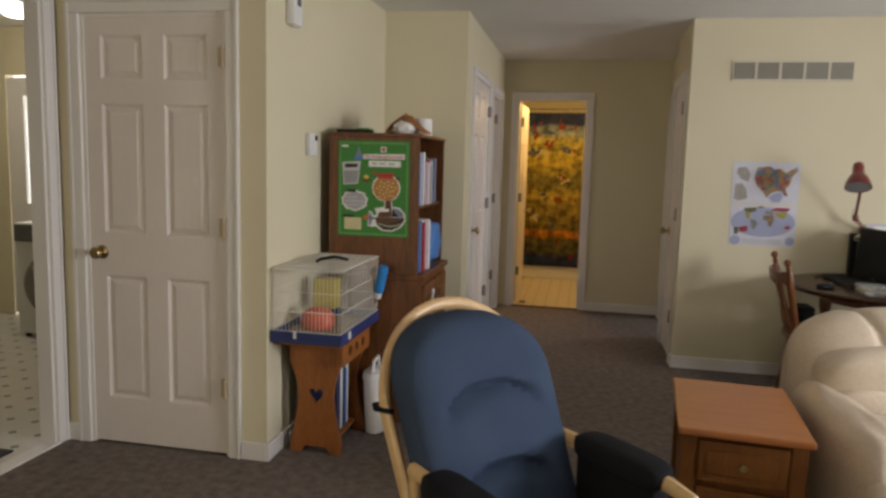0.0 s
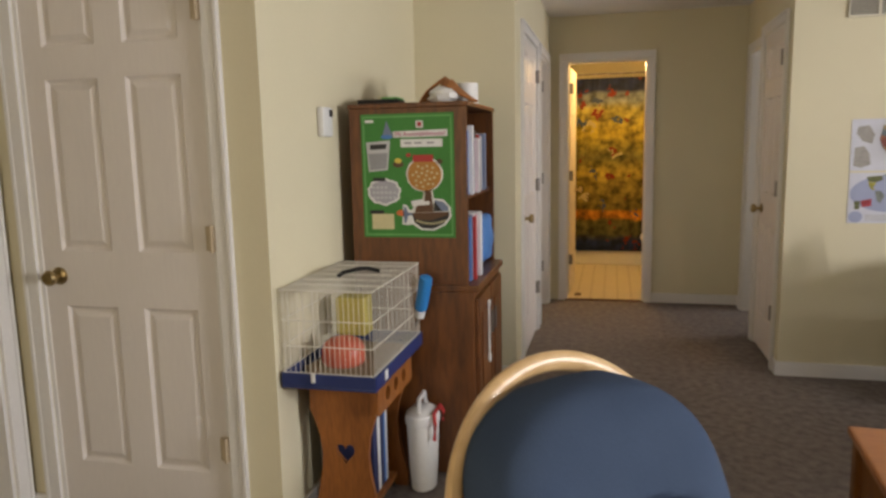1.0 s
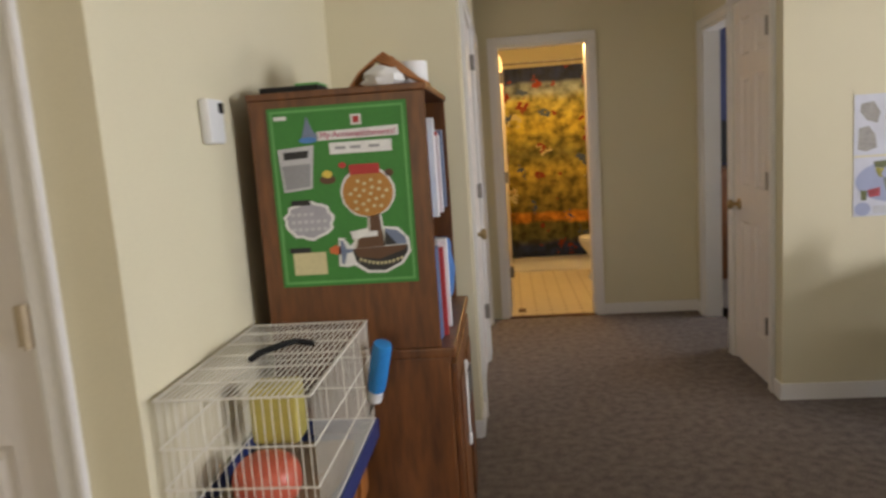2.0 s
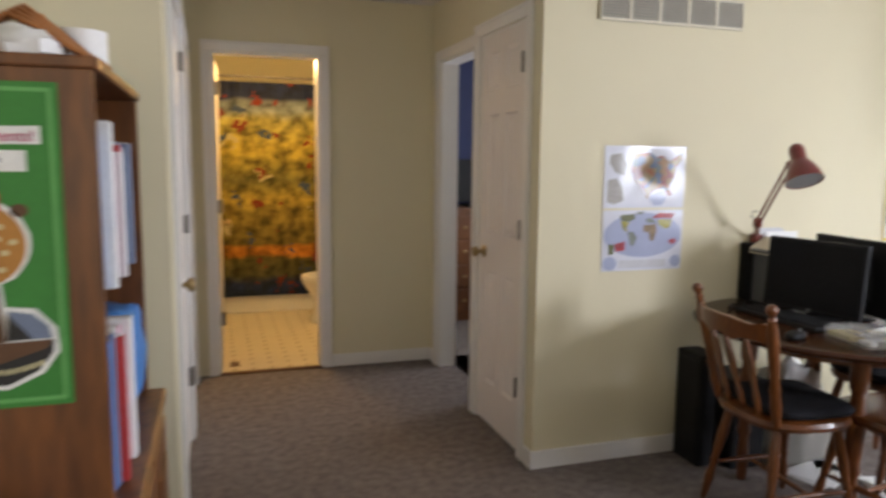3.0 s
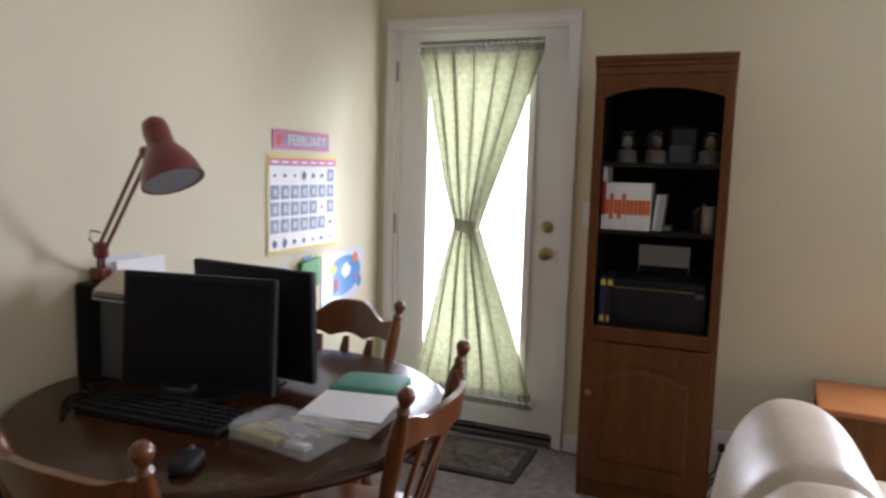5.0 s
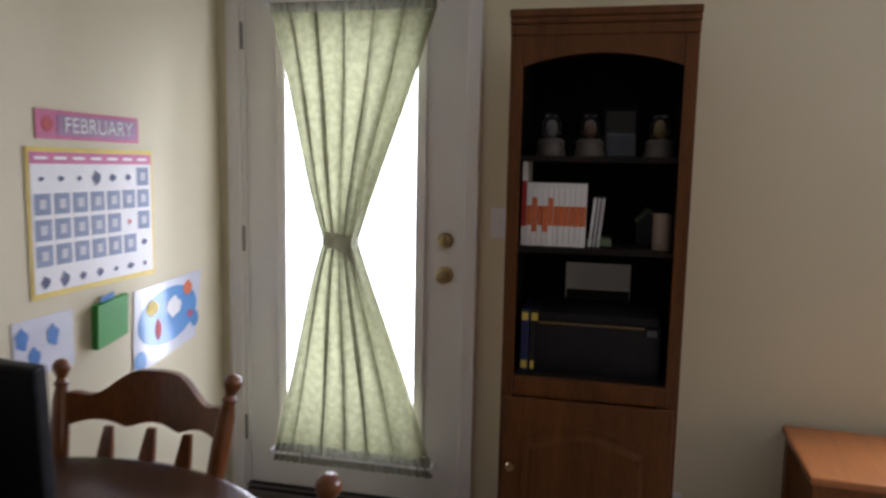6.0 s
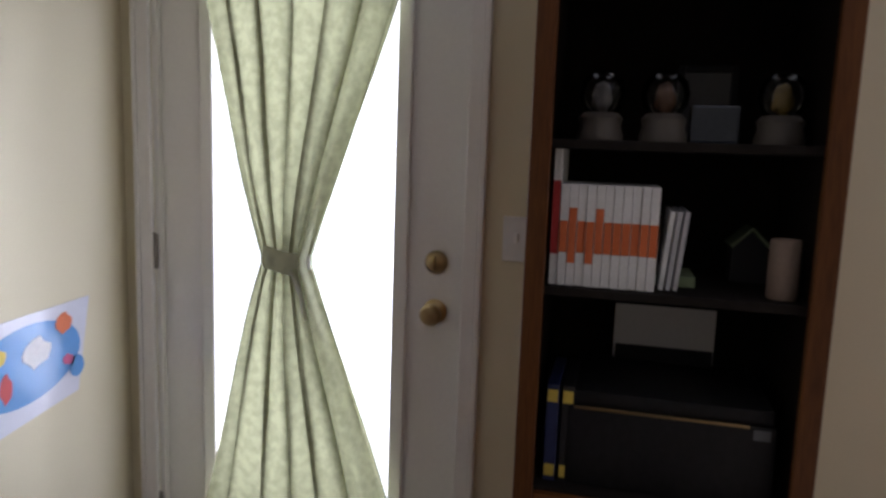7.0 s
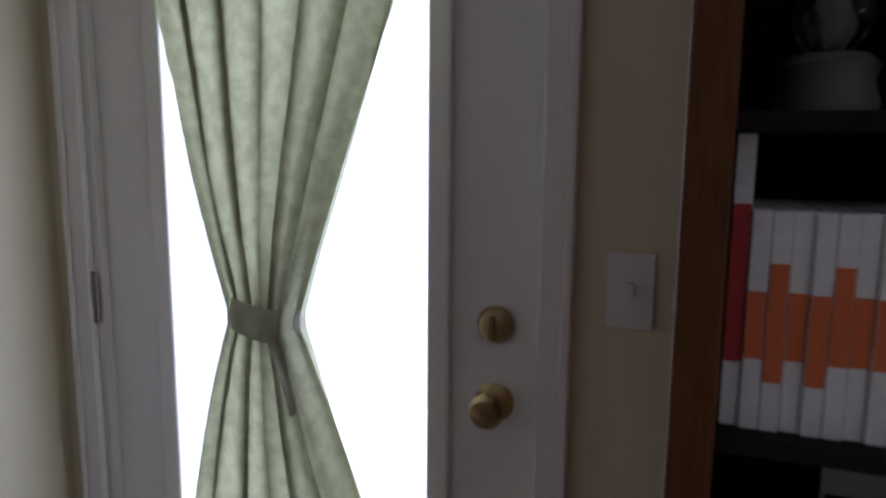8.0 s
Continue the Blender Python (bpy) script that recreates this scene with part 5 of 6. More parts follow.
for i in range(16):
    print_on(ps, "speck", oval(0.045 + (i % 6) * 0.017, 0.155 + (i // 6) * 0.020, 0.006, 0.005, 8), INK["light"], 2)
print_on(ps, "cloud_head", rect(0.045, 0.095, 0.219, 0.233), INK["black"], 2)
print_on(ps, "note", rect(0.035, 0.125, 0.032, 0.092), INK["cream"], 0)
print_on(ps, "note_head", rect(0.028, 0.085, 0.092, 0.106), INK["black"], 1)
print_on(ps, "stars", oval(0.155, 0.095, 0.02, 0.012, 12, 0.2), INK["orange"], 0)
print_on(ps, "ship_edge", [(0.158, 0.052), (0.163, 0.128), (0.178, 0.126), (0.192, 0.104), (0.205, 0.116), (0.195, 0.142), (0.243, 0.150), (0.247, 0.188), (0.258, 0.208), (0.270, 0.206), (0.283, 0.184), (0.286, 0.152), (0.325, 0.148), (0.352, 0.118), (0.355, 0.082), (0.332, 0.050), (0.285, 0.028), (0.235, 0.030), (0.200, 0.052), (0.182, 0.048)], INK["white"], 0)
print_on(ps, "hull", [(0.198, 0.095), (0.348, 0.100), (0.346, 0.082), (0.326, 0.055), (0.284, 0.035), (0.238, 0.037), (0.207, 0.060)], INK["black"], 1)
print_on(ps, "deck", [(0.202, 0.096), (0.345, 0.101), (0.338, 0.088), (0.270, 0.066), (0.212, 0.074)], INK["brown"], 2)
print_on(ps, "cabin", [(0.210, 0.097), (0.285, 0.100), (0.278, 0.182), (0.253, 0.182), (0.250, 0.140), (0.216, 0.120)], INK["brown"], 3)
print_on(ps, "sail", [(0.286, 0.102), (0.346, 0.103), (0.342, 0.122), (0.322, 0.140), (0.290, 0.146)], INK["slate"], 2)
print_on(ps, "sail_shade", [(0.286, 0.102), (0.320, 0.103), (0.290, 0.140)], INK["black"], 3)
print_on(ps, "propeller", [(0.166, 0.058), (0.174, 0.056), (0.182, 0.085), (0.198, 0.088), (0.198, 0.096), (0.182, 0.097), (0.174, 0.120), (0.167, 0.120)], INK["slate"], 1)
print_on(ps, "banner", [(0.200, 0.124), (0.270, 0.128), (0.270, 0.142), (0.200, 0.138)], INK["white"], 4)
for i in range(11):
    print_on(ps, "lettering_bar", oval(0.219 + i * 0.0110, 0.066 - 0.011 * math.sin(math.pi * i / 10), 0.0038, 0.0048, 8), INK["cream"], 3)
print_on(ps, "corner_tag", rect(0.018, 0.052, 0.443, 0.453), INK["white"], 0)

for child in ps.children:
    child.data.transform(Matrix.Diagonal((1.055, 1, 1.06, 1)))

# ---- things on and in the bookcase ----
def book(x0, y0, z0, depth, thick, height, mat, lean_deg=0.0, label="upright book with a coloured spine", group="books in the bookcase", edge=None):
    b = thing("book", (x0, y0, z0), label, "book", group)
    m = pose(0, 0, 0, lean_deg, 0, 0)
    part("cover", box(-depth, 0, 0, thick, 0, height, 0.002), mat, b, m=m)
    part("pages", box(-depth + 0.004, -0.004, 0.002, thick - 0.002, height, height + 0.0015), PAPER, b, m=m)
    return b


rng = random.Random(8)
y = 4.895
for mat, t, h in (("blue", 0.03, 0.26), ("white", 0.02, 0.28), ("white", 0.018, 0.27), ("navy", 0.022, 0.25), ("navy", 0.03, 0.24), ("pink", 0.026, 0.25), ("white", 0.02, 0.23), ("brown", 0.024, 0.26), ("red", 0.02, 0.245), ("slate", 0.02, 0.25), ("brown", 0.02, 0.22), ("light", 0.028, 0.24), ("white", 0.024, 0.23), ("slate", 0.03, 0.25), ("white", 0.028, 0.22)):
    book(-0.022 + rng.uniform(-0.02, 0.006), y, 1.186, 0.22, t, min(h, 0.30), INK[mat])
    y += t + 0.002
y = 4.90
for mat, t, h in (("navy", 0.012, 0.29), ("blue", 0.02, 0.31), ("blue", 0.016, 0.27), ("slate", 0.02, 0.28), ("red", 0.02, 0.27), ("white", 0.024, 0.28), ("light", 0.03, 0.26), ("pink", 0.02, 0.27), ("white", 0.03, 0.28), ("red", 0.02, 0.25), ("pale", 0.03, 0.26)):
    book(-0.022 + rng.uniform(-0.02, 0.006), y, 0.821, 0.24, t, h, INK[mat])
    y += t + 0.002
globe = thing("storage_bag", (-0.11, 5.42, 0.821), "blue and white plastic storage pouch on the shelf", "pouch")
part("pouch", pillow((0, 0, 0.12), (0.16, 0.24, 0.24), 0.5, 0.5, 20, 12, dent=0.1), INK["blue"], globe, smooth=True)
art = thing("craft_piece", (-0.16, 5.12, 1.562), "orange-brown folded craft piece on the bookcase", "craft")
RIBBON = plain("orange_leatherette", (0.34, 0.13, 0.035), 0.45)
for k in range(7):
    h, dy = 0.085 + 0.008 * (k % 4), -0.05 + 0.018 * k
    pts = [(-0.115 + 0.012 * (k % 3), dy, 0.012), (-0.085, dy + 0.01, 0.03 + 0.3 * h), (-0.035 + 0.006 * k, dy + 0.02, 0.01 + h), (0.03, dy + 0.012, 0.75 * h), (0.075, dy, 0.4 * h), (0.115 - 0.01 * (k % 2), dy - 0.01, 0.014)]
    part("ribbon", tube(pts, 0.014, 8, squash=0.45), RIBBON, art, "folded orange ribbon strip", smooth=True)
part("paper_ball", pillow((-0.01, -0.045, 0.036), (0.13, 0.10, 0.072), 0.9, 0.9, 18, 12, dent=0.35), PAPER, art, smooth=True)
roll = thing("paper_roll", (-0.11, 5.28, 1.562), "white paper roll standing on the bookcase", "paper roll")
part("roll", lathe([(0.02, 0.0), (0.05, 0.0), (0.052, 0.004), (0.052, 0.10), (0.02, 0.104), (0.018, 0.02)], 24), PAPER, roll, smooth=True)
tray = thing("flat_box", (-0.51, 4.93, 1.562), "dark flat box with a green edge on the bookcase", "box")
part("box", box(0, 0.17, 0, 0.14, 0.0, 0.022, 0.004), BLACK, tray)
part("edge", box(0.10, 0.17, 0.02, 0.12, 0.0225, 0.030, 0.003), INK["lime"], tray)

# ---- cage and stand ----
st = thing("small_bench", (-0.395, 4.545, 0), "honey pine bench with heart cut-outs under the cage", "bench")
part("top", box(-0.155, 0.145, -0.25, 0.25, 0.545, 0.568, 0.005), PINE, st)


def heart_panel(width, h):
    """A shaped end board with a heart-shaped hole through it."""
    side = [(0.52, 0.0), (0.52, 0.05), (0.44, 0.13), (0.37, 0.22), (0.35, 0.28), (0.38, 0.35), (0.47, 0.42), (0.53, 0.455), (0.49, 0.50), (0.53, 0.545)]
    left = [(-width * a, z * h / 0.545) for a, z in side]
    right = [(width * a, z * h / 0.545) for a, z in side]
    heart = []
    for i in range(24):
        a = 2 * math.pi * i / 24
        heart.append((0.0027 * 16 * math.sin(a) ** 3 * 0.85, 0.29 + 0.0027 * (13 * math.cos(a) - 5 * math.cos(2 * a) - 2 * math.cos(3 * a) - math.cos(4 * a))))
    bm = bmesh.new()
    n = len(heart)
    outer = []
    foot = [(-0.5 * width, 0.0), (-0.30 * width, 0.0), (-0.22 * width, 0.035), (0.22 * width, 0.035), (0.30 * width, 0.0), (0.5 * width, 0.0)]
    loop = foot + right[1:] + left[:0:-1]
    lo = [bm.verts.new((x, 0, z)) for x, z in loop]
    hv = [bm.verts.new((x, 0, z)) for x, z in heart]
    es = [bm.edges.new((vs[i], vs[(i + 1) % len(vs)])) for vs in (lo, hv) for i in range(len(vs))]
    bmesh.ops.triangle_fill(bm, edges=es, use_beauty=True, use_dissolve=False)
    ret = bmesh.ops.extrude_face_region(bm, geom=list(bm.faces))
    bmesh.ops.translate(bm, vec=(0, 0.02, 0), verts=[g for g in ret["geom"] if isinstance(g, bmesh.types.BMVert)])
    return bm


for y in (-0.185, 0.165):
    part("end_board", heart_panel(0.25, 0.5445), PINE, st, m=pose(0, y, 0))
o = [(-0.215, 0.455), (-0.20, 0.445), (0.20, 0.445), (0.215, 0.455), (0.215, 0.5445), (-0.215, 0.5445)]
bm = bmesh.new()
lo = [bm.verts.new((x, 0, z)) for x, z in o]
es = [bm.edges.new((lo[i], lo[(i + 1) % 6])) for i in range(6)]
for c in (-0.10, 0.0, 0.10):
    h = [bm.verts.new((c + 0.026 * math.cos(2 * math.pi * i / 14), 0, 0.498 + 0.026 * math.sin(2 * math.pi * i / 14))) for i in range(14)]
    es += [bm.edges.new((h[i], h[(i + 1) % 14])) for i in range(14)]
bmesh.ops.triangle_fill(bm, edges=es, use_beauty=True, use_dissolve=False)
ret = bmesh.ops.extrude_face_region(bm, geom=list(bm.faces))
bmesh.ops.translate(bm, vec=(0, 0.016, 0), verts=[g for g in ret["geom"] if isinstance(g, bmesh.types.BMVert)])
part("apron", bm, PINE, st, m=pose(0.142, 0, 0, 0, 0, 90))
part("back_rail", box(-0.15, -0.135, -0.144, 0.149, 0.44, 0.5445, 0.003), PINE, st)
part("low_shelf", box(-0.10, 0.09, -0.144, 0.149, 0.05, 0.068, 0.003), PINE, st)

cg = thing("wire_cage", (-0.398, 4.542, 0.5685), "wire pet cage with blue tray and white bars", "cage")
TRAYBLUE = plain("blue_tray_plastic", (0.02, 0.035, 0.14), 0.4)
bm = box(-0.172, 0.172, -0.303, 0.300, 0.0, 0.012, 0.004)
for b in ((-0.172, 0.172, -0.303, -0.293), (-0.172, 0.172, 0.290, 0.300), (-0.172, -0.162, -0.2925, 0.2895), (0.162, 0.172, -0.2925, 0.2895)):
    box(*b, 0.012, 0.055, 0.002, bm=bm)
part("tray", bm, TRAYBLUE, cg, "navy blue plastic tray")
X0, X1, YA, YB, ZA, ZB = -0.165, 0.164, -0.296, 0.293, 0.05, 0.345
WIRE = material("white_wire", (0.78, 0.75, 0.66), 0.4, vary=0.05, bump=0.0)
hub = part("wire_frame", tube([(X0, YA, ZB), (X1, YA, ZB), (X1, YB, ZB), (X0, YB, ZB)], 0.0028, 6, closed=True), WIRE, cg)
for z in (ZA + 0.006, 0.15, 0.24):
    part("wire_frame", tube([(X0, YA, z), (X1, YA, z), (X1, YB, z), (X0, YB, z)], 0.002, 6, closed=True), WIRE, cg)
wire_v = rod((0, 0, ZA), (0, 0, ZB), 0.0011, 5)
vm = bpy.data.meshes.new("wire")
wire_v.to_mesh(vm), wire_v.free(), vm.materials.append(WIRE)
wire_h = rod((0, YA, ZB), (0, YB, ZB), 0.0018, 5)
hm = bpy.data.meshes.new("wire")
wire_h.to_mesh(hm), wire_h.free(), hm.materials.append(WIRE)


def wire(me, at):
    w = new("wire", me)
    w.parent, w.location = cg, at


for i in range(34):
    y = YA + (YB - YA) * (i + 0.5) / 34
    for x in (X0, X1):
        wire(vm, (x, y, 0))
for i in range(26):
    wire(hm, (X0 + (X1 - X0) * (i + 0.5) / 26, 0, 0))
for i in range(18):
    x = X0 + (X1 - X0) * (i + 0.5) / 18
    for y in (YA, YB):
        wire(vm, (x, y, 0))
for i in range(1, 6):
    part("wire_frame", tube([(X0, YA + (YB - YA) * i / 6, ZB + 0.002), (X1, YA + (YB - YA) * i / 6, ZB + 0.002)], 0.002, 6), WIRE, cg)
part("handle", tube([(-0.05, -0.05, ZB + 0.004), (-0.03, -0.045, ZB + 0.018), (0.02, 0.0, ZB + 0.026), (0.03, 0.05, ZB + 0.018), (0.075, 0.065, ZB + 0.006)], 0.013, 8, squash=0.6), BLACK, cg, "black plastic carry handle", smooth=True)
part("shelf_ramp", box(-0.10, 0.02, 0.03, 0.12, 0.10, 0.25, 0.01), plain("yellow_plastic", (0.50, 0.42, 0.10), 0.4), cg, "yellow plastic climbing box")
hs = part("hide", pillow((-0.02, -0.10, 0.07), (0.16, 0.15, 0.13), 0.8, 0.9, 24, 14), plain("coral_plastic", (0.55, 0.11, 0.06), 0.4), cg, "coral red dome shelter", smooth=True)
bm = pillow((-0.01, 0, 0.02), (0.28, 0.43, 0.03), 0.5, 0.3, 24, 8, dent=0.2)
part("bedding", bm, plain("wood_shavings", (0.26, 0.19, 0.12), 0.95), cg, "pale wood shavings", smooth=True)
for z in (0.045,):
    part("clip", box(-0.06, -0.045, -0.308, -0.3035, 0.025, 0.06, 0.002), WHITEP, cg)
    part("clip", box(0.1725, 0.177, -0.21, -0.18, 0.015, 0.05, 0.002), WHITEP, cg)
wb = thing("water_bottle", (-0.215, 4.765, 0.71), "blue plastic water bottle hung on the cage", "bottle")
BOT = plain("blue_bottle_plastic", (0.03, 0.22, 0.55), 0.25)
tilt = pose(0, 0, 0, 12, 14, 0)
part("bottle", lathe([(0.012, 0.02), (0.024, 0.03), (0.027, 0.05), (0.027, 0.16), (0.024, 0.175), (0.005, 0.178)], 20, m=tilt), BOT, wb, smooth=True)
part("cap", lathe([(0.008, -0.01), (0.02, -0.005), (0.021, 0.02), (0.012, 0.024)], 18, m=tilt), WHITEP, wb, smooth=True)
part("spout", rod((0, 0, -0.005), (-0.025, 0, -0.05), 0.005), STEEL, wb)
part("hook", tube([(0.0, 0.0, 0.14), (-0.02, 0.0, 0.15), (-0.036, 0.0, 0.14)], 0.0025, 6), STEEL, wb)

# things stored by the bench
for i, (mt, t, h) in enumerate((("navy", 0.05, 0.30), ("white", 0.03, 0.34), ("navy", 0.04, 0.31), ("blue", 0.02, 0.29), ("white", 0.02, 0.31))):
    y0 = 4.455 + sum((0.05, 0.03, 0.04, 0.02, 0.02)[:i]) + 0.002 * i
    book(-0.325, y0 + 0.01, 0.069, 0.18, t, h, INK[mt], label="tall folder standing on the bench's low shelf", group="folders under the cage")
bn = thing("plastic_canister", (-0.20, 4.72, 0), "white plastic food canister with red trim on the carpet", "canister")
part("body", lathe([(0.05, 0.0), (0.062, 0.008), (0.070, 0.10), (0.078, 0.27), (0.072, 0.285)], 24, m=Matrix.Diagonal((0.82, 1.12, 1, 1))), WHITEP, bn, "tapered white plastic body", smooth=True)
part("lid", lathe([(0.083, 0.2855), (0.085, 0.30), (0.078, 0.325), (0.05, 0.342), (0.01, 0.346)], 24, m=Matrix.Diagonal((0.82, 1.12, 1, 1))), WHITEP, bn, "domed white lid", smooth=True)
part("trim", tube([(0.066, -0.072, 0.235), (0.070, -0.075, 0.30), (0.060, -0.05, 0.335), (0.060, 0.05, 0.335), (0.070, 0.075, 0.30), (0.066, 0.072, 0.26)], 0.008, 8), INK["red"], bn, "red carry handle", smooth=True)
part("handle", tube([(0, -0.06, 0.335), (0, -0.05, 0.39), (0, 0.03, 0.395), (0, 0.05, 0.335)], 0.009, 8), WHITEP, bn, smooth=True)
bag = thing("grey_bag", (-0.53, 4.46, 0), "dark grey flat bag leaning behind the bench", "bag")
part("bag", pillow((0.02, 0.12, 0.23), (0.06, 0.26, 0.46), 0.35, 0.4, 20, 12, dent=0.06), GREYP, bag, smooth=True)

# ---- on the table ----
TT = 0.746


def monitor(at, turn, w, h, label, tilt=4):
    """Flat monitor; screen towards -y locally."""
    mo = thing("monitor", at, label, "monitor", "monitors on the table", turn)
    lift = pose(0, 0, 0, -tilt, 0, 0)
    part("bezel", box(-w / 2, w / 2, 0.0, 0.024, 0.018, 0.018 + h, 0.006), BLACK, mo, m=lift)
    part("screen", box(-w / 2 + 0.015, w / 2 - 0.015, -0.0015, -0.0005, 0.036, h + 0.003), SCREEN, mo, "dark switched-off screen", m=lift)
    part("rear_hump", box(-0.12, 0.12, 0.0245, 0.055, 0.08, h - 0.05, 0.012), BLACK, mo, m=lift)
    part("logo_disc", lathe([(0.010, 0), (0.010, 0.001)], 16, m=lift @ pose(0, -0.0006, 0.027, 90)), GREYP, mo)
    part("neck", box(-0.03, 0.03, 0.03, 0.055, 0.006, 0.14, 0.004), BLACK, mo)
    part("foot", pillow((0, 0.05, 0.004), (0.24, 0.19, 0.012), 0.5, 0.7, 24, 8), BLACK, mo, smooth=True)
    return mo


monitor((2.60, 6.015, TT), -81, 0.465, 0.318, "black monitor with dark screen on the dining table")
monitor((2.84, 5.985, TT), 83, 0.47, 0.325, "second black monitor turned the other way", 2)
kb = thing("keyboard", (2.455, 5.985, TT), "black desktop keyboard in front of the monitor", "keyboard", turn=-88)
part("body", box(-0.22, 0.22, -0.075, 0.075, 0.0, 0.018, 0.005), BLACK, kb)
kbm = bmesh.new()
box(-0.008, 0.008, -0.008, 0.008, 0.0185, 0.0255, 0.0015, bm=kbm)
km = bpy.data.meshes.new("key")
kbm.to_mesh(km), kbm.free(), km.materials.append(BLACK)
for r in range(5):
    for c in range(22):
        k = new("key", km)
        k.parent, k.location = kb, (-0.205 + c * 0.0195, -0.052 + r * 0.026, 0)
ms = thing("computer_mouse", (2.238, 5.712, TT), "black computer mouse on the table", "mouse", turn=-70)
part("shell", pillow((0, 0, 0.014), (0.062, 0.108, 0.034), 0.7, 0.75, 20, 10), BLACK, ms, smooth=True)
part("wheel", rod((-0.004, 0.03, 0.030), (0.004, 0.03, 0.030), 0.008), GREYP, ms)
tw = thing("computer_tower", (2.60, 6.388, TT), "slim black computer tower at the wall side of the table", "computer")
part("case", box(-0.005, 0.13, 0.0, 0.055, 0.0, 0.28, 0.004), BLACK, tw)
part("front", box(-0.011, -0.0055, 0.002, 0.053, 0.004, 0.276, 0.002), SCREEN, tw)
gb = thing("desktop_box", (2.675, 6.315, TT), "dark grey box behind the monitor", "box")
part("case", box(-0.055, 0.06, -0.075, 0.068, 0.0, 0.235, 0.006), GREYP, gb)
ph = thing("desk_phone", (2.655, 6.318, TT + 0.2355), "ivory plastic device on the grey box", "device")
part("base", slab([(-0.055, 0.0), (0.065, 0.0), (0.065, 0.075), (0.03, 0.075), (-0.05, 0.028)], 0.14, m=pose(0, -0.07, 0)), IVORYP, ph)
part("key_strip", box(-0.045, -0.005, -0.055, 0.055, 0.048, 0.058, 0.003), GREYP, ph, m=pose(0, 0, -0.014, 0, -28, 0) @ pose(0.0, 0, 0))
sh = thing("paper_stack", (2.79, 6.41, TT), "cloudy plastic sheet and papers leaning on the wall", "papers")
part("sheet", box(-0.10, 0.10, 0.0, 0.003, 0.0, 0.35, 0.001), INK["light"], sh, m=pose(0, 0, 0, -6, 0, 4))
part("sheet", box(-0.06, 0.14, -0.012, -0.008, 0.0, 0.33, 0.001), PAPER, sh, m=pose(0, 0, 0, -6, 0, 0))

lp = thing("desk_lamp", (2.66, 6.415, TT + 0.2805), "maroon swing-arm desk lamp behind the monitor", "lamp")
J0, J1, J2 = Vector((0, 0, 0.03)), Vector((-0.088, -0.10, 0.107)), Vector((-0.150, -0.335, 0.380))
part("clamp", box(-0.022, 0.022, -0.022, 0.022, 0.0, 0.04, 0.006), REDM, lp)
for d in (-0.009, 0.009):
    part("lower_arm", rod(J0 + Vector((d, 0, 0)), J1 + Vector((d, 0, 0)), 0.005), REDM, lp)
    part("upper_arm", rod(J1 + Vector((0, d, d)), J2 + Vector((0, d, d)), 0.0055), REDM, lp)
part("elbow", pillow(J1, (0.035, 0.045, 0.05), 0.7, 0.7, 16, 10), REDM, lp, smooth=True)
part("spring", tube([J1 + Vector((0, 0.004, 0.0)), J1 + Vector((-0.012, 0.03, 0.03)), J1 + Vector((-0.008, 0.026, 0.055)), J1 + Vector((0.0, 0.0, 0.05))], 0.003, 6), STEEL, lp)
part("wrist", pillow(J2, (0.03, 0.03, 0.035), 0.7, 0.7, 14, 10), REDM, lp, smooth=True)
axis = aim((-0.212, -0.422, 0.452), (-0.225, -0.487, 0.330))
def bell(pairs):
    return [(0.80 * r, 1.06 * h) for r, h in pairs]


part("shade", lathe(bell([(0.012, -0.012), (0.020, -0.008), (0.034, 0.0), (0.040, 0.02), (0.040, 0.055), (0.046, 0.068), (0.066, 0.088), (0.085, 0.122), (0.092, 0.150), (0.089, 0.150), (0.082, 0.124), (0.062, 0.091), (0.034, 0.072), (0.01, 0.070)]), 32, m=axis), REDM, lp, "maroon enamel bell shade", smooth=True)
part("shade_lining", lathe(bell([(0.0865, 0.147), (0.0795, 0.124), (0.0600, 0.093), (0.033, 0.0745), (0.01, 0.0735), (0.01, 0.0745), (0.032, 0.0755), (0.059, 0.094), (0.0785, 0.125), (0.0855, 0.1475)]), 32, m=axis), LAMPIN, lp, "pale reflector lining", smooth=True)
part("bulb", lathe(bell([(0.012, 0.074), (0.016, 0.09), (0.032, 0.108), (0.033, 0.122), (0.020, 0.136), (0.002, 0.139)]), 18, m=axis), WHITEP, lp, "unlit white bulb", smooth=True)
part("yoke", rod(J2, (-0.212, -0.422, 0.425), 0.006), REDM, lp)

bx = thing("pencil_box", (2.462, 5.61, TT), "clear plastic box with pencils and erasers", "box", turn=-98)
bm = box(-0.12, 0.12, -0.075, 0.075, 0.0, 0.003, 0.001)
for x0, x1, y0, y1 in ((-0.12, 0.12, -0.075, -0.0725), (-0.12, 0.12, 0.0725, 0.075), (-0.12, -0.1175, -0.0725, 0.0725), (0.1175, 0.12, -0.0725, 0.0725)):
    box(x0, x1, y0, y1, 0.0032, 0.036, 0.001, bm=bm)
part("shell", bm, CLOUDY, bx, "cloudy plastic case")
part("lid", pillow((0, 0, 0.041), (0.246, 0.156, 0.010), 0.25, 0.3, 28, 6), CLOUDY, bx, "cloudy plastic lid", smooth=True)
part("notepad", box(-0.11, 0.015, -0.066, -0.005, 0.0035, 0.022, 0.002), INK["cream"], bx, "cream paper pad")
part("eraser", box(0.03, 0.09, -0.05, -0.02, 0.0035, 0.018, 0.003), INK["white"], bx)
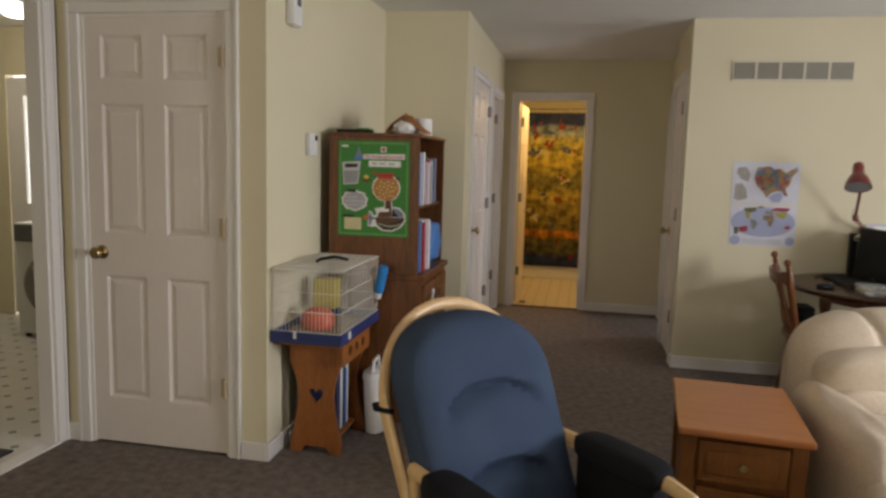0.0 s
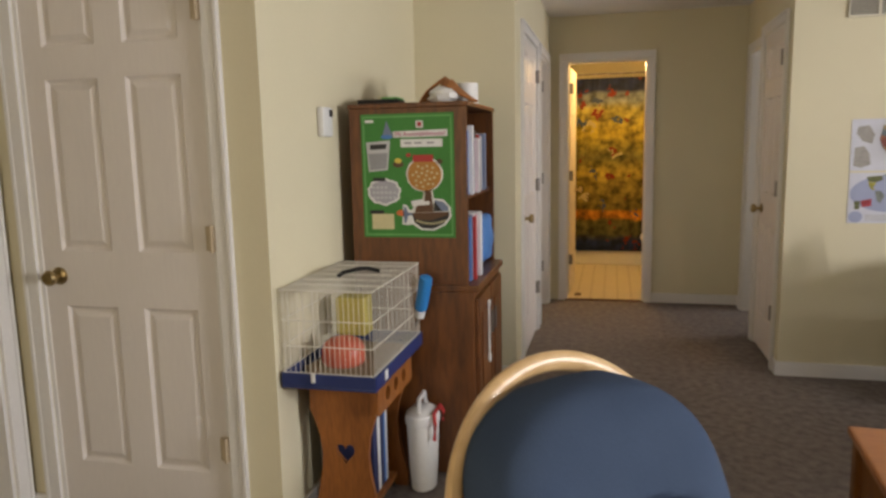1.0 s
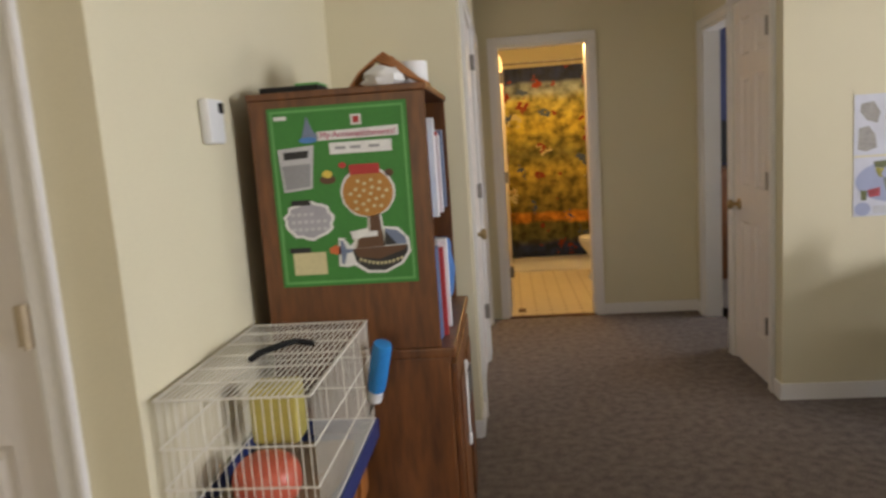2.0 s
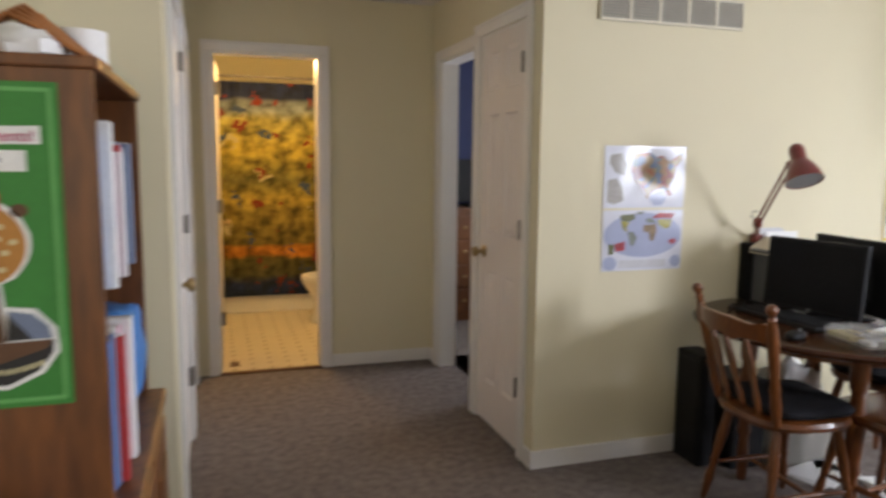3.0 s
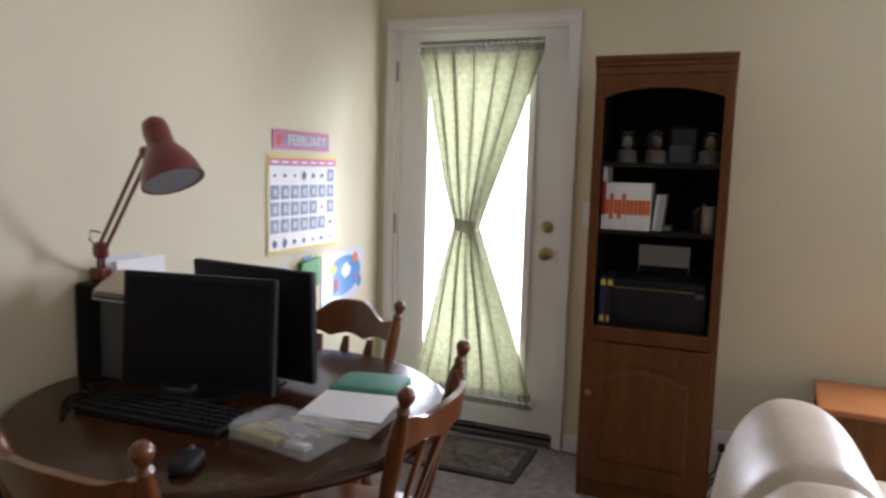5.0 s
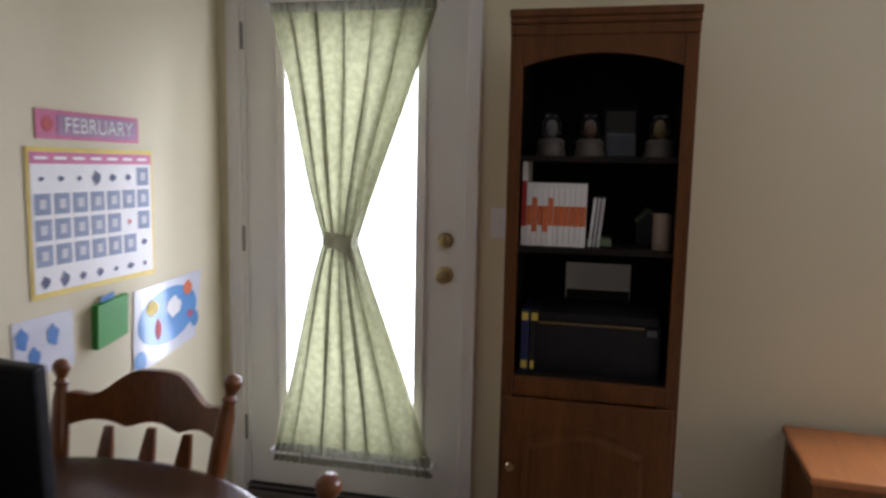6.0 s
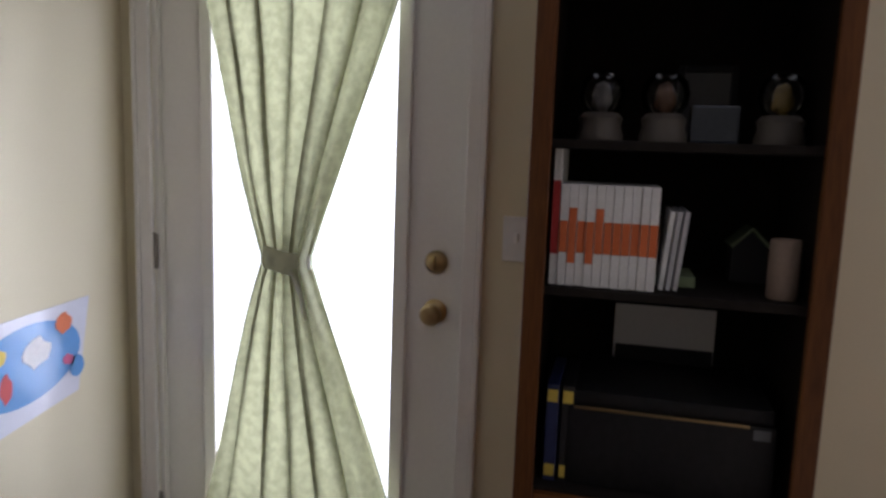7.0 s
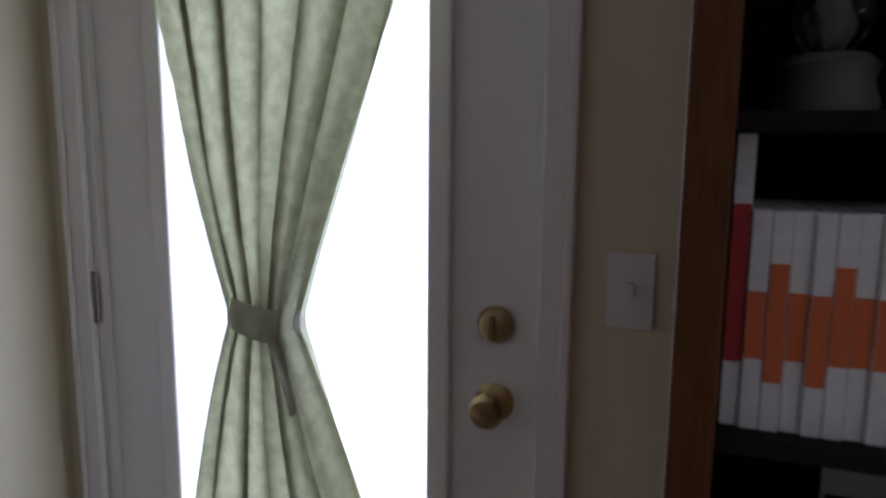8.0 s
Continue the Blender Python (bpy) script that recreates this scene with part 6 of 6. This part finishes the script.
part("card", box(-0.10, 0.03, 0.005, 0.064, 0.0035, 0.012, 0.001), INK["light"], bx)
rng = random.Random(2)
for i in range(12):
    x, y = rng.uniform(-0.09, 0.05), rng.uniform(-0.05, 0.05)
    a = rng.uniform(-0.4, 0.4)
    part("pencil", rod((x, y, 0.026 + 0.002 * (i % 3)), (x + 0.06 * math.cos(a), y + 0.02 * math.sin(a), 0.027 + 0.002 * (i % 3)), 0.004, 6), INK[rng.choice(("yellow", "cream", "white", "light", "grey", "yellow"))], bx)
pp = thing("paper_stack", (2.635, 5.555, TT), "stack of white workbooks on the table", "papers", turn=5)
for i in range(4):
    part("workbook", box(-0.10, 0.10, -0.108, 0.108, 0.0005 + i * 0.009, 0.009 + i * 0.009, 0.0015), PAPER if i % 2 else INK["white"], pp, m=pose(0.004 * i, -0.003 * i, 0, 0, 0, 2.5 * (i - 1)))
gf = thing("green_folder", (2.845, 5.60, TT), "green plastic zip folder lying on the table", "folder", turn=10)
part("cover", pillow((0, 0, 0.018), (0.185, 0.205, 0.044), 0.45, 0.3, 24, 8, dent=0.04), INK["teal"], gf, smooth=True)
part("zip", box(-0.08, 0.08, -0.099, -0.092, 0.026, 0.031, 0.001), INK["teal"], gf)
cb2 = thing("cables", (2.50, 6.30, TT), "loose dark cables on the table", "cable")
part("cable", tube([(-0.12, -0.05, 0.006), (-0.06, 0.0, 0.006), (0.0, -0.03, 0.006), (0.03, 0.03, 0.008), (0.08, 0.0, 0.006)], 0.005, 8), BLACK, cb2)
part("cable", tube([(-0.18, -0.12, 0.005), (-0.10, -0.05, 0.005), (-0.05, -0.09, 0.005), (0.0, 0.02, 0.006)], 0.004, 8), BLACK, cb2)

# ---- under and beside the table ----
fb = thing("floor_speaker", (2.28, 6.33, 0), "black box unit on the carpet against the wall", "speaker")
part("case", box(-0.035, 0.08, -0.09, 0.09, 0.0, 0.53, 0.008), BLACK, fb)
part("grille", box(-0.041, -0.0355, -0.075, 0.075, 0.03, 0.50, 0.003), BLACK, fb)
f2 = thing("computer_tower", (2.47, 6.30, 0), "black computer tower on the carpet under the table", "computer")
part("case", box(-0.09, 0.09, -0.13, 0.12, 0.0, 0.42, 0.008), BLACK, f2)
part("front", box(-0.097, -0.0905, -0.12, 0.11, 0.01, 0.41, 0.003), SCREEN, f2)
wbk = thing("plastic_bin", (2.75, 6.24, 0), "clear plastic bin with white bags under the table", "bin")
part("bin", box(-0.16, 0.16, -0.12, 0.12, 0.0, 0.30, 0.02), FROST, wbk)
part("bag", pillow((0, 0, 0.30), (0.30, 0.22, 0.34), 0.8, 0.7, 24, 14, dent=0.3), PAPER, wbk, "crumpled white plastic bag", smooth=True)
for x, y, t in ((2.74, 6.02, 15), (2.98, 5.80, -20), (2.90, 6.10, 40)):
    fp = thing("floor_papers", (x, y, 0), "white papers lying on the carpet under the table", "papers", turn=t)
    part("sheet", box(-0.14, 0.14, -0.10, 0.10, 0.0005, 0.006, 0.001), PAPER, fp)
    part("sheet", box(-0.12, 0.15, -0.11, 0.08, 0.0065, 0.010, 0.001), PAPER, fp, m=pose(0, 0, 0, 0, 0, 9))

MATC = material("patterned_mat", (0.15, 0.125, 0.095), 0.95, scale=13, fine=34, bump=0.7, second=(0.020, 0.014, 0.012))
MATE = material("mat_border", (0.022, 0.017, 0.015), 0.95, vary=0.25, fine=240, bump=0.6)
dm = thing("door_mat", (4.225, 5.86, 0), "dark patterned door mat with black border", "mat")
part("field", box(-0.17, 0.17, -0.32, 0.32, 0.0, 0.010, 0.002), MATC, dm)
for b in ((-0.21, -0.1705, -0.36, 0.36), (0.1705, 0.21, -0.36, 0.36), (-0.17, 0.17, -0.36, -0.3205), (-0.17, 0.17, 0.3205, 0.36)):
    part("border", box(*b, 0.0, 0.011, 0.002), MATE, dm)

# ---- in the oak cabinet ----
CX = 4.055
y = 5.192
for i, (t, h, d) in enumerate([(0.016, 0.26, 0.0)] + [(0.0165, 0.195, 0.0)] * 11):
    b = thing("book", (CX + 0.045 + (0.004 if i % 3 == 0 else 0.0), y - t, 1.1545), "white paperback with an orange band on the spine", "book", "matching books in the oak cabinet")
    part("cover", box(0.0, 0.15, 0.0, t - 0.0006, 0.0, h, 0.0015), INK["white"], b)
    z0, z1 = (0.0, 0.0) if i == 0 else (0.065, 0.125)
    if i == 0:
        part("spine_band", box(-0.001, -0.0002, 0.0005, t - 0.0011, 0.06, 0.20), INK["red"], b, "red-orange spine band")
    else:
        part("spine_band", box(-0.001, -0.0002, 0.0005, t - 0.0011, z0 - (0.02 if i in (2, 4) else 0), z1 + (0.025 if i in (2, 5) else 0)), INK["orange"], b, "orange spine band")
    y -= t
for i in range(3):
    b = thing("book", (CX + 0.07, y - 0.012 - 0.013 * i, 1.1545), "thin pale booklet leaning on the books", "book", "booklets in the oak cabinet")
    part("cover", box(0, 0.16, -0.005, 0.004, 0, 0.15, 0.001), INK["light" if i else "white"], b, m=pose(0, 0, 0.001, 5, 0, 0))
gbk = thing("green_box", (CX + 0.12, 4.955, 1.1545), "flat green box on the cabinet shelf", "box")
part("box", box(0, 0.12, -0.04, 0.04, 0, 0.022, 0.003), INK["land"], gbk)
bh = thing("bird_house", (CX + 0.24, 4.80, 1.1545), "small dark bird house ornament with green roof", "ornament")
part("body", slab([(-0.035, 0), (0.035, 0), (0.035, 0.07), (0, 0.105), (-0.035, 0.07)], 0.07, m=pose(0, 0, 0.0, 0, 0, -90)), INK["black"], bh)
for s in (-1, 1):
    part("roof_board", box(-0.01, 0.08, -0.004, 0.052, 0.0, 0.006, 0.001), INK["land"], bh, m=pose(0, 0, 0.108, 0, 0, 0) @ (pose(0, 0, 0, -45, 0, 0) if s > 0 else pose(0, 0, 0, 0, 0, 180) @ pose(-0.07, 0, 0, -45, 0, 0)))
cn = thing("candle_jar", (CX + 0.08, 4.769, 1.1545), "cream cylinder candle on the cabinet shelf", "candle")
part("candle", lathe([(0.025, 0), (0.027, 0.004), (0.027, 0.106), (0.025, 0.110), (0.022, 0.105), (0.003, 0.104)], 22), plain("dull_wax", (0.27, 0.20, 0.155), 0.6), cn, smooth=True)
# Pale bases coloured dark, with the shelf's shade in the colour.
GLOBEBASE = plain("shade_dimmed_base", (0.12, 0.105, 0.09), 0.5)
GLOBE = glass_material("globe_glass", (0.92, 0.94, 0.95))
for i, (yy, k) in enumerate(((5.115, "cream"), (4.995, "tan"), (4.785, "yellow"))):
    g = thing("snow_globe", (CX + 0.15, yy, 1.4325), "glass snow globe with a figurine on a moulded base", "ornament", "snow globes on the top shelf")
    part("base", lathe([(0.044, 0), (0.046, 0.01), (0.040, 0.03), (0.043, 0.045), (0.034, 0.055), (0.01, 0.056)], 24), GLOBEBASE, g, smooth=True)
    part("dome", lathe([(0.030, 0.056), (0.042, 0.072), (0.046, 0.092), (0.040, 0.117), (0.024, 0.132), (0.002, 0.137)], 26), GLOBE, g, "clear glass dome", smooth=True).visible_shadow = False
    part("figurine", pillow((0, 0, 0.085), (0.03, 0.036, 0.055), 0.9, 0.9, 14, 10, dent=0.35), (plain("grey_figurine", (0.12, 0.11, 0.105)), INK["brown"], plain("dull_gold", (0.20, 0.13, 0.03)))[i], g, smooth=True)
an = thing("small_ornament", (CX + 0.17, 4.90, 1.4325), "pale blue glass block ornament", "ornament")
part("block", box(-0.02, 0.02, -0.045, 0.045, 0, 0.075, 0.006), plain("dim_blue_glass", (0.040, 0.050, 0.068), 0.25), an)
pf = thing("picture_frame", (CX + 0.33, 4.90, 1.4325), "dark picture frame at the back of the shelf", "frame")
for b in ((0, 0.02, -0.06, -0.048, 0, 0.17), (0, 0.02, 0.048, 0.06, 0, 0.17), (0, 0.02, -0.0475, 0.0475, 0, 0.014), (0, 0.02, -0.0475, 0.0475, 0.156, 0.17)):
    part("frame", box(*b, 0.002), BLACK, pf)
part("picture", box(0.008, 0.014, -0.0475, 0.0475, 0.0145, 0.1555), plain("dark_photo", (0.05, 0.05, 0.055), 0.4), pf)
pr = thing("printer", (CX + 0.055, 4.945, 0.7505), "black inkjet printer with paper in its rear tray", "printer")
part("body", box(0.0, 0.30, -0.19, 0.195, 0.0, 0.165, 0.010), BLACK, pr, smooth=True)
part("lid", box(0.005, 0.29, -0.185, 0.19, 0.1655, 0.195, 0.008), BLACK, pr, smooth=True)
part("trim_strip", box(-0.003, -0.0005, -0.14, 0.182, 0.160, 0.1655, 0.0005), BRASS, pr, "thin gold trim strip")
part("rear_tray", box(0.255, 0.265, -0.10, 0.11, 0.1955, 0.23, 0.002), BLACK, pr, m=pose(0, 0, 0))
part("paper", box(0.268, 0.270, -0.103, 0.115, 0.1955, 0.322, 0.0005), PAPER, pr, "white paper in the tray", m=pose(0, 0, 0))
part("button", box(-0.002, -0.0002, -0.178, -0.148, 0.138, 0.158, 0.0005), GREYP, pr)
for i, k in enumerate(("navy", "black")):
    b = thing("magazine_file", (CX + 0.06, 5.170 - 0.03 * i, 0.7505), "dark blue file with yellow marks beside the printer", "file", "files in the oak cabinet")
    part("file", box(0, 0.2, -0.012, 0.012, 0, 0.20, 0.002), INK[k], b)
    for z in (0.01, 0.165):
        part("mark", box(-0.001, -0.0002, -0.010, 0.010, z, z + 0.025), INK["yellow"], b)

# ---- bathroom ----
sc = thing("shower_curtain", (0.68, 10.15, 0.0), "printed yellow and blue shower curtain hung on rings", "shower curtain")
bm = gathered(lambda z: 1.54, lambda z: 0.0, 0.165, 2.075, 11, 0.035, 30, 150, 2.0)
part("cloth", bm, SHOWER, sc, smooth=True, m=pose(0, 0, 0, 0, 0, 90))
part("rod", rod((-0.775, 0, 2.12), (0.775, 0, 2.12), 0.011), STEEL, sc)
for i in range(12):
    x = -0.74 + i * 1.48 / 11
    part("ring", tube([(x, 0.024 * math.cos(a), 2.103 + 0.03 * math.sin(a)) for a in [k * math.pi / 6 for k in range(12)]], 0.0025, 6, closed=True), WHITEP, sc)
tub = thing("bathtub", (0.68, 10.585, 0.004), "white bathtub behind the shower curtain", "bathtub")
bm = bmesh.new()
for b in ((-0.77, 0.77, -0.40, -0.32), (-0.77, 0.77, 0.38, 0.46), (-0.77, -0.69, -0.3195, 0.3795), (0.69, 0.77, -0.3195, 0.3795)):
    box(*b, 0.0, 0.40, 0.012, bm=bm)
box(-0.6895, 0.6895, -0.3195, 0.3795, 0.0, 0.06, bm=bm)
part("shell", bm, WHITEP, tub)
tl = thing("toilet", (1.05, 9.66, 0.004), "white ceramic toilet by the shower curtain", "toilet", turn=90)
part("bowl", lathe([(0.11, 0), (0.12, 0.02), (0.09, 0.12), (0.10, 0.22), (0.17, 0.34), (0.185, 0.39), (0.17, 0.395), (0.14, 0.39), (0.10, 0.30), (0.04, 0.26)], 28, m=Matrix.Diagonal((1, 1.2, 1, 1))), WHITEP, tl, smooth=True)
part("seat", tube([(0.155 * math.cos(a), 0.19 * math.sin(a), 0.408) for a in [k * math.pi / 12 for k in range(24)]], 0.03, 8, closed=True, squash=0.45), WHITEP, tl, smooth=True)
part("tank", box(-0.2, 0.2, -0.27, -0.18, 0.38, 0.74, 0.02), WHITEP, tl, smooth=True)
part("tank_lid", box(-0.21, 0.21, -0.275, -0.17, 0.7405, 0.77, 0.008), WHITEP, tl)
bl = thing("ceiling_light", (0.62, 8.95, 2.44), "warm glowing bathroom ceiling light", "ceiling light")
part("base", lathe([(0.12, -0.025), (0.125, -0.005), (0.12, -0.0005)], 28), BRASS, bl, smooth=True)
part("diffuser", lathe([(0.004, -0.10), (0.06, -0.09), (0.10, -0.06), (0.112, -0.0255)], 28), glow("warm_lamp_glass", (1.0, 0.66, 0.28), 3.0), bl, "glowing glass diffuser", smooth=True)
rg = thing("floor_register", (0.245, 8.53, 0.004), "small brown floor register by the bathroom door", "vent")
part("grille", box(-0.03, 0.03, -0.05, 0.05, 0.0, 0.006, 0.001), INK["brown"], rg)
# Brown strip laid where the bathroom doorway has a shadow patch.
tagged(part("threshold", box(0.145, 0.815, END - 0.02, END + 0.03, 0.0, 0.010, 0.003), INK["brown"]), "brown strip in place of the doorway's shadow patch", "threshold", kind="structure")

# ---- bedroom beyond the hallway ----
ds = thing("dresser", (2.50, 9.62, 0), "dark brown dresser against the blue bedroom wall", "dresser")
part("carcass", box(-0.6, 0.6, -0.24, 0.25, 0.06, 0.97, 0.004), CHERRY, ds)
part("top", box(-0.62, 0.62, -0.26, 0.25, 0.9705, 1.0, 0.006), CHERRY, ds)
part("plinth", box(-0.58, 0.58, -0.22, 0.24, 0.0, 0.0595), CHERRY, ds)
for r in range(4):
    for c in range(2):
        d = part("drawer_front", box(-0.58 + c * 0.59, -0.01 + c * 0.59, -0.258, -0.2405, 0.09 + r * 0.215, 0.285 + r * 0.215, 0.005), CHERRY, ds)
        part("knob", lathe([(0.008, 0), (0.014, 0.02), (0.003, 0.024)], 12, m=pose(-0.295 + c * 0.59, -0.2585, 0.19 + r * 0.215, 90)), BRASS, d, smooth=True)
tv = thing("television", (2.45, 9.62, 1.0), "black television on the dresser", "television")
part("foot", box(-0.15, 0.15, -0.09, 0.09, 0.0, 0.02, 0.005), BLACK, tv)
part("panel", box(-0.35, 0.35, -0.02, 0.03, 0.04, 0.42, 0.008), BLACK, tv)
part("neck", box(-0.03, 0.03, 0.0, 0.02, 0.02, 0.05), BLACK, tv)

# ---- laundry ----
ws = thing("washing_machine", (-3.05, 6.10, 0.004), "white front-loading washer with dark round door", "washer")
part("body", box(-0.33, 0.33, -0.28, 0.30, 0.03, 0.88, 0.012), WHITEP, ws)
part("control_panel", box(-0.325, 0.325, -0.296, -0.2805, 0.74, 0.87, 0.006), GREYP, ws)
part("door_ring", lathe([(0.15, 0), (0.235, 0), (0.24, 0.03), (0.20, 0.045), (0.16, 0.03)], 32, m=pose(0, -0.2805, 0.42, 90)), STEEL, ws, smooth=True)
part("door_glass", lathe([(0.16, 0.0), (0.158, 0.03), (0.11, 0.05), (0.02, 0.06)], 32, m=pose(0, -0.2805, 0.42, 90)), SCREEN, ws, "dark glass door", smooth=True)
for x in (-0.28, 0.28):
    for y in (-0.24, 0.25):
        part("foot", rod((x, y, 0), (x, y, 0.03), 0.02), BLACK, ws)
lm = thing("floor_mat", (-1.98, 3.62, 0.004), "black rubber mat on the laundry floor", "mat")
part("mat", box(-0.22, 0.22, -0.38, 0.38, 0.0, 0.010, 0.003), BLACK, lm)
ll = thing("ceiling_light", (-3.08, 5.60, 2.44), "white glowing dome light in the laundry", "ceiling light")
part("base", lathe([(0.14, -0.02), (0.145, -0.0005)], 28), WHITEP, ll, smooth=True)
part("diffuser", lathe([(0.004, -0.11), (0.07, -0.10), (0.12, -0.065), (0.132, -0.0205)], 28), glow("white_lamp_glass", (1.0, 0.95, 0.85), 4.0), ll, "glowing glass dome", smooth=True)
tagged(part("threshold", box(-1.70, -1.625, 3.20, 4.145, 0.0, 0.010, 0.003), TRIM), "pale metal strip between carpet and vinyl", "threshold", kind="structure")
ld = thing("door_laundry", (-3.974, 6.44, 0.03), "white outside door with bright window in the laundry", "door", kind="structure")
bm = bmesh.new()
for b in ((0, 0.16, 0, 0.04, 0, 2.0), (0.608, 0.768, 0, 0.04, 0, 2.0), (0.16, 0.608, 0, 0.04, 0, 0.95), (0.16, 0.608, 0, 0.04, 1.85, 2.0)):
    box(*b, bm=bm)
part("door_slab", bm, TRIM, ld)
part("pane", box(0.16, 0.608, 0.016, 0.022, 0.95, 1.85), GLASS, ld).visible_shadow = False
tagged(part("backdrop", box(-5.5, -0.8, 7.6, 7.62, -0.3, 3.5), OUT), "white overcast sky outside the laundry door", "backdrop", kind="structure")
